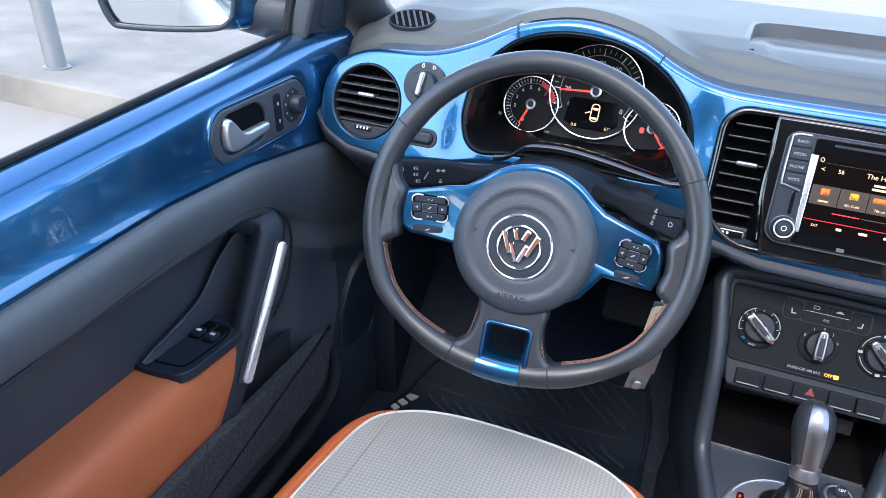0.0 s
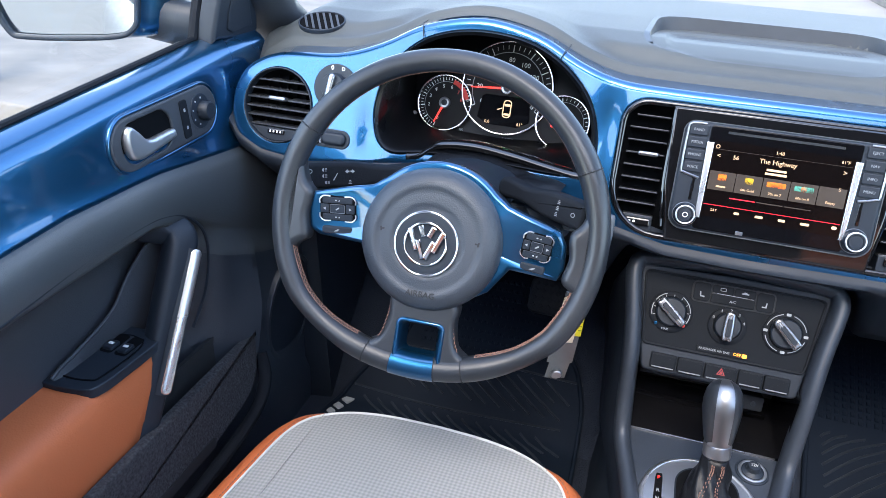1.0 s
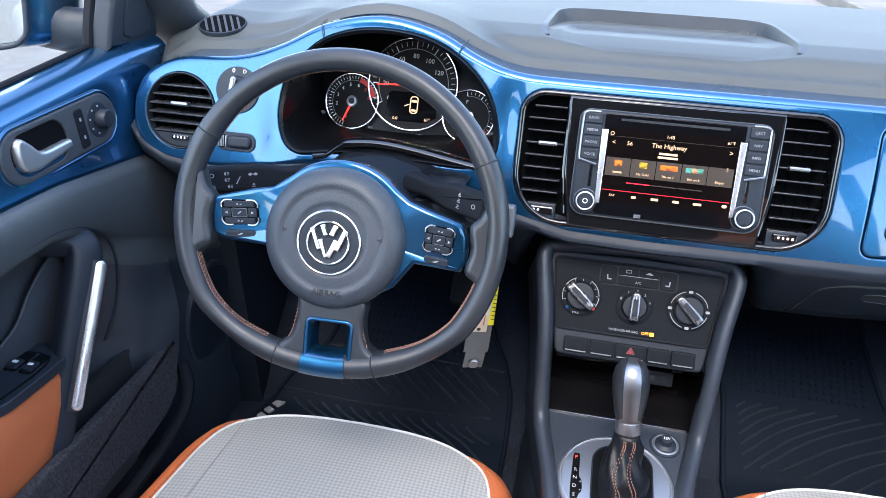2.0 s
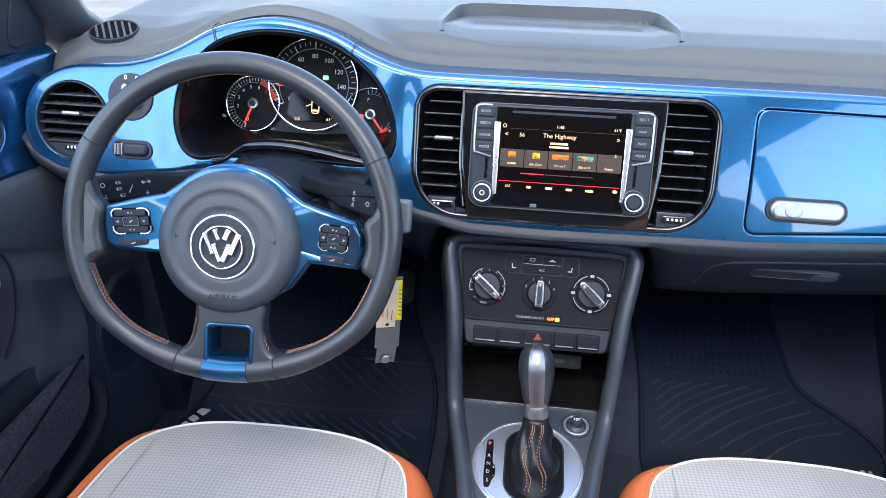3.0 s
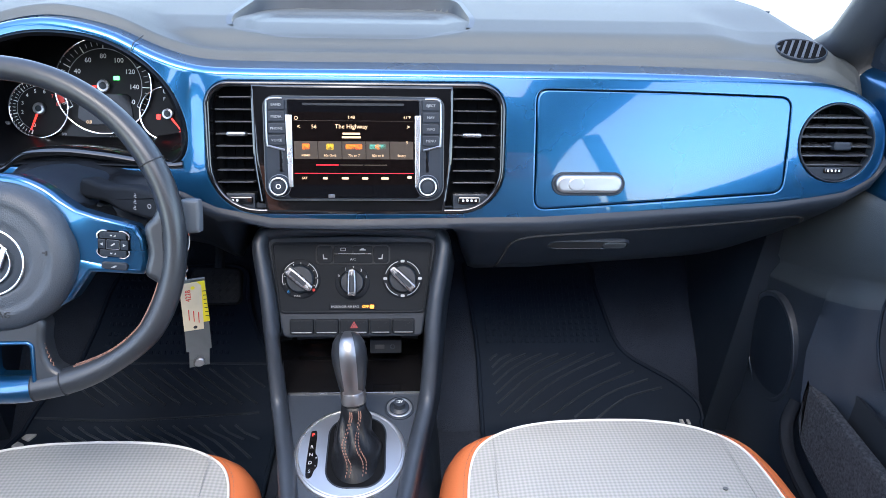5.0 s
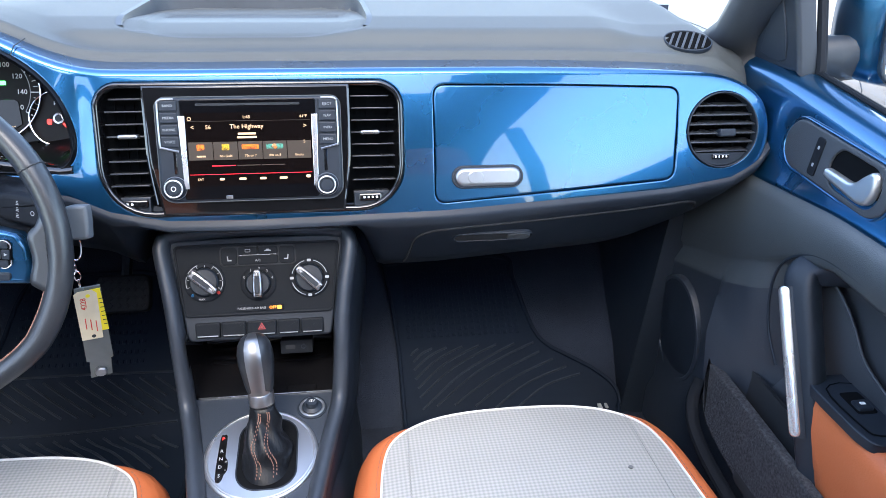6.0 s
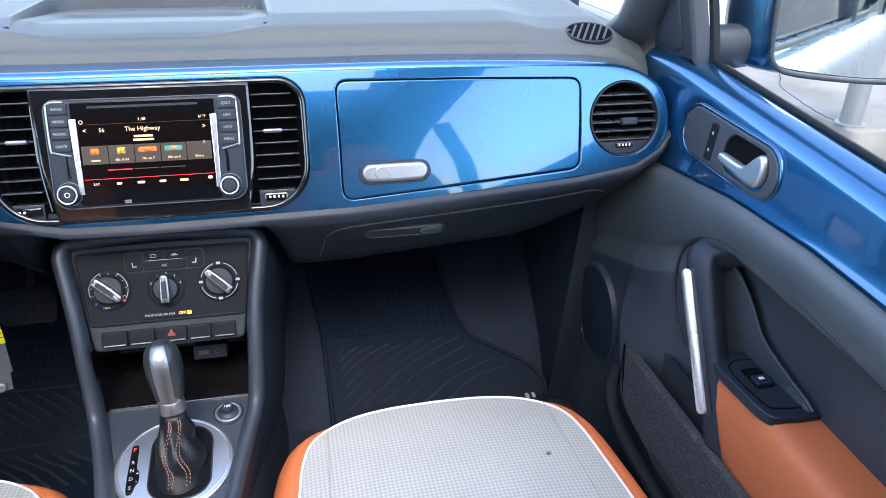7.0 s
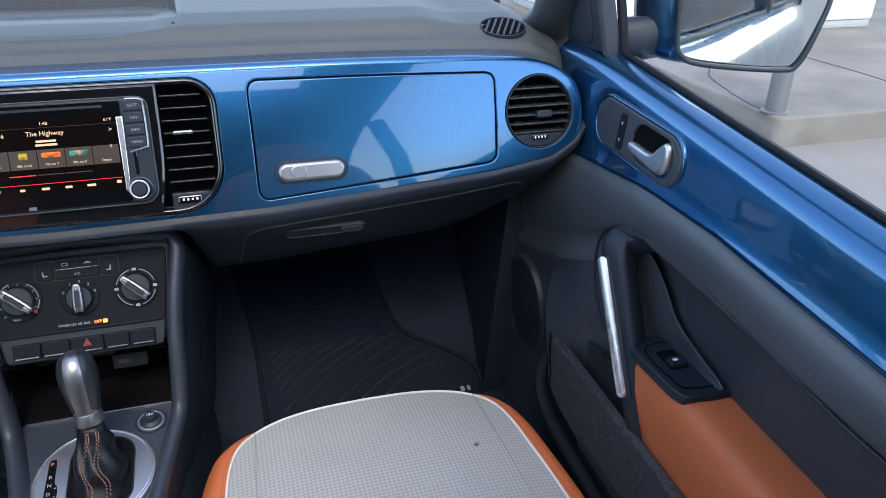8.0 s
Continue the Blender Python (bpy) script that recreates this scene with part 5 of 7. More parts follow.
for da in (-0.42, -0.27, 0.27, 0.42):
    for i in range(22):
        t = 0.08 + 0.88 * i / 22
        c = B0.lerp(B1, t)
        rx = lerp(t, [0, 0.2, 0.5, 0.8, 1], [0.034, 0.0315, 0.0245, 0.0185, 0.015])
        ry = lerp(t, [0, 0.2, 0.5, 0.8, 1], [0.05, 0.044, 0.032, 0.019, 0.0145])
        a = -math.pi / 2 + da + 0.16 * math.sin(9 * t)
        f = 1 + 0.05 * math.sin(3 * a + 5 * t) * math.sin(math.pi * t) + 0.17 * math.sin(10.5 * t + 1.7 * math.sin(a) + a) * math.sin(math.pi * t) * (0.4 + 0.6 * (math.cos(a) > -0.2))
        p = c + Vector((rx * f * math.cos(a), ry * f * math.sin(a), 0.0005 + 0.004 * math.sin(7 * a + 11 * t) * math.sin(math.pi * t)))
        if i == 0:
            bm = bmesh.new()
        d = (B1 - B0).normalized() * 0.0013
        tube(bm, [p - d, p + d], 0.0007, 5)
    tagged(part("stitching", bm, STITCH, gear), "orange stitching", kind="stuff")
# knob
axis = (Vector((-0.002, 0.838, 0.646)) - B1).normalized()
kx = Vector((1, 0, 0))
kx = (kx - axis * kx.dot(axis)).normalized()
KN = basis(B1, kx, axis.cross(kx), axis)
bm = bmesh.new()
prof = [(0.0135, -0.004), (0.0162, -0.002), (0.0162, 0.014), (0.016, 0.016), (0.0178, 0.021), (0.0206, 0.038), (0.0232, 0.056), (0.0232, 0.069), (0.0208, 0.081), (0.0158, 0.0895), (0.0088, 0.0935), (0.0003, 0.095)]
def squash(m, sx, sy):
    return m @ Matrix.Diagonal((sx, sy, 1, 1))
lathe(bm, prof, squash(KN, 1.0, 1.12), 40)
part("knob", bm, node_mat("dark_knob_leather", (0.018, 0.021, 0.026), 0.3, grain=0.08), gear, "dark leather sides of the knob", sharp=60)
bm = bmesh.new()
rows = []
for r, h in smooth_loop(prof[2:], 2, False):
    half = min(0.0105, 0.004 + r * 0.28) if h > 0.02 else min(0.0135, r * 0.85)
    row = []
    for k in range(9):
        x = -half + 2 * half * k / 8
        y = -1.12 * math.sqrt(max(r * r - x * x, 0)) - 0.0009
        row.append(KN @ Vector((x, y, h)))
    rows.append(row)
for r, h in smooth_loop(prof[6:][::-1], 2, False):
    half = min(0.0105, 0.0045 + r * 0.32)
    rows.append([KN @ Vector((-half + 2 * half * k / 8, 1.12 * math.sqrt(max(r * r - (-half + 2 * half * k / 8) ** 2, 0)) + 0.0009, h)) for k in range(9)])
sheet(bm, rows)
bmesh.ops.solidify(bm, geom=bm.faces[:], thickness=0.0012)
part("knob_band", bm, PALE, gear, "satin silver band over the knob", sharp=60)
bm = bmesh.new()
lathe(bm, [(0.0164, -0.001), (0.0167, 0.001), (0.0167, 0.0135), (0.016, 0.0155)], squash(KN, 1.0, 1.12), 40)
part("collar", bm, SILVER, gear, "satin silver collar")
# power socket
sock = thing("power_socket", TOP @ Vector((0.066, 0.0, 0)), "round 12 V socket with a chrome ring and black plug", "power socket")
m = TOP @ at(0.066, 0.0)
bm = bmesh.new()
band(bm, oval(0, 0, 0.0212, None, 36), oval(0, 0, 0.0142, None, 36), m, -0.002, 0.002, 0.0015, 2)
part("base_ring", bm, PLASTIC, sock)
bm = bmesh.new()
band(bm, oval(0, 0, 0.0182, None, 36), oval(0, 0, 0.0142, None, 36), m, 0.0, 0.0035, 0.0012, 2)
part("chrome_ring", bm, PALE, sock)
bm = bmesh.new()
lathe(bm, [(0.0143, 0), (0.014, 0.004), (0.009, 0.007), (0.0085, 0.012), (0.0075, 0.014), (0.0003, 0.0145)], m, 30)
part("plug", bm, PLASTIC, sock)
lettering("lettering", "12V", 0.006, m @ at(0, 0, 0.0147), WHITE, sock)

# ---- steering wheel ----
wheel = thing("steering_wheel", (-0.353, 0.742, 0.8), "black leather flat-bottomed steering wheel with blue spokes", "steering wheel")


def rim_at(a, r=1.0):
    x, y = 0.1795 * r * math.cos(a), 0.0145 + (0.1825 if math.sin(a) > 0 else 0.179) * r * math.sin(a)
    if y < -0.085:
        y = -0.085 + (y + 0.085) * 0.767
    return Vector((x - 0.002, y, 0))


def rim_skin(a, phi, lift=0.0):
    """A point on the rim's surface: phi 0 faces the hub, 90 the seat."""
    c = rim_at(a)
    d = (rim_at(a + 0.01) - rim_at(a - 0.01)).normalized()
    inward = Vector((0, 0, 1)).cross(d)
    q = math.radians(phi)
    return WHEEL @ (c + (rim_r(a) + lift) * (inward * math.cos(q) + Vector((0, 0, 1.05)) * math.sin(q)))


def rim_r(a):
    """Thicker at the thumb rests and along the flat bottom."""
    return 0.0123 + 0.0012 * math.exp(-((abs(math.cos(a)) - 0.9) / 0.12) ** 2) + 0.0024 * smooth_step(-0.75, -0.95, math.sin(a))


bm = bmesh.new()
tube(bm, [WHEEL @ rim_at(2 * math.pi * i / 144) for i in range(144)], [rim_r(2 * math.pi * i / 144) for i in range(144)], 20, True, 1.05, WHEEL.col[2].xyz)
part("rim", bm, LEATHER, wheel, "black leather rim", sharp=80)
for deg in (28, 151, 251.5, 261.8, 278.2, 288.5):
    a = math.radians(deg)
    bm = bmesh.new()
    tube(bm, [rim_skin(a, 360 * k / 28, 0.0002) for k in range(28)], 0.0008, 6, True)
    part("seam", bm, DARK, wheel)
# crossed lacing along the inner side of the rim
for d0, d1, p0, p1 in ((176, 246, -14, 18), (294, 364, -14, 18), (32, 148, -40, -12)):
    bm = bmesh.new()
    n = int((d1 - d0) * 0.62)
    for k in range(n):
        a, b = math.radians(d0 + (d1 - d0) * k / n), math.radians(d0 + (d1 - d0) * (k + 1) / n)
        for q0, q1 in ((p0, p1), (p1, p0)):
            tube(bm, [rim_skin(a, q0, 0.0002), rim_skin((a + b) / 2, (q0 + q1) / 2, 0.0005), rim_skin(b, q1, 0.0002)], 0.0006, 4)
    for q in (p0 - 3, p1 + 3):
        tube(bm, [rim_skin(math.radians(d0 + (d1 - d0) * k / 40), q, 0.0001) for k in range(41)], 0.0004, 4)
    tagged(part("stitching", bm, STITCH, wheel, "orange cross stitching"), kind="stuff")
# airbag cover: a rounded shoulder, a shallow step and a dished middle
bm = bmesh.new()
lathe(bm, [(0.076, -0.045), (0.079, -0.012), (0.0795, 0.004), (0.0785, 0.0115), (0.0755, 0.0175), (0.0705, 0.0222), (0.064, 0.0248), (0.0585, 0.0255), (0.0575, 0.0246), (0.052, 0.0252), (0.044, 0.0256), (0.0395, 0.0256), (0.0385, 0.0246), (0.0003, 0.0246)], WHEEL @ at(-0.0015, 0.0005), 72)
part("airbag_cover", bm, COVER, wheel, "round dark grey airbag cover", sharp=60)
lettering("lettering", "AIRBAG", 0.0095, WHEEL @ at(-0.001, -0.0585, 0.0262) @ pose(0, 0, 0, -2, 0, 0), DARK, wheel, depth=0.0004)
for u, q in ((-0.055, 10), (0.054, -10)):
    for dx, w, h in ((0, 0.0016, 0.005), (0.0022, 0.0034, 0.0016)):
        bm = bmesh.new()
        slab(bm, rrect(dx if u < 0 else -dx, 0, w, h, 0.0006, 2), WHEEL @ at(u, 0.006, 0.0249) @ pose(0, 0, 0, 0, 0, q), -0.001, 0.0007)
        part("horn_mark", bm, DARK, wheel)
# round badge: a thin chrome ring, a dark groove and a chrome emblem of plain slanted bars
BG = WHEEL @ at(-0.0027, -0.0025)
bm = bmesh.new()
band(bm, oval(0, 0, 0.0362, None, 64), oval(0, 0, 0.0335, None, 64), BG, 0.022, 0.0278, 0.0012, 3)
badge = part("badge_ring", bm, CHROME, wheel, "chrome badge ring")
bm = bmesh.new()
lathe(bm, [(0.0338, 0.0235), (0.0335, 0.0258), (0.026, 0.0268), (0.0245, 0.0262), (0.0003, 0.0262)], BG, 56)
part("badge_plate", bm, PLASTIC, badge)
bm = bmesh.new()
band(bm, oval(0, 0, 0.0243, None, 48), oval(0, 0, 0.0219, None, 48), BG, 0.025, 0.0302, 0.0009, 2)
part("badge_inner_ring", bm, CHROME, badge)
for x, y, ln, q in ((-0.0142, 0.0035, 0.0255, 22), (-0.0052, -0.0065, 0.0215, 22), (0.0052, -0.0065, 0.0215, -22), (0.0142, 0.0035, 0.0255, -22), (-0.0055, 0.0135, 0.013, 22), (0.0055, 0.0135, 0.013, -22)):
    bm = bmesh.new()
    slab(bm, rrect(0, 0, 0.0062, ln, 0.0012, 3), BG @ at(x, y) @ pose(0, 0, 0, 0, 0, q), 0.025, 0.0304, 0.0013, 2)
    part("badge_bar", bm, CHROME, badge)
# blue spoke cover round the airbag cover
arcp = [(0.087 * math.cos(math.radians(q)), 0.001 + 0.087 * math.sin(math.radians(q))) for q in range(44, 138, 6)]
sp = [(0.1405, -0.0225), (0.147, -0.008), (0.1455, 0.018), (0.137, 0.0325), (0.1, 0.0435), (0.078, 0.0505)] + arcp + [(-0.078, 0.0505), (-0.1, 0.0455), (-0.1465, 0.0325), (-0.152, 0.013), (-0.1495, -0.0115), (-0.136, -0.0175), (-0.084, -0.0185), (-0.07, -0.045), (-0.04, -0.065), (0.04, -0.065), (0.069, -0.047), (0.0885, -0.0185), (0.115, -0.0205)]
bm = bmesh.new()
slab(bm, sp, WHEEL, -0.024, 0.0035, 0.005, 4)
for v in bm.verts:
    p = WHEEL.inverted() @ v.co
    if p.z > -0.01:
        v.co += WHEEL.col[2].xyz * (0.17 * (p.y - 0.016) * smooth_step(0.07, 0.1, abs(p.x)) - 0.004 * smooth_step(0.12, 0.15, abs(p.x)))
part("spoke_cover", bm, BLUE, wheel, "glossy blue spoke cover", sharp=50)
for sx in (-1, 1):
    # leather flare from the spoke into the rim
    bm = bmesh.new()
    slab(bm, smooth_loop([(sx * 0.147, 0.03), (sx * 0.157, 0.043), (sx * 0.1655, 0.066), (sx * 0.173, 0.07), (sx * 0.18, 0.012), (sx * 0.176, -0.05), (sx * 0.1675, -0.052), (sx * 0.159, -0.032), (sx * 0.146, -0.02), (sx * 0.15, 0.004)], 5), WHEEL, -0.012, 0.0085, 0.008, 4)
    part("spoke_leather", bm, LEATHER, wheel, sharp=70)
    # key pad, drooping outwards
    KP = WHEEL @ at(-0.1148, 0.0172) @ pose(0, 0, 0, 9.7, 0, 5) if sx < 0 else WHEEL @ at(0.1145, 0.0132) @ pose(0, 0, 0, 9.7, 0, -5)
    w, h = (0.0425, 0.0285) if sx < 0 else (0.0325, 0.0295)
    bm = bmesh.new()
    slab(bm, rrect(0, 0, w, h, 0.005, 5), KP, -0.001, 0.0045, 0.001, 2)
    pad_ = part("key_pad", bm, VOID, wheel)
    for q in ((1, 1), (-1, 1), (-1, -1), (1, -1)):
        bm = bmesh.new()
        ln = [(q[0] * w * 0.2, q[1] * h / 2), (q[0] * (w / 2 - 0.0045), q[1] * h / 2), (q[0] * w / 2, q[1] * (h / 2 - 0.004)), (q[0] * w / 2, q[1] * (h / 2 - 0.0085))]
        tube(bm, [KP @ Vector((a, b, 0.0046)) for a, b in smooth_loop(ln, 4, False)], 0.0008, 6)
        part("silver_corner", bm, BRIGHT, pad_)
    for a, b, kw, kh in ((0, 0, 0.42, 0.36), (0, 0.34, 0.84, 0.25), (0, -0.34, 0.84, 0.25), (-0.355, 0, 0.24, 0.36), (0.355, 0, 0.24, 0.36)):
        bm = bmesh.new()
        slab(bm, rrect(a * w, b * h, kw * w, kh * h, 0.0013, 3), KP, 0.003, 0.0056, 0.0006, 2)
        part("key", bm, PLASTIC, pad_)
    bm = bmesh.new()
    band(bm, rrect(0, 0, 0.42 * w, 0.36 * h, 0.0013, 3), inset(rrect(0, 0, 0.42 * w, 0.36 * h, 0.0013, 3), 0.0004), KP, 0.005, 0.006, 0.0001, 1)
    part("key_outline", bm, SILVER, pad_)
    for a, b, pts in ((-0.36, 0, ((0.0018, 0.0022), (-0.0022, 0), (0.0018, -0.0022))), (0.36, 0, ((-0.0018, -0.0022), (0.0022, 0), (-0.0018, 0.0022))), (0, 0.34, ((-0.0035, -0.0008), (-0.001, -0.0008), (-0.001, 0.001), (-0.0035, 0.001))), (0, 0.34, ((0.001, -0.001), (0.004, -0.001), (0.004, 0.0014))), (0, -0.34, ((-0.0035, -0.0008), (-0.001, -0.0008), (-0.001, 0.001), (-0.0035, 0.001))), (0, -0.34, ((0.001, -0.001), (0.004, -0.001), (0.004, 0.0014))), (0, 0, ((-0.003, -0.0018), (-0.0012, -0.0022), (0.003, 0.001), (0.0026, 0.0024), (0.001, 0.002), (-0.002, -0.0004)))):
        bm = bmesh.new()
        slab(bm, [(a * w + p[0] * 0.75, b * h + p[1] * 0.75) for p in pts], KP, 0.0052, 0.0059)
        part("key_mark", bm, GREYTXT, pad_)
    LK = KP @ at(-0.0015, -0.0255) if sx < 0 else KP @ at(0.0005, -0.0252)
    bm = bmesh.new()
    slab(bm, rrect(0, 0, 0.036 if sx < 0 else 0.0275, 0.0086, 0.003, 5), LK, -0.002, 0.0042, 0.0013, 2)
    lowk = part("lower_key", bm, PLASTIC, wheel)
    bm = bmesh.new()
    slab(bm, [(-0.0035, -0.0012), (0.0005, -0.0012), (0.0035, 0.0012), (0.001, 0.0012)], LK, 0.004, 0.0045)
    part("key_mark", bm, GREYTXT, lowk)
# stitching down both edges of the lower spoke
for sx in (-1, 1):
    bm = bmesh.new()
    edge_ = smooth_loop([(sx * 0.037, -0.078), (sx * 0.0385, -0.092), (sx * 0.043, -0.112), (sx * 0.0515, -0.127)], 8, False)
    for k, (p, q) in enumerate(zip(edge_, edge_[1:])):
        z0, z1 = (0.0065, 0.002) if k % 2 else (0.002, 0.0065)
        tube(bm, [WHEEL @ Vector((p[0], p[1], z0)), WHEEL @ Vector((q[0], q[1], z1))], 0.0006, 4)
    tagged(part("stitching", bm, STITCH, wheel, "orange cross stitching"), kind="stuff")
# lower spoke with the blue frame
low_sp = smooth_loop([(-0.0355, -0.066), (-0.0375, -0.092), (-0.045, -0.117), (-0.062, -0.131), (-0.06, -0.15), (0, -0.152), (0.06, -0.15), (0.062, -0.131), (0.045, -0.117), (0.0395, -0.092), (0.0385, -0.066), (0, -0.056)], 4)
bm = bmesh.new()
plate(bm, low_sp, [rrect(0.002, -0.1165, 0.05, 0.046, 0.008, 4)], WHEEL @ at(0, 0, 0.0105), 0.007, 0.002, WHEEL.col[2].xyz * -0.02, WHEEL.col[2].xyz * -0.02)
part("lower_spoke", bm, LEATHER, wheel, sharp=60)
# the frame: a raised lip, then walls that slope into the opening
frame_out = rrect(0.002, -0.115, 0.0565, 0.0505, (0.009, 0.009, 0.005, 0.005), 6)
bm = bmesh.new()
loops = []
for loop, z in ((frame_out, 0.0), (frame_out, 0.0108), (inset(frame_out, 0.0012), 0.0124), (inset(frame_out, 0.003), 0.0126), (inset(frame_out, 0.0044), 0.0114), (rrect(0.001, -0.1145, 0.0415, 0.0375, 0.006, 6), 0.003), (rrect(0.001, -0.1135, 0.0375, 0.034, 0.006, 6), -0.02)):
    loops.append(verts(bm, ccw(list(loop)), WHEEL, z))
for p, q in zip(loops, loops[1:]):
    ring_faces(bm, p, q)
part("spoke_frame", bm, BLUE, wheel, "glossy blue square frame in the lower spoke", sharp=50)
bm = bmesh.new()
base = [rim_at(math.radians(d)) for d in (261.8, 264, 267, 270, 273, 276, 278.2)]
tube(bm, [WHEEL @ p for p in base], 0.01555, 20, False, 1.06, WHEEL.col[2].xyz)
part("rim_inlay", bm, BLUE, wheel, "blue inlay in the flat rim bottom")

# steering column with stalks
col = thing("steering_column", (-0.355, 0.86, 0.80), "black steering column cover with two control stalks", "steering column")
bm = bmesh.new()
loops = []
for y, w, zt, zb in ((0.765, 0.05, 0.845, 0.755), (0.79, 0.06, 0.845, 0.745), (0.85, 0.066, 0.846, 0.735), (0.9, 0.07, 0.843, 0.73), (0.98, 0.085, 0.825, 0.70), (1.06, 0.09, 0.815, 0.68)):
    zc, h = (zt + zb) / 2, (zt - zb) / 2
    loops.append([bm.verts.new((-0.355 + w * max(-1, min(1, 1.25 * math.cos(a))) * (0.9 + 0.1 * abs(math.cos(a))), y, zc + h * math.sin(a))) for a in [2 * math.pi * k / 32 for k in range(32)]])
for p, q in zip(loops, loops[1:]):
    ring_faces(bm, p, q)
bm.faces.new(loops[0])
part("shroud", bm, PLASTIC, col, sharp=60)
bm = bmesh.new()
lathe(bm, [(0.052, -0.06), (0.056, -0.045), (0.056, -0.026), (0.03, -0.024)], WHEEL, 40)
part("hub", bm, PLASTIC, col)
# gaiter between the column and the lip, in loose folds
bm = bmesh.new()
rows = []
for j in range(15):
    t = j / 14
    row = []
    for k in range(41):
        f = -1 + k / 20
        half_ = 0.112 + (0.072 - 0.112) * t
        u = -0.342 + f * half_
        tuck = FACE @ Vector((u, lerp(u, [p[0] for p in lip_line], [p[1] for p in lip_line]) - 0.009, -0.012))
        z = tuck.z * (1 - t) + (0.842 - 0.028 * f * f) * t
        z += (0.0045 * math.sin(9 * f + 7 * t) + 0.003 * math.sin(23 * t + 4 * f) + 0.0025 * math.sin(17 * f - 9 * t)) * math.sin(math.pi * t) - 0.012 * math.sin(math.pi * t)
        row.append((u, tuck.y * (1 - t) + 0.795 * t, z))
    rows.append(row)
sheet(bm, rows)
part("gaiter", bm, BOOT, col, "creased black leather gaiter", sharp=70)
for sx in (-1, 1):
    root = Vector((-0.405, 0.858, 0.832)) if sx < 0 else Vector((-0.3, 0.845, 0.838))
    tip = Vector((-0.535, 0.785, 0.832)) if sx < 0 else Vector((-0.196, 0.79, 0.836))
    d = (tip - root).normalized()
    vv = Vector((0, 0.25, 0.97))
    vv = (vv - d * vv.dot(d)).normalized()
    ST = basis(root, d, vv, d.cross(vv) if sx > 0 else vv.cross(d))
    if (ST.col[2].xyz).y > 0:
        ST = basis(root, d, vv, -(ST.col[2].xyz))
    L = (tip - root).length
    bm = bmesh.new()
    slab(bm, smooth_loop([(0, -0.0105), (L * 0.3, -0.0095), (L * 0.5, -0.0145), (L * 0.6, -0.0155), (L * 0.97, -0.0155), (L * 1.01, -0.014), (L * 1.02, 0.01), (L * 0.98, 0.0155), (L * 0.6, 0.0155), (L * 0.5, 0.0135), (L * 0.3, 0.0095), (0, 0.011)], 3), ST, -0.014, 0.006, 0.005, 3)
    stalk = part("stalk", bm, RUBBER, col, "black control stalk with white symbols")
    # symbols as plain marks, facing the seat
    marks = ((0.94, 0.006, "ring"), (0.93, -0.008, "bars"), (0.83, 0.0075, "lamp"), (0.83, 0.0, "lamp"), (0.81, -0.008, "lamp"), (0.74, -0.002, "slash"), (0.64, 0.005, "left"), (0.6, 0.005, "right"), (0.62, -0.008, "bars")) if sx < 0 else ((0.72, 0.008, "bars"), (0.72, 0.001, "bars"), (0.72, -0.006, "bars"), (0.9, 0.0, "ring"))
    for a, b, shape in marks:
        bm = bmesh.new()
        q = ST @ at(a * L, b) @ Matrix.Diagonal((0.8, 0.8, 1, 1))
        if shape == "ring":
            band(bm, oval(0, 0, 0.0034, None, 18), oval(0, 0, 0.0025, None, 18), q, 0.0055, 0.0064, 0.0001, 1)
        elif shape == "bars":
            for k in range(3):
                slab(bm, rrect(0, -0.0022 + 0.0022 * k, 0.005 - 0.001 * k, 0.0009, 0.0003, 2), q, 0.0055, 0.0064)
        elif shape == "lamp":
            slab(bm, [(0.0026 * math.cos(math.radians(g)), 0.0026 * math.sin(math.radians(g))) for g in range(-90, 91, 20)], q, 0.0055, 0.0064)
            for k in range(3):
                slab(bm, rrect(-0.003, -0.0018 + 0.0018 * k, 0.0034, 0.0007, 0.0002, 2), q, 0.0055, 0.0064)
        elif shape == "slash":
            slab(bm, [(-0.004, 0.006), (-0.0032, 0.0068), (0.0035, -0.004), (0.002, -0.005)], q, 0.0055, 0.0064)
        else:
            d_ = -1 if shape == "right" else 1
            slab(bm, [(d_ * 0.0035, 0.0), (0.0, 0.003), (0.0, 0.0012), (-d_ * 0.0028, 0.0012), (-d_ * 0.0028, -0.0012), (0.0, -0.0012), (0.0, -0.003)], q, 0.0055, 0.0064)
        part("symbol", bm, GREYTXT, stalk)
# key in the lock
keyt = thing("car_key", (-0.19, 0.84, 0.81), "grey car key in the ignition with beige tag hanging", "car key")
bm = bmesh.new()
tube(bm, [(-0.285, 0.85, 0.805), (-0.245, 0.838, 0.808), (-0.218, 0.828, 0.81)], 0.016, 20)
part("lock_barrel", bm, PLASTIC, keyt)
KF = basis((-0.179, 0.822, 0.812), Vector((1, 0, 0)), Vector((0, 0.3, 0.95)).normalized(), Vector((0, -0.95, 0.3)).normalized())
bm = bmesh.new()
slab(bm, smooth_loop([(-0.04, -0.006), (-0.012, -0.008), (-0.008, -0.019), (0.012, -0.02), (0.015, -0.012), (0.015, 0.015), (0.01, 0.019), (-0.008, 0.018), (-0.012, 0.008), (-0.04, 0.006)], 3), KF, -0.008, 0.008, 0.004, 3)
part("fob", bm, node_mat("grey_key_plastic", (0.09, 0.1, 0.11), 0.45), keyt, "dark grey key fob")
bm = bmesh.new()
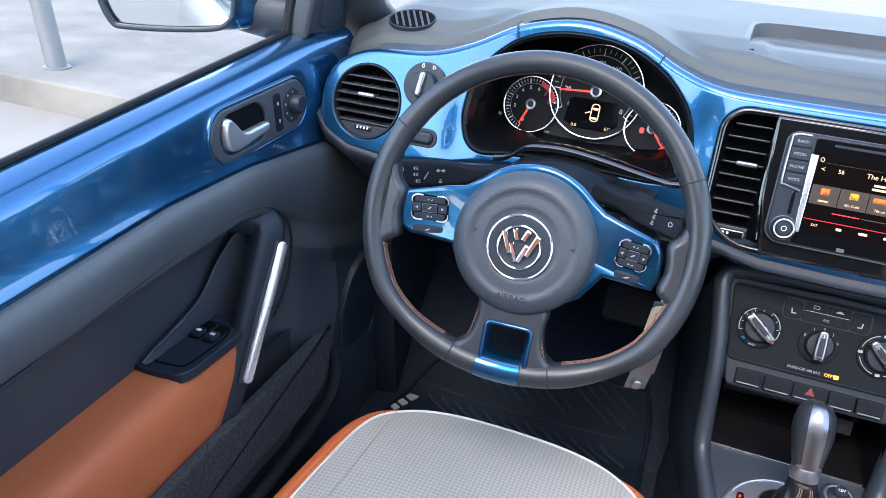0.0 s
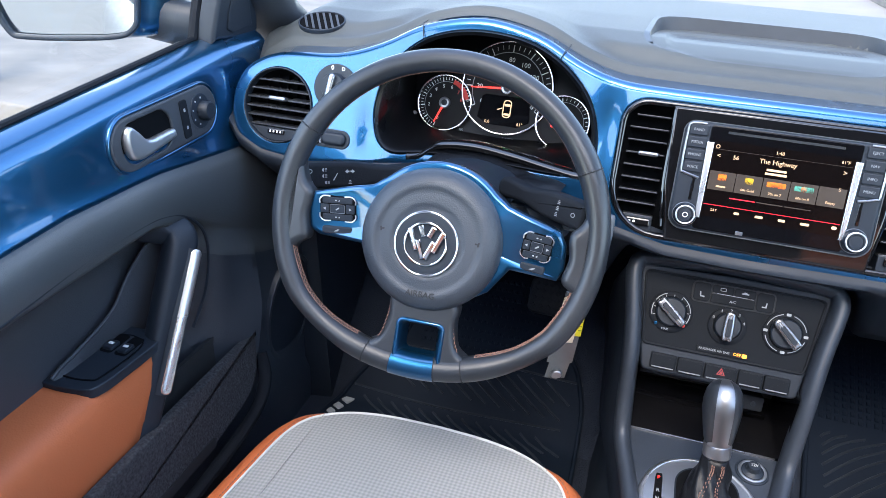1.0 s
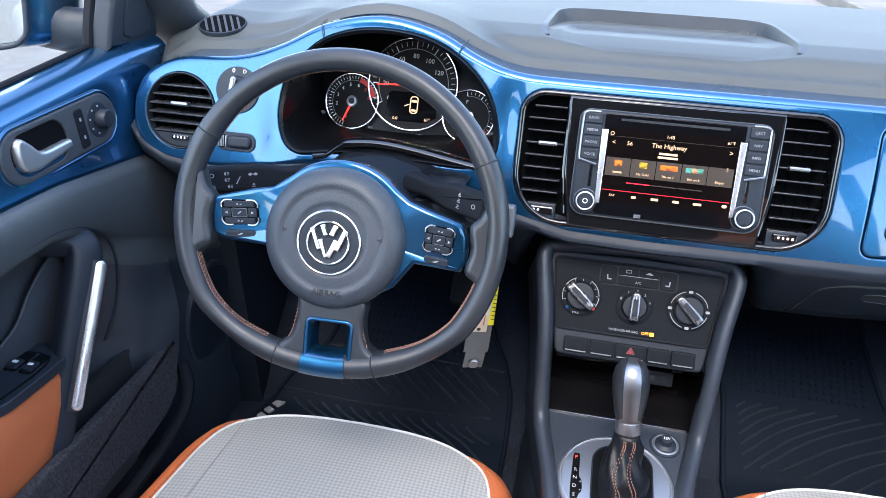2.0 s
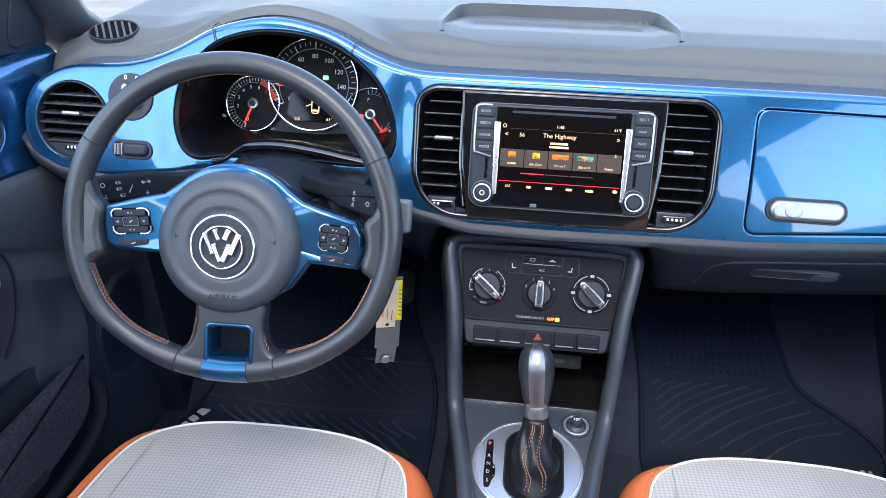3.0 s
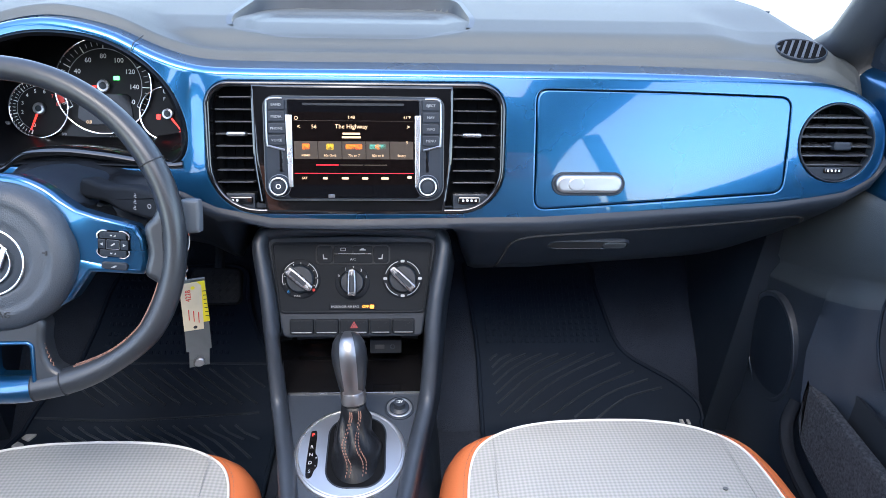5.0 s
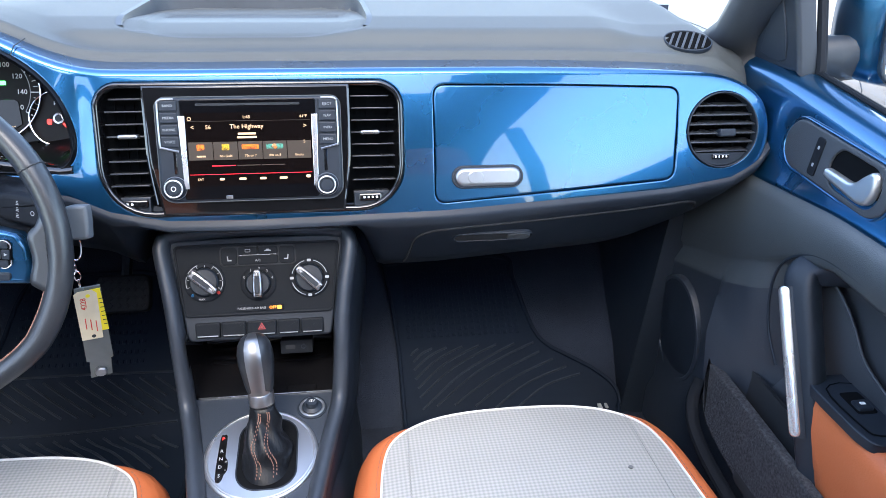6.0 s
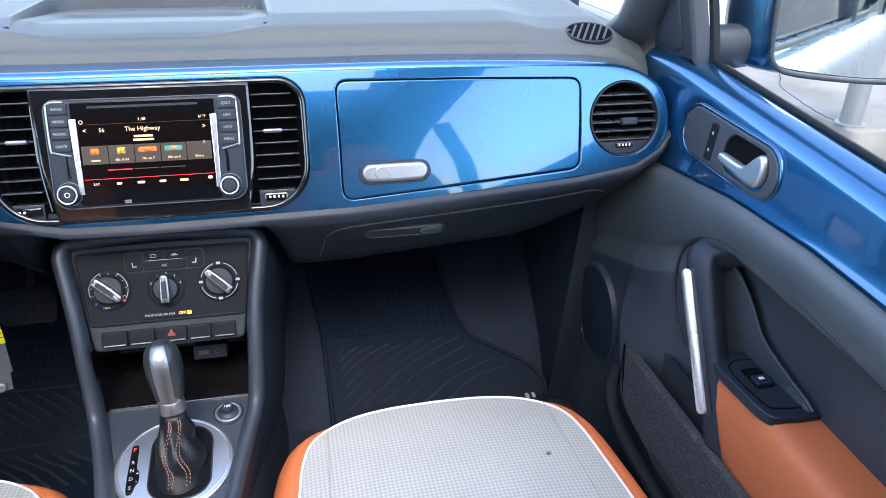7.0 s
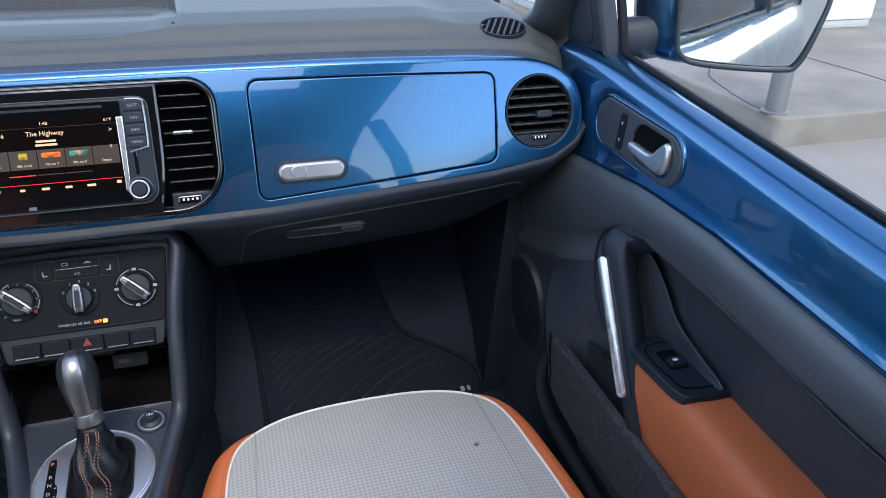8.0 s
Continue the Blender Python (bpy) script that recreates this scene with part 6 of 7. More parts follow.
tube(bm, [Vector((-0.196, 0.842, 0.775)) + 0.014 * Vector((math.cos(2 * math.pi * k / 28) * 0.5, math.cos(2 * math.pi * k / 28) * 0.3, math.sin(2 * math.pi * k / 28) * 1.6)) for k in range(28)], 0.0011, 8, True)
part("key_ring", bm, CHROME, keyt)
for k in range(3):
    bm = bmesh.new()
    c = Vector((-0.199, 0.841, 0.742 - 0.0105 * k))
    ax = Vector((0.8, 0.6, 0)) if k % 2 else Vector((0.2, -0.9, 0.2))
    tube(bm, [c + 0.006 * (ax.normalized() * 0.6 * math.cos(2 * math.pi * j / 18) + Vector((0, 0, 1)) * math.sin(2 * math.pi * j / 18)) for j in range(18)], 0.0009, 6, True)
    part("chain_link", bm, CHROME, keyt)
tdir = Vector((-0.009, 0.012, -0.08)).normalized()
TG = basis((-0.194, 0.8405, 0.711), Vector((1, 0.18, 0.06)).normalized(), -tdir, Vector((1, 0.18, 0.06)).normalized().cross(-tdir).normalized())
BEIGE = node_mat("beige_card", (0.62, 0.52, 0.36), 0.8, vary=0.06, vary_size=60)
YELLOW = node_mat("yellow_sticker", (0.75, 0.6, 0.02), 0.6, vary=0.05)
TAPE = node_mat("clear_plastic", (0.1, 0.108, 0.11), 0.22, vary=0.15, vary_size=30)
bm = bmesh.new()
slab(bm, [(-0.014, -0.004), (-0.009, 0.0), (0.007, 0.0), (0.0125, -0.006), (0.0125, -0.079), (-0.0125, -0.079)], TG, 0.0, 0.0008)
tag = part("paper_tag", bm, BEIGE, keyt, "beige paper tag with red number")
lettering("number", "4228", 0.0095, TG @ at(-0.004, -0.02, 0.001) @ pose(0, 0, 0, 0, 0, 90), RED, tag)
for k in range(3):
    bm = bmesh.new()
    slab(bm, rrect(-0.005 + 0.006 * k, -0.052 - 0.003 * k, 0.0012, 0.018, 0.0003, 2), TG, 0.0007, 0.001)
    part("text_bar", bm, RED, tag)
for v, mt in ((-0.008, YELLOW), (-0.074, DARK)):
    bm = bmesh.new()
    lathe(bm, [(0.0026, 0.0007), (0.0026, 0.0011), (0.0003, 0.0012)], TG @ at(0.002, v), 14)
    part("hole", bm, mt, tag)
bm = bmesh.new()
slab(bm, [(-0.005, -0.001), (0.0165, 0.0), (0.0205, -0.068), (0.0, -0.068)], TG, -0.0012, -0.0004)
part("sticker", bm, YELLOW, keyt, "yellow sticker")
for k in range(7):
    bm = bmesh.new()
    slab(bm, rrect(0.0158 + 0.0003 * k, -0.016 - 0.007 * k, 0.0045, 0.0009, 0.0002, 2), TG, -0.0005, 0.0)
    part("sticker_bar", bm, DARK, keyt)
bm = bmesh.new()
slab(bm, [(-0.013, 0.003), (0.017, 0.003), (0.021, -0.118), (0.018, -0.119), (0.017, -0.148), (-0.01, -0.149), (-0.009, -0.12), (-0.0125, -0.119)], TG, -0.0045, -0.002, 0.0004, 1)
part("plastic_sleeve", bm, TAPE, keyt, "greyish plastic key sleeve")
bm = bmesh.new()
lathe(bm, [(0.0075, -0.002), (0.0075, 0.002), (0.006, 0.0035), (0.0003, 0.0036)], TG @ at(0.004, -0.138), 24)
part("stud", bm, SILVER, keyt, "silver stud")


# ---- doors ----
def pane_mat():
    """Clear thin glass: sees through, and mirrors more at a grazing look."""
    m = bpy.data.materials.new("side_window_glass")
    m.use_nodes = True
    nt = m.node_tree
    nt.nodes.remove(nt.nodes["Principled BSDF"])
    clear = nt.nodes.new("ShaderNodeBsdfTransparent")
    clear.inputs["Color"].default_value = (0.97, 0.985, 0.98, 1)
    shine = nt.nodes.new("ShaderNodeBsdfGlossy")
    shine.inputs["Roughness"].default_value = 0.02
    facing = nt.nodes.new("ShaderNodeLayerWeight")
    facing.inputs["Blend"].default_value = 0.5
    steep = nt.nodes.new("ShaderNodeMath")
    steep.operation = "POWER"
    steep.inputs[1].default_value = 5.0
    nt.links.new(facing.outputs["Facing"], steep.inputs[0])
    fres = nt.nodes.new("ShaderNodeMapRange")
    fres.inputs["To Min"].default_value = 0.05
    fres.inputs["To Max"].default_value = 1.0
    nt.links.new(steep.outputs[0], fres.inputs[0])
    mix = nt.nodes.new("ShaderNodeMixShader")
    nt.links.new(fres.outputs[0], mix.inputs[0])
    nt.links.new(clear.outputs[0], mix.inputs[1])
    nt.links.new(shine.outputs[0], mix.inputs[2])
    nt.links.new(mix.outputs[0], nt.nodes["Material Output"].inputs["Surface"])
    return m


PANE = pane_mat()
# the body side in section: half width and height, for a belt at 0.9
FLANK = ((0.79, 0.888), (0.822, 0.88), (0.848, 0.862), (0.866, 0.828), (0.878, 0.77), (0.884, 0.6), (0.872, 0.4), (0.84, 0.28), (0.74, 0.26))


def car_door(s, windows, mirror_knob):
    d = thing("door_1" if s < 0 else "door_2", (s * 0.76, 0.5, 0.3), "blue car door with black trim, brown armrest and chrome-lined grip", "car door", "front doors of the car", "structure")

    def X(x, y, z):
        return (s * x, y, z)

    def door_frame(x, y, z, tilt=0.0):
        # u forward, v up, w into the cabin
        v = Vector((s * tilt, 0, 1)).normalized()
        u = Vector((0, 1, 0))
        w = Vector((-s, 0, tilt)).normalized()
        return basis((s * x, y, z), u, v, w)

    def door_plane(x, z, tilt):
        # drawn in forward and upward metres, leaning about the height z
        return door_frame(x, 0, z, tilt) @ at(0, -z)

    def belt(y):
        return lerp(y, [-0.4, 0.43, 0.934, 1.0], [0.83, 0.894, 0.944, 0.948])

    def low_line(y):
        return lerp(y, [-0.4, 0.36, 0.6, 0.75, 0.92, 1.05], [0.79, 0.803, 0.82, 0.818, 0.80, 0.79])

    ysd = [1.05, 1.02, 0.99, 0.96, 0.93, 0.9, 0.87, 0.84] + [0.8 - 0.04 * k for k in range(20)] + [-0.1, -0.25, -0.4]
    rows = []
    for y in ysd:
        zb, zl = belt(y), low_line(y)
        f = smooth_step(0.88, 1.02, y) * 0.006
        mid = zl + (zb - zl) * 0.55
        rows.append([X(0.79, y, zb - 0.012), X(0.772, y, zb - 0.001), X(0.764 - f * 0.3, y, zb - 0.001), X(0.756 - f * 0.5, y, zb - 0.003), X(0.748 - f * 0.6, y, zb - 0.006), X(0.7405 - f * 0.7, y, zb - 0.0105), X(0.7352 - f * 0.8, y, zb - 0.017), X(0.7322 - f * 0.8, y, zb - 0.025), X(0.7305 - f * 0.8, y, zb - 0.035), X(0.728 - f * 0.7, y, mid - 0.005), X(0.7245 - f * 0.5, y, zl + 0.025), X(0.7205 - f * 0.3, y, zl + 0.01), X(0.717, y, zl + 0.003), X(0.7155, y, zl), X(0.719, y, zl - 0.006)])
    bm = bmesh.new()
    sheet(bm, rows)
    part("painted_panel", bm, BLUE, d, "glossy metallic blue upper door panel", sharp=60)
    # rubber seal along the window line
    bm = bmesh.new()
    tube(bm, [X(0.774, y, belt(y) + 0.001) for y in ysd if y < 0.97], 0.004, 8, False, 1.0, (0, 0, 1))
    part("window_seal", bm, RUBBER, d, "black rubber window seal")
    # trim below: shoulder, recessed insert, lower part
    ysl = [1.12, 1.09, 1.05, 1.02, 0.99, 0.96, 0.95, 0.943, 0.94, 0.937, 0.934, 0.925, 0.91, 0.895, 0.88, 0.865, 0.85, 0.835, 0.82] + ysd[8:]

    def fin(y, z):
        # the facet that swells out towards the speaker and ends in a sharp edge
        edge = 0.924
        low = min(1.0, max(0.0, (0.65 - z) / 0.1))
        return 0.027 * low * min(1.0, max(0.0, (y - 0.872) / 0.052)) * smooth_step(edge + 0.007, edge, y) * smooth_step(0.43, 0.47, z)

    rows = []
    for y in ysl:
        zl = low_line(y)
        zc = lerp(y, [-0.4, 0.33, 0.54, 0.72, 0.8, 0.86, 0.95, 1.12], [0.72, 0.738, 0.748, 0.755, 0.735, 0.7, 0.66, 0.6])
        k = 1 - smooth_step(0.76, 0.88, y)
        xi = 0.7 + 0.062 * k
        def ys(z):
            # the surface lines lean forward with height about the facet's edge
            return y - 0.27 * max(0, 0.62 - z) * smooth_step(0.78, 0.9, y) * smooth_step(1.05, 0.97, y)

        rows.append([X(0.718, y, zl - 0.004), X(0.710, y, zl - 0.010), X(0.706, y, zl - 0.02), X(0.703, y, (zl + zc) / 2), X(0.705, y, zc + 0.006), X(0.709, y, zc), X(0.71 + 0.026 * k, y, zc - 0.007), X(xi - 0.006 * k, y, zc - 0.03), *[X(xi - fin(y, z), ys(z), z) for z in [zc - 0.03 - (zc - 0.03 - 0.54) * j / 8 for j in range(1, 9)]], *[X(0.7 + 0.04 * k - fin(y, z), ys(z), z) for z in (0.52, 0.5, 0.48, 0.46, 0.44)], X(0.7 + 0.03 * k, y, 0.4), X(0.7, y, 0.33), X(0.69, y, 0.3), X(0.69, y, 0.23)])
    bm = bmesh.new()
    n_in = next(i for i, y in enumerate(ysl) if y <= 0.8)
    sheet(bm, [r[:9] for r in rows[:n_in + 1]])
    sheet(bm, [r[:7] for r in rows[n_in:]])
    bmesh.ops.remove_doubles(bm, verts=bm.verts, dist=1e-6)
    part("door_skin", bm, DOORSKIN, d, "dark grained door trim", sharp=50)
    bm = bmesh.new()
    sheet(bm, [r[8:] for r in rows[:n_in + 1]])
    part("speaker_panel", bm, CONSOLE, d, "dark satin panel round the speaker", sharp=50)
    bm = bmesh.new()
    sheet(bm, [r[6:] for r in rows[n_in:]])
    part("door_insert", bm, INSERT, d, "recessed dark door insert", sharp=50)
    # fine crease round the insert
    bm = bmesh.new()
    crease = [X(0.7065, y, z) for y, z in smooth_loop([(0.773, 0.58), (0.806, 0.615), (0.821, 0.65), (0.825, 0.688), (0.812, 0.722), (0.778, 0.75), (0.742, 0.763), (0.7, 0.767), (0.612, 0.766), (0.515, 0.755), (0.4, 0.742), (0.33, 0.738), (0.0, 0.73), (-0.3, 0.725)], 5, False)]
    tube(bm, crease, 0.0022, 8)
    part("crease", bm, PLASTIC, d)
    # armrest
    rows = []
    for y in [0.695, 0.69, 0.67, 0.64, 0.6, 0.55, 0.5, 0.4, 0.3, 0.15, 0.0, -0.3]:
        zt = lerp(y, [-0.3, 0.4, 0.69], [0.585, 0.603, 0.614])
        q = 0.004 if y > 0.692 else 0
        rows.append([X(0.77, y, zt - q), X(0.74, y, zt - q), X(0.718, y, zt - q), X(0.706, y, zt - 0.003 - q), X(0.698, y, zt - 0.011), X(0.6945 + q, y, zt - 0.022), X(0.692 + q, y - 0.012, zt - 0.05), X(0.693 + q, y - 0.055, 0.52), X(0.697 + q, y - 0.075, 0.47), X(0.705 + q, y - 0.09, 0.43)])
    bm = bmesh.new()
    sheet(bm, rows)
    part("armrest", bm, BROWN, d, "cognac brown leatherette armrest", sharp=70)
    # switch plate on the armrest
    UP = basis((0, 0, 0.614), Vector((1, 0, 0)), Vector((0, 1, 0)), Vector((0, 0, 1)))
    sp_out = [(s * x, y) for x, y in smooth_loop([(0.693, 0.69), (0.6935, 0.62), (0.697, 0.585), (0.71, 0.57), (0.755, 0.566), (0.768, 0.58), (0.768, 0.69), (0.74, 0.70), (0.71, 0.70)], 4)]
    bm = bmesh.new()
    slab(bm, sp_out, UP, -0.01, 0.003, 0.002, 3)
    swp = part("switch_plate", bm, PLASTIC, d, "black window switch plate")
    bm = bmesh.new()
    slab(bm, [(s * x, y) for x, y in smooth_loop([(0.706, 0.672), (0.706, 0.6), (0.716, 0.586), (0.748, 0.583), (0.756, 0.594), (0.752, 0.672)], 4)], UP, 0.0, 0.004, 0.0008, 1)
    part("switch_inset", bm, PLASTIC, swp)
    edge_i = [(s * x, y) for x, y in smooth_loop([(0.706, 0.672), (0.706, 0.6), (0.716, 0.586), (0.748, 0.583), (0.756, 0.594), (0.752, 0.672)], 4)]
    bm = bmesh.new()
    tube(bm, [UP @ Vector((x, y, 0.0036)) for x, y in edge_i], 0.0011, 6, True)
    part("inset_joint", bm, VOID, swp)
    xs = (0.716, 0.737) if windows == 2 else (0.728,)
    for x in xs:
        yc = 0.662 if windows == 2 else 0.645
        # flat plate on the inset, coloured near-black for the shade of a well
        bm = bmesh.new()
        slab(bm, rrect(s * x, yc - 0.003, 0.017 if windows == 2 else 0.026, 0.04, 0.004, 3), UP, 0.002, 0.0046)
        part("switch_well_shade", bm, VOID, swp)
        bm = bmesh.new()
        slab(bm, rrect(s * x, yc - 0.01, 0.0145 if windows == 2 else 0.02, 0.018, 0.003, 3), UP, 0.002, 0.0085, 0.002, 2)
        part("window_switch", bm, PLASTIC, swp)
        bm = bmesh.new()
        slab(bm, rrect(s * x, yc - 0.009, 0.007, 0.0045, 0.001, 2), UP, 0.0075, 0.009)
        part("switch_mark", bm, WHITE, swp)
    # raised edge that sweeps from the plate up to the grip
    bm = bmesh.new()
    tube(bm, [X(x, y, z) for x, y, z in smooth_loop([(0.752, 0.57, 0.62), (0.75, 0.585, 0.628), (0.75, 0.607, 0.632), (0.75, 0.652, 0.643), (0.75, 0.682, 0.656), (0.748, 0.71, 0.686), (0.744, 0.745, 0.713), (0.735, 0.785, 0.735)], 5, False)], 0.0024, 8)
    edge_pts = smooth_loop([(0.752, 0.57, 0.62), (0.75, 0.585, 0.628), (0.75, 0.607, 0.632), (0.75, 0.652, 0.643), (0.75, 0.682, 0.656), (0.748, 0.71, 0.686), (0.744, 0.745, 0.713), (0.735, 0.785, 0.735)], 5, False)
    sheet(bm, [[X(x, y, z) for x, y, z in edge_pts], [X(x - 0.006, y + 0.006, max(0.612, z - 0.03)) for x, y, z in edge_pts], [X(x - 0.004, y + 0.01, 0.61) for x, y, z in edge_pts]])
    part("sweep_edge", bm, INSERT, d, sharp=60)
    # grip
    bm = bmesh.new()
    gp_ = smooth_loop([(0.703, 0.638, 0.49), (0.702, 0.659, 0.53), (0.7015, 0.695, 0.598), (0.7015, 0.732, 0.665), (0.7015, 0.754, 0.706), (0.704, 0.764, 0.724), (0.714, 0.766, 0.733), (0.735, 0.756, 0.738), (0.76, 0.744, 0.74), (0.775, 0.737, 0.739)], 4, False)
    tube(bm, [X(*p) for p in gp_], [0.0145 + 0.0025 * smooth_step(0, 0.35, k / (len(gp_) - 1)) for k in range(len(gp_))], 20, False, 1.2, (-s * 0.35, 1, 0), 0.55)
    part("grip", bm, PLASTIC, d, "black leather-look grip", sharp=80)
    bm = bmesh.new()
    ch = smooth_loop([(0.679, 0.666, 0.548), (0.678, 0.698, 0.605), (0.678, 0.731, 0.66), (0.6785, 0.763, 0.714)], 40, False)
    run = [0.0]
    for p, q in zip(ch, ch[1:]):
        run.append(run[-1] + (Vector(q) - Vector(p)).length)
    # rounded ends
    ends = [max(0.0, 1 - min(a, run[-1] - a) / 0.0074) for a in run]
    tube(bm, [X(*p) for p in ch], [0.0004 + 0.0068 * math.sqrt(1 - e * e) for e in ends], 14, False, 0.4, (s * 0.75, 0.66, 0))
    part("chrome_strip", bm, BRIGHT, d, "bright chrome strip")
    bm = bmesh.new()
    tube(bm, [X(p[0] + 0.003, p[1] - 0.001, p[2]) for p in ch[::8]], 0.0098, 12, False, 0.25, (s * 0.75, 0.66, 0))
    part("strip_bed", bm, PLASTIC, d)
    # door opener
    m = door_frame(0.7278, 0.794, 0.864, 0.08) @ pose(0, 0, 0, 0, 0, 2.3)
    bm = bmesh.new()
    band(bm, rrect(0, 0, 0.221, 0.075, 0.0374, 12), rrect(0, 0, 0.211, 0.065, 0.0324, 12), m, -0.01, 0.0042, 0.003, 3)
    part("opener_rim", bm, BLUE, d, "raised blue rim round the opener")
    stadium = rrect(0, 0, 0.212, 0.066, 0.0329, 12)
    bm = bmesh.new()
    plate(bm, stadium, [rrect(-0.041, 0.0, 0.094, 0.05, 0.0225, 8)], m @ at(0, 0, 0.0045), 0.003, 0.002, m.col[2].xyz * -0.03, m.col[2].xyz * -0.03)
    op = part("opener_plate", bm, INSERT, d, "dark oval door opener plate", sharp=50)
    # flat plate over the paint; near-black gives the shade of a deep cup
    bm = bmesh.new()
    slab(bm, rrect(-0.041, 0.0, 0.0945, 0.0505, 0.022, 8), m, -0.012, 0.0012)
    part("recess_shade", bm, VOID, op)
    bm = bmesh.new()
    slab(bm, smooth_loop([(-0.084, 0.0), (-0.081, 0.018), (-0.072, 0.022), (-0.06, 0.012), (-0.046, -0.002), (-0.02, -0.0035), (0.003, -0.004), (0.0065, -0.0095), (0.003, -0.0155), (-0.03, -0.0192), (-0.062, -0.0215), (-0.078, -0.016)], 4), m, -0.002, 0.0105, 0.005, 4)
    part("lever", bm, SATIN, op, "satin silver lever")
    bm = bmesh.new()
    slab(bm, rrect(0.033, -0.001, 0.0155, 0.05, 0.004, 4), m, 0.0, 0.0062, 0.001, 2)
    lk = part("lock_rocker", bm, RUBBER, op)
    for v in (-0.012, 0.011):
        bm = bmesh.new()
        slab(bm, rrect(0.033, v, 0.0035, 0.0045, 0.001, 2), m, 0.005, 0.0066)
        part("lock_mark", bm, GREYTXT, lk)
    if mirror_knob:
        bm = bmesh.new()
        slab(bm, oval(0.068, 0.0, 0.0215, 0.0235, 32), m, 0.0, 0.0057, 0.001, 2)
        part("knob_plate", bm, PLASTIC, op)
        bm = bmesh.new()
        lathe(bm, [(0.0125, 0.005), (0.0125, 0.015), (0.0105, 0.0185), (0.0003, 0.019)], m @ at(0.072, 0.0), 28)
        kn = part("mirror_knob", bm, PLASTIC, op)
        for q in range(5):
            a = math.radians(80 + 42 * q)
            bm = bmesh.new()
            slab(bm, rrect(0.068 + 0.0175 * math.cos(a), 0.0175 * math.sin(a), 0.0025, 0.0025, 0.0008, 2), m, 0.005, 0.0062)
            part("knob_mark", bm, GREYTXT, op)
    # lower pocket with a carpet-lined wall
    m = door_plane(0.682, 0.48, 0.06)
    bm = bmesh.new()
    slab(bm, smooth_loop([(0.885, 0.506), (0.87, 0.507), (0.6, 0.505), (0.2, 0.495), (-0.3, 0.48), (-0.3, 0.36), (0.3, 0.375), (0.7, 0.395), (0.83, 0.41), (0.868, 0.43), (0.882, 0.46)], 3), m, -0.008, 0.006, 0.004, 2)
    part("pocket_wall", bm, FELT, d, "fuzzy carpet-lined pocket wall")
    bm = bmesh.new()
    slab(bm, smooth_loop([(0.93, 0.52), (0.9, 0.53), (0.5, 0.53), (-0.3, 0.5), (-0.3, 0.36), (0.8, 0.39), (0.9, 0.42)], 3), m, -0.034, -0.028)
    part("pocket_back", bm, DARK, d)
    bm = bmesh.new()
    tube(bm, [X(x, y, z) for x, y, z in smooth_loop([(0.67, -0.3, 0.34), (0.668, 0.3, 0.352), (0.664, 0.7, 0.368), (0.664, 0.84, 0.385), (0.672, 0.895, 0.415), (0.69, 0.915, 0.45)], 5, False)], 0.011, 10, False, 0.8, (0, 0, 1))
    part("pocket_ledge", bm, RUBBER, d)
    bm = bmesh.new()
    slab(bm, rrect(0.6, 0.405, 0.3, 0.018, 0.006, 4), m, 0.0, 0.0068)
    part("pocket_slot", bm, DARK, d)
    # speaker
    m = door_frame(0.6975, 1.035, 0.47, -0.06)
    bm = bmesh.new()
    band(bm, oval(0, 0, 0.082, 0.1, 56), oval(0, 0, 0.074, 0.092, 56), m, -0.02, 0.003, 0.002, 3)
    sp_ = part("speaker_ring", bm, CONSOLE, d)
    bm = bmesh.new()
    slab(bm, oval(0, 0, 0.075, 0.093, 56), m, -0.015, 0.001, dome=0.004)
    part("speaker_grille", bm, PLASTIC, sp_)
    # mirror triangle with tweeter
    m = door_plane(0.752, 0.94, -0.1)
    bm = bmesh.new()
    slab(bm, smooth_loop([(0.938, 0.945), (0.95, 0.943), (1.03, 0.938), (1.06, 0.943), (1.05, 0.99), (1.03, 1.06), (1.0, 1.12), (0.99, 1.11), (0.96, 1.02)], 2), m, -0.02, 0.006, 0.006, 3)
    tri = part("mirror_triangle", bm, PLASTIC, d, "dark triangular trim with tweeter grille")
    bm = bmesh.new()
    slab(bm, smooth_loop([(0.972, 0.956), (1.03, 0.952), (1.035, 0.965), (1.012, 1.03), (0.995, 1.03)], 3), m, 0.0, 0.0085, 0.002, 2)
    part("tweeter_grille", bm, PLASTIC, tri)
    bm = bmesh.new()
    tube(bm, [X(0.776, y, z) for y, z in ((0.934, 0.942), (0.945, 0.975), (0.975, 1.05), (1.0, 1.13))], 0.007, 8)
    part("window_channel", bm, RUBBER, d)
    # outer skin
    bm = bmesh.new()
    sheet(bm, [[X(x, y, z + (belt(y) - 0.9)) for x, z in FLANK] for y in (1.05, 0.8, 0.6, 0.4, 0.2, 0.0, -0.2, -0.4)])
    part("outer_skin", bm, BLUE, d, "blue painted outer door skin", sharp=60)
    bm = bmesh.new()
    tube(bm, [X(0.793, y, belt(y) - 0.012) for y in (0.93, 0.8, 0.6, 0.43, 0.2, 0.0, -0.2, -0.4)], 0.009, 10, False, 0.6, (1, 0, 0))
    part("belt_moulding", bm, PAD, d, "dull grey outer belt moulding")
    # raised window pane between belt, pillar and roof edge
    bm = bmesh.new()
    rows = []
    for y in (0.93, 0.89, 0.85, 0.77, 0.68, 0.57, 0.4, 0.2, 0.0, -0.2, -0.42):
        z0, z1 = belt(y), lerp(y, [-0.42, 0.57, 0.68, 0.85, 0.93], [1.31, 1.325, 1.31, 1.21, 1.12])
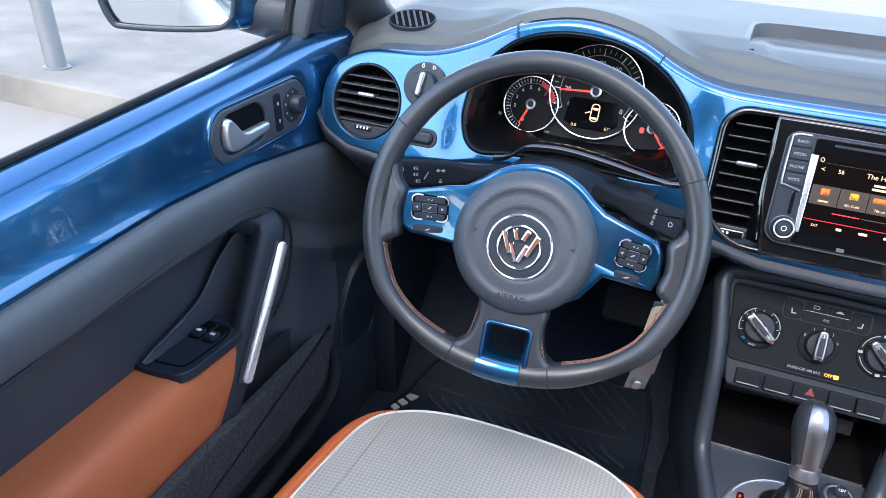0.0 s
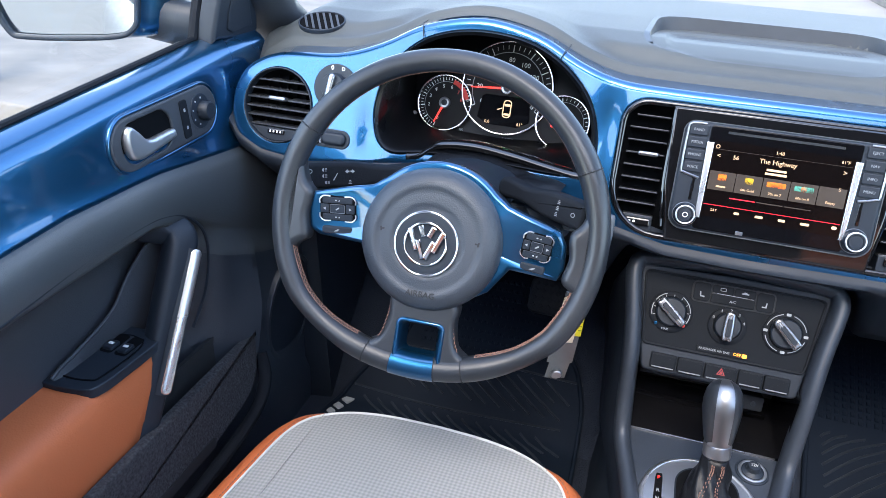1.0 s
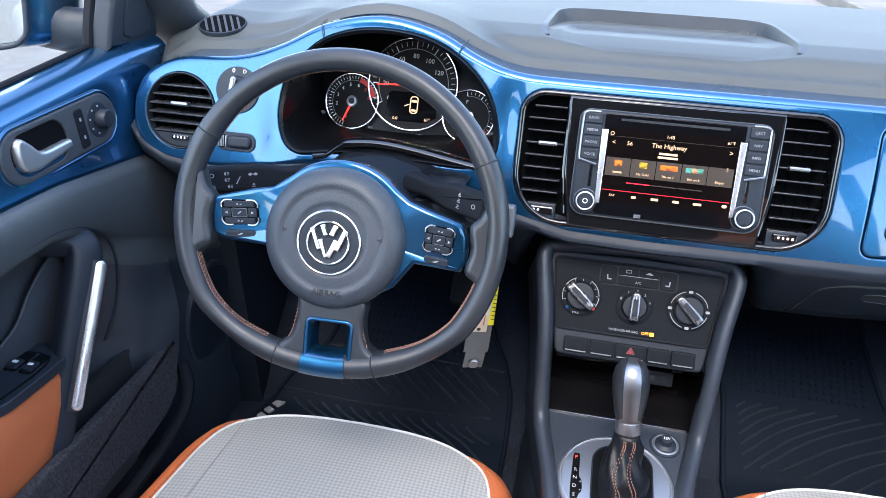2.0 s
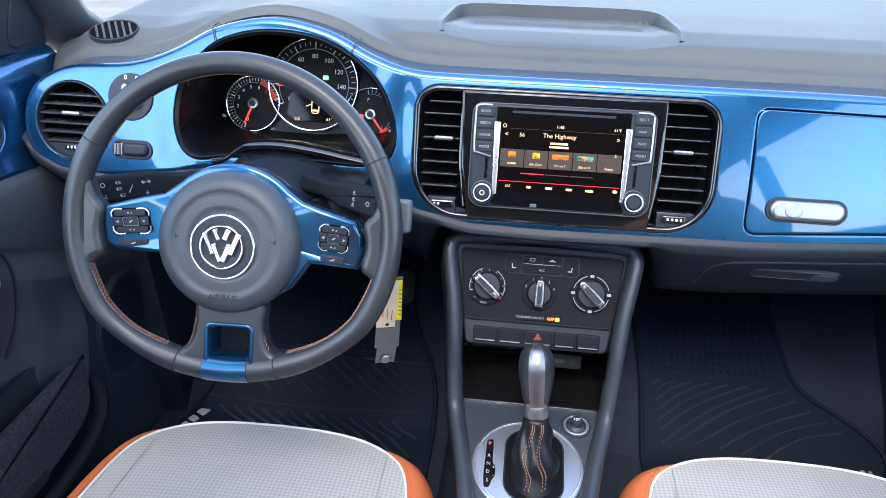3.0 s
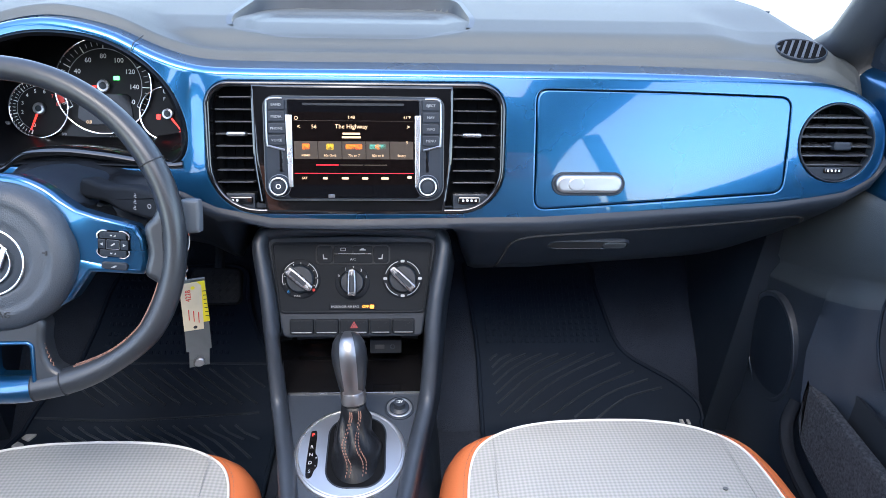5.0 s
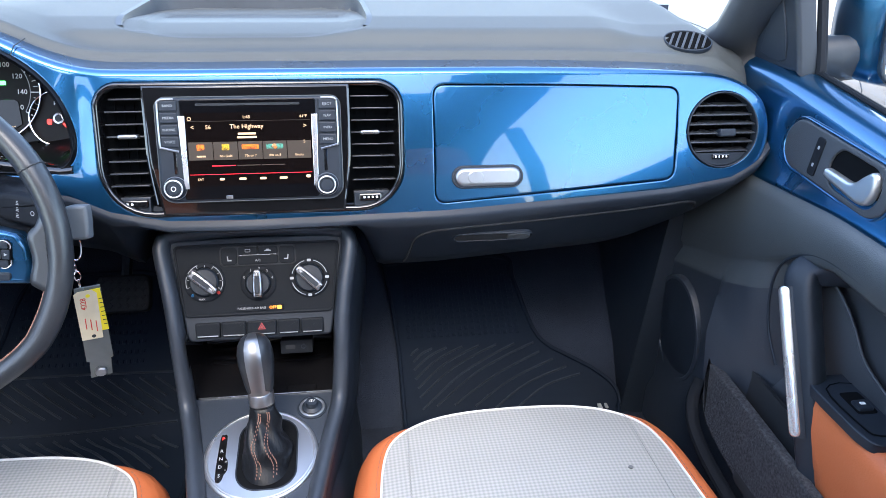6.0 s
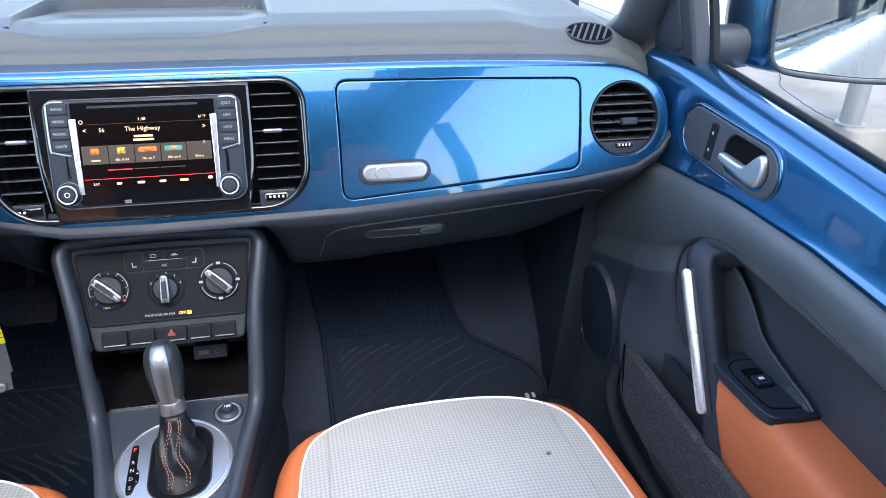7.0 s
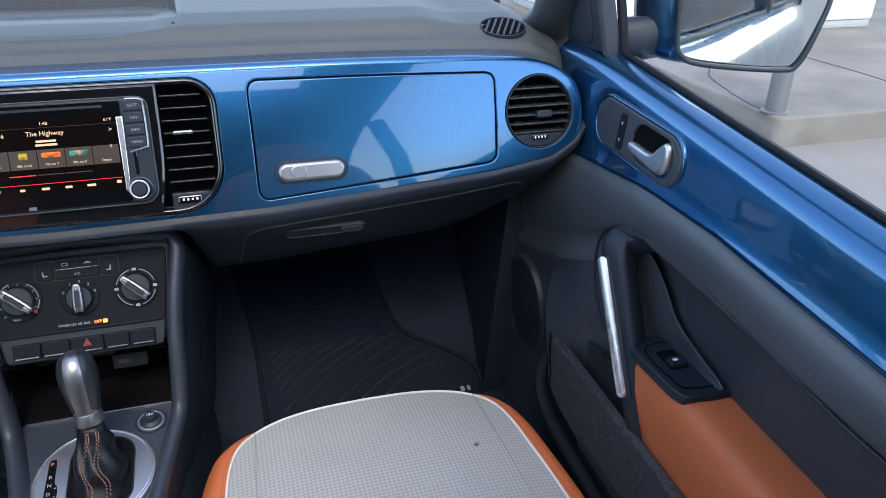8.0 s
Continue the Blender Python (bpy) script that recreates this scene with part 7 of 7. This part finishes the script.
        rows.append([X(0.779 - 0.1 * (k / 6) ** 1.3 * (z1 - z0) / 0.4, y, z0 + (z1 - z0) * k / 6) for k in range(7)])
    sheet(bm, rows)
    pane = part("window_pane", bm, PANE, d, "clear raised side window", sharp=60)
    pane.visible_shadow = False
    return d


SATIN = node_mat("satin_metal_lever", (0.5, 0.51, 0.53), 0.32, metal=0.85, vary=0.04)
car_door(-1, 2, True)
car_door(1, 1, False)


def quarter_z(y):
    return 0.83 + 0.077 * (y + 0.4)


for sgn in (-1, 1):
    ysq = (-0.404, -0.55, -0.7, -0.85, -1.0, -1.2, -1.4, -1.6)
    bm = bmesh.new()
    sheet(bm, [[(sgn * (x - 0.1 * max(0, -y - 0.9)), y, z + quarter_z(y) - 0.9) for x, z in ((0.76, 0.886),) + FLANK] for y in ysq])
    tagged(part("wall_quarter", bm, BLUE, sharp=60), "glossy blue rear quarter of the car body", "body panel", kind="structure")
    bm = bmesh.new()
    tube(bm, [(sgn * (0.789 - 0.1 * max(0, -y - 0.9)), y, quarter_z(y) - 0.006) for y in ysq[:6]], 0.009, 10, False, 0.6, (1, 0, 0))
    tagged(part("trim_belt", bm, PAD, sharp=60), "dull grey belt moulding on the rear quarter", "trim", kind="structure")
    # fixed rear side window behind the door post
    bm = bmesh.new()
    rows = []
    for y in (-0.47, -0.6, -0.75, -0.9, -1.05, -1.2):
        z0, z1 = quarter_z(y), lerp(y, [-1.2, -0.9, -0.7, -0.47], [1.06, 1.22, 1.28, 1.305])
        rows.append([(sgn * (0.779 - 0.1 * max(0, -y - 0.9) - 0.1 * (k / 5) ** 1.3 * (z1 - z0) / 0.4), y, z0 + (z1 - z0) * k / 5) for k in range(6)])
    sheet(bm, rows)
    pane = tagged(part("window_1" if sgn < 0 else "window_2", bm, PANE, sharp=60), "clear fixed rear side window", "window", kind="structure")
    pane.visible_shadow = False
    bm = bmesh.new()
    tube(bm, [(sgn * x, y, z) for x, y, z in ((0.77, -0.445, 0.5), (0.772, -0.445, 0.83), (0.75, -0.445, 1.05), (0.69, -0.445, 1.3))], 0.025, 10, False, 1.3, (1, 0, 0))
    tagged(part("trim_post", bm, INSERT, sharp=60), "dark door post beside the seat", "pillar", kind="structure")

# ---- wing mirrors ----
def wing_mirror(s):
    t = thing("wing_mirror", (s * 0.93, 0.92, 0.95), "blue wing mirror with a dark rim, folded out beside the door", "wing mirror", "wing mirrors")
    v = Vector((0, 0.05, 1)).normalized()
    u = Vector((1, -0.40 * s, 0)).normalized()
    w = u.cross(v).normalized()
    zc = 1.004 - 0.005 * s
    m = basis((s * 0.938, 0.885, zc), u, v, w)
    edge = [(s * a, b) for a, b in smooth_loop([(-0.098, -0.03), (-0.088, -0.06), (-0.055, -0.072), (0.05, -0.076), (0.08, -0.066), (0.1, -0.01), (0.107, 0.035), (0.095, 0.075), (0.055, 0.09), (-0.06, 0.088), (-0.098, 0.065)], 5)]
    edge = ccw(edge)
    bm = bmesh.new()
    loops = [verts(bm, inset(edge, 0.006), m, -0.006), verts(bm, inset(edge, 0.001), m, 0.006), verts(bm, edge, m, -0.006)]
    for sc, dz, dx in ((1.0, -0.012, 0.012), (1.0, -0.03, 0.034), (0.97, -0.055, 0.048), (0.9, -0.085, 0.05), (0.75, -0.112, 0.045), (0.5, -0.126, 0.04), (0.2, -0.131, 0.04)):
        loops.append(verts(bm, [(s * (-0.07 - dx) + (p[0] + s * 0.07) * sc, p[1] * sc) for p in edge], m, dz))
    for p, q in zip(loops, loops[1:]):
        ring_faces(bm, p, q)
    bm.faces.new(loops[-1])
    part("housing", bm, BLUE, t, "glossy blue mirror housing", sharp=60)
    bm = bmesh.new()
    band(bm, inset(edge, -0.001), inset(edge, 0.006), m, -0.012, 0.006, 0.0025, 3)
    part("rim", bm, PLASTIC, t, "black mirror rim")
    bm = bmesh.new()
    ug = Vector((1, -0.44 * s if s > 0 else -0.38 * s, 0)).normalized()
    vg = Vector((0, -0.002 if s > 0 else 0.005, 1)).normalized()
    slab(bm, inset(edge, 0.007), basis((s * 0.938, 0.885, zc), ug, (vg - ug * vg.dot(ug)).normalized(), ug.cross(vg).normalized()), -0.006, -0.001)
    part("mirror_glass", bm, MIRROR, t, "mirror glass")
    bm = bmesh.new()
    tube(bm, [(s * 0.775, 0.985, 0.945), (s * 0.8, 0.975, 0.955), (s * 0.83, 0.97, 0.957), (s * 0.88, 0.968, 0.962), (s * 0.93, 0.965, 0.968)], [0.036, 0.034, 0.033, 0.032, 0.03], 14, False, 0.75, (0, 1, 0.2))
    part("foot", bm, PLASTIC, t, "black mirror foot")
    return t


MIRROR = node_mat("mirror_glass", (0.6, 0.64, 0.65), 0.02, metal=1.0, vary=0.01, rough_vary=0.0)
wing_mirror(-1)
wing_mirror(1)


# ---- seats ----
def fabric():
    """Small woven checks in two greys."""
    m = node_mat("checked_fabric", (0.5, 0.5, 0.48), 0.92, vary=0.05, vary_size=9)
    nt = m.node_tree
    b = nt.nodes["Principled BSDF"]
    scale_node = [n for n in nt.nodes if n.type == "VECT_MATH"][0]
    co = [n for n in nt.nodes if n.type == "TEX_COORD"][0]
    # woven squares: the sum of two waves across the cushion
    sep = nt.nodes.new("ShaderNodeSeparateXYZ")
    nt.links.new(co.outputs["Object"], sep.inputs[0])
    waves = []
    for axis_out in ("X", "Y"):
        k = nt.nodes.new("ShaderNodeMath")
        k.operation = "MULTIPLY"
        k.inputs[1].default_value = 2 * math.pi / 0.0058
        nt.links.new(sep.outputs[axis_out], k.inputs[0])
        w = nt.nodes.new("ShaderNodeMath")
        w.operation = "SINE"
        nt.links.new(k.outputs[0], w.inputs[0])
        waves.append(w)
    both = nt.nodes.new("ShaderNodeMath")
    both.operation = "ADD"
    nt.links.new(waves[0].outputs[0], both.inputs[0])
    nt.links.new(waves[1].outputs[0], both.inputs[1])
    tone = nt.nodes.new("ShaderNodeMapRange")
    tone.inputs["From Min"].default_value = -1.6
    tone.inputs["From Max"].default_value = 1.6
    nt.links.new(both.outputs[0], tone.inputs[0])
    ch = nt.nodes.new("ShaderNodeValToRGB")
    ch.color_ramp.elements[0].color = (0.262, 0.262, 0.25, 1)
    ch.color_ramp.elements[1].color = (0.378, 0.372, 0.35, 1)
    nt.links.new(tone.outputs[0], ch.inputs[0])
    thread = nt.nodes.new("ShaderNodeTexNoise")
    thread.inputs["Scale"].default_value = 900
    nt.links.new(co.outputs["Object"], thread.inputs["Vector"])
    mx = nt.nodes.new("ShaderNodeMix")
    mx.data_type = "RGBA"
    mx.blend_type = "MULTIPLY"
    mx.inputs["Factor"].default_value = 0.5
    nt.links.new(ch.outputs["Color"], mx.inputs["A"])
    nt.links.new(thread.outputs["Color"], mx.inputs["B"])
    lift = nt.nodes.new("ShaderNodeMix")
    lift.data_type = "RGBA"
    lift.inputs["Factor"].default_value = 0.55
    nt.links.new(mx.outputs["Result"], lift.inputs["A"])
    nt.links.new(ch.outputs["Color"], lift.inputs["B"])
    nt.links.new(lift.outputs["Result"], scale_node.inputs[0])
    bump = nt.nodes.new("ShaderNodeBump")
    bump.inputs["Strength"].default_value = 0.4
    bump.inputs["Distance"].default_value = 0.0006
    nt.links.new(thread.outputs[0], bump.inputs["Height"])
    nt.links.new(bump.outputs[0], b.inputs["Normal"])
    return m


FABRIC = fabric()


def car_seat(cx, front, label, outline):
    st = thing("bucket_seat", (cx, front - 0.4, 0.236), label, "car seat", "front seats")
    right = smooth_loop(outline, 5, False)
    line = right + [(-x, y) for x, y in right[-2:0:-1]]
    m = Matrix.Translation((cx, front, 0.446))

    def crown(k):
        return 0.016 * (1 - k ** 2.5)

    c = (0, -0.26)
    bm = bmesh.new()
    last = None
    for k in (1.0, 0.985, 0.95, 0.9, 0.8, 0.65, 0.45, 0.2):
        lp = [bm.verts.new(m @ Vector((c[0] + (x - c[0]) * k, c[1] + (y - c[1]) * k, crown(k)))) for x, y in line]
        if last:
            ring_faces(bm, last, lp)
        last = lp
    bm.faces.new(last)
    part("cushion_cover", bm, FABRIC, st, "light grey checked fabric seat centre", sharp=70)
    # sewn joints along the cushion
    for sx in (-1, 1):
        bm = bmesh.new()
        pts = []
        for k in range(16):
            y = -0.035 - 0.46 * k / 15
            x = sx * (0.165 + 0.02 * k / 15)
            kk = max(abs(x) / 0.222, abs(y + 0.26) / 0.26)
            pts.append(m @ Vector((x, y, crown(min(kk, 1)) + 0.0002)))
        tube(bm, pts, 0.0005, 6)
        part("seam", bm, FABRIC, st)
    bm = bmesh.new()
    last = None
    for k, dz in ((0.0, -0.002), (-0.008, -0.001), (-0.02, -0.006), (-0.032, -0.018), (-0.04, -0.036), (-0.043, -0.08), (-0.035, -0.15), (-0.02, -0.205)):
        lp = [bm.verts.new(m @ Vector((a_[0] + (b_[0] - a_[0]) * w_, a_[1] + (b_[1] - a_[1]) * w_, dz))) for a_, b_, w_ in [(p_, q_, 0.08 + 0.92 * max(smooth_step(0.12, 0.2, abs(p_[0])), smooth_step(-0.3, -0.5, p_[1]))) for p_, q_ in zip(ccw(list(line)), inset(line, k * 1.0))]]
        if last:
            ring_faces(bm, last, lp)
        last = lp
    bm.faces.new(last)
    part("side_bolster", bm, BROWN, st, "cognac brown leatherette seat border", sharp=70)
    bm = bmesh.new()
    tube(bm, [m @ Vector((x, y, 0.0015)) for x, y in line], 0.0018, 8, True)
    part("piping", bm, PIPING, st, "white piping")
    # stitch row on the brown border
    bm = bmesh.new()
    border = [p_ for p_ in inset(line, -0.007) if abs(p_[0]) > 0.18]
    for i in range(len(border)):
        p, q = Vector(border[i]), Vector(border[(i + 1) % len(border)])
        if (q - p).length > 0.08:
            continue
        n = max(1, int((q - p).length / 0.005))
        for k in range(n):
            a, b_ = p.lerp(q, k / n), p.lerp(q, (k + 0.6) / n)
            tube(bm, [m @ Vector((a.x, a.y, 0.0)), m @ Vector((b_.x, b_.y, 0.0))], 0.0005, 4)
    tagged(part("stitching", bm, STITCH, st, "pale brown stitching"), kind="stuff")
    # backrest with rounded shoulders and a narrow headrest, leaning back
    BK = basis((cx, front - 0.515, 0.46), Vector((1, 0, 0)), Vector((0, -0.5, 0.866)), Vector((0, 0.866, 0.5)))
    back_line = [(0.0, 0.6), (0.08, 0.597), (0.13, 0.582), (0.165, 0.55), (0.19, 0.48), (0.205, 0.38), (0.21, 0.2), (0.208, 0.05), (0.19, 0.0), (0.0, -0.01)]
    half = smooth_loop(back_line, 4, False)
    shape = half + [(-x, y) for x, y in half[-2:0:-1]]
    bm = bmesh.new()
    slab(bm, shape, BK, -0.1, 0.0, 0.035, 5)
    part("backrest", bm, BROWN, st, "cognac brown leatherette backrest", sharp=70)
    bm = bmesh.new()
    slab(bm, inset(shape, 0.045), BK, -0.02, 0.006, 0.006, 3, dome=0.004)
    part("backrest_cover", bm, FABRIC, st, "light grey checked fabric backrest centre", sharp=70)
    bm = bmesh.new()
    slab(bm, smooth_loop([(-0.09, 0.615), (-0.06, 0.605), (0.06, 0.605), (0.09, 0.615), (0.097, 0.69), (0.082, 0.745), (0.0, 0.758), (-0.082, 0.745), (-0.097, 0.69)], 4), BK, -0.1, -0.03, 0.03, 5)
    part("headrest", bm, BROWN, st, "cognac brown headrest", sharp=70)
    return st


LINE = [(0.0, 0.0), (0.07, -0.003), (0.125, -0.014), (0.165, -0.034), (0.19, -0.06), (0.203, -0.1), (0.21, -0.16), (0.218, -0.26), (0.222, -0.4), (0.218, -0.5), (0.19, -0.52), (0.0, -0.525)]
car_seat(-0.36, 0.848, "light grey checked car seat with brown border before the wheel", LINE)
seat_p = car_seat(0.366, 0.88, "light grey checked car seat with brown border and dark spot", LINE)
bm = bmesh.new()
slab(bm, oval(0.498, 0.728, 0.0036, 0.003, 14), Matrix.Translation((0, 0, 0.4578)), 0, 0.001)
part("spot", bm, GALV, seat_p, "small dark spot")


# ---- floor mats ----
def mat_z(y):
    return lerp(y, FLOOR_Y, FLOOR_Z) + 0.006


def floor_mat(outline, dots, ribs, tag_at, label):
    c = (sum(p[0] for p in outline) / len(outline), 1.0, 0.24)
    t = thing("floor_mat", c, label, "floor mat", "rubber floor mats")
    loop = smooth_loop(outline, 5)
    bm = bmesh.new()
    xs = [p[0] for p in loop]
    # rows across the outline, following the rising floor
    y0, y1 = min(p[1] for p in loop), max(p[1] for p in loop)
    n = 60
    prev = None
    for k in range(n + 1):
        y = y0 + 0.0005 + (y1 - y0 - 0.001) * k / n
        cut = []
        for a, b_ in zip(loop, loop[1:] + loop[:1]):
            if (a[1] - y) * (b_[1] - y) < 0:
                cut.append(a[0] + (b_[0] - a[0]) * (y - a[1]) / (b_[1] - a[1]))
        lo, hi = min(cut), max(cut)
        row = [bm.verts.new((lo + (hi - lo) * i / 12, y, mat_z(y))) for i in range(13)]
        if prev:
            for i in range(12):
                bm.faces.new((prev[i], prev[i + 1], row[i + 1], row[i]))
        prev = row
    part("sheet", bm, MATRUBBER, t, sharp=60)
    bm = bmesh.new()
    tube(bm, [(p[0], p[1], mat_z(p[1]) + 0.002) for p in loop], 0.0045, 8, True)
    part("raised_border", bm, MATRUBBER, t)
    bm = bmesh.new()
    for x0, x1, ya, yb, nx, ny in dots:
        for j in range(ny):
            for i in range(nx):
                y = ya + (yb - ya) * j / (ny - 1)
                x = x0 + (x1 - x0) * i / (nx - 1)
                z = mat_z(y)
                sl = (mat_z(y + 0.01) - mat_z(y - 0.01)) / 0.02
                top = [bm.verts.new((x + a * 0.003, y + b_ * 0.0026, z + b_ * 0.0026 * sl + 0.002)) for a, b_ in ((-1, -1), (1, -1), (1, 1), (-1, 1))]
                bot = [bm.verts.new((x + a * 0.004, y + b_ * 0.0036, z + b_ * 0.0036 * sl)) for a, b_ in ((-1, -1), (1, -1), (1, 1), (-1, 1))]
                bm.faces.new(top)
                ring_faces(bm, bot, top)
    tagged(part("studs", bm, MATRUBBER, t), kind="stuff")
    bm = bmesh.new()
    for path in ribs:
        tube(bm, [(x, y, mat_z(y) + 0.0008) for x, y in smooth_loop(path, 5, False)], 0.0025, 6)
    tagged(part("ribs", bm, MATRIB, t), kind="stuff")
    for x, y, w, h, turn in tag_at:
        bm = bmesh.new()
        slab(bm, rrect(0, 0, w, h, 0.002, 3), Matrix.Translation((x, y, mat_z(y))) @ pose(0, 0, 0, 0, 0, turn), 0, 0.003, 0.0008, 1)
        part("name_bar", bm, GREYTXT, t, "plain grey name bar")
    return t


ribs_p = []
for k, (x, y) in enumerate(((0.241, 1.197), (0.245, 1.187), (0.2455, 1.176), (0.247, 1.163), (0.251, 1.15), (0.253, 1.136), (0.257, 1.118), (0.285, 1.122))):
    top = 0.256 + 0.0265 * k + 0.001 * k * k
    ribs_p.append([(x, y), (x + (top - x) * 0.42, y + (1.207 - y) * 0.55), (top, 1.207)])
for k in range(4):
    ribs_p.append([(0.32 + 0.04 * k, 1.122 - 0.004 * k), (0.4 + 0.035 * k, 1.16 - 0.006 * k), (0.5 + 0.026 * k, 1.192 - 0.012 * k)])
floor_mat([(0.225, 0.6), (0.6, 0.6), (0.628, 0.7), (0.64, 1.06), (0.65, 1.11), (0.64, 1.138), (0.605, 1.162), (0.56, 1.182), (0.52, 1.2), (0.5, 1.222), (0.488, 1.255), (0.47, 1.33), (0.455, 1.375), (0.3, 1.378), (0.21, 1.375), (0.2, 1.36), (0.218, 1.2), (0.222, 0.9)],
    ((0.24, 0.462, 1.23, 1.352, 18, 12),), ribs_p, ((0.607, 1.106, 0.008, 0.02, 0), (0.62, 1.106, 0.006, 0.02, 0)), "black ribbed rubber mat in the passenger footwell")
ribs_d = []
# two fields of slanting ribs with a ridge between them
for k in range(13):
    x = -0.585 + 0.0285 * k
    ribs_d.append([(x, 1.19), (x + 0.05, 1.163), (x + 0.095, 1.14)])
for k in range(14):
    x = -0.585 + 0.0285 * k
    ribs_d.append([(x, 1.11), (x + 0.05, 1.08), (x + 0.1, 1.03)])
ribs_d = [[p for p in path if p[0] < -0.185] for path in ribs_d]
ribs_d = [path for path in ribs_d if len(path) > 1]
ribs_d.append([(-0.61, 1.124), (-0.44, 1.119), (-0.2, 1.127)])
ribs_d.append([(-0.55, 1.197), (-0.4, 1.198), (-0.175, 1.195)])
floor_mat([(-0.62, 0.6), (-0.2, 0.6), (-0.17, 0.7), (-0.165, 1.1), (-0.18, 1.19), (-0.215, 1.25), (-0.24, 1.31), (-0.26, 1.37), (-0.4, 1.375), (-0.5, 1.36), (-0.53, 1.25), (-0.55, 1.19), (-0.6, 1.15), (-0.64, 1.06), (-0.645, 0.9)],
    ((-0.5, -0.27, 1.215, 1.35, 20, 9),), ribs_d, ((-0.612, 1.096, 0.018, 0.02, -28), (-0.622, 1.072, 0.017, 0.014, -28), (-0.63, 1.053, 0.015, 0.013, -28)), "black ribbed rubber mat in the driver footwell")

# ---- pedals ----
ped = thing("brake_pedal", (-0.25, 1.15, 0.5), "wide black rubber brake pedal on a steel arm", "pedal")
PD = basis((-0.245, 1.12, 0.545), Vector((1, 0, 0)), Vector((0, 0.6, 0.8)), Vector((0, -0.8, 0.6)))
bm = bmesh.new()
slab(bm, rrect(0, 0, 0.085, 0.062, 0.012, 5), PD, -0.012, 0.004, 0.004, 3)
part("pad", bm, RUBBER, ped)
bm = bmesh.new()
for i in range(6):
    for j in range(4):
        slab(bm, [(-0.033 + 0.013 * i + 0.005 * math.cos(q), -0.02 + 0.0135 * j + 0.005 * math.sin(q)) for q in (0, 1.57, 3.14, 4.71)], PD, 0.003, 0.0055, 0.0008, 1)
tagged(part("tread", bm, RUBBER, ped), kind="stuff")
bm = bmesh.new()
tube(bm, [PD @ Vector((0, 0.0, -0.01)), (-0.245, 1.17, 0.58), (-0.25, 1.22, 0.68), (-0.25, 1.25, 0.78)], 0.009, 8)
part("arm", bm, PLASTIC, ped)
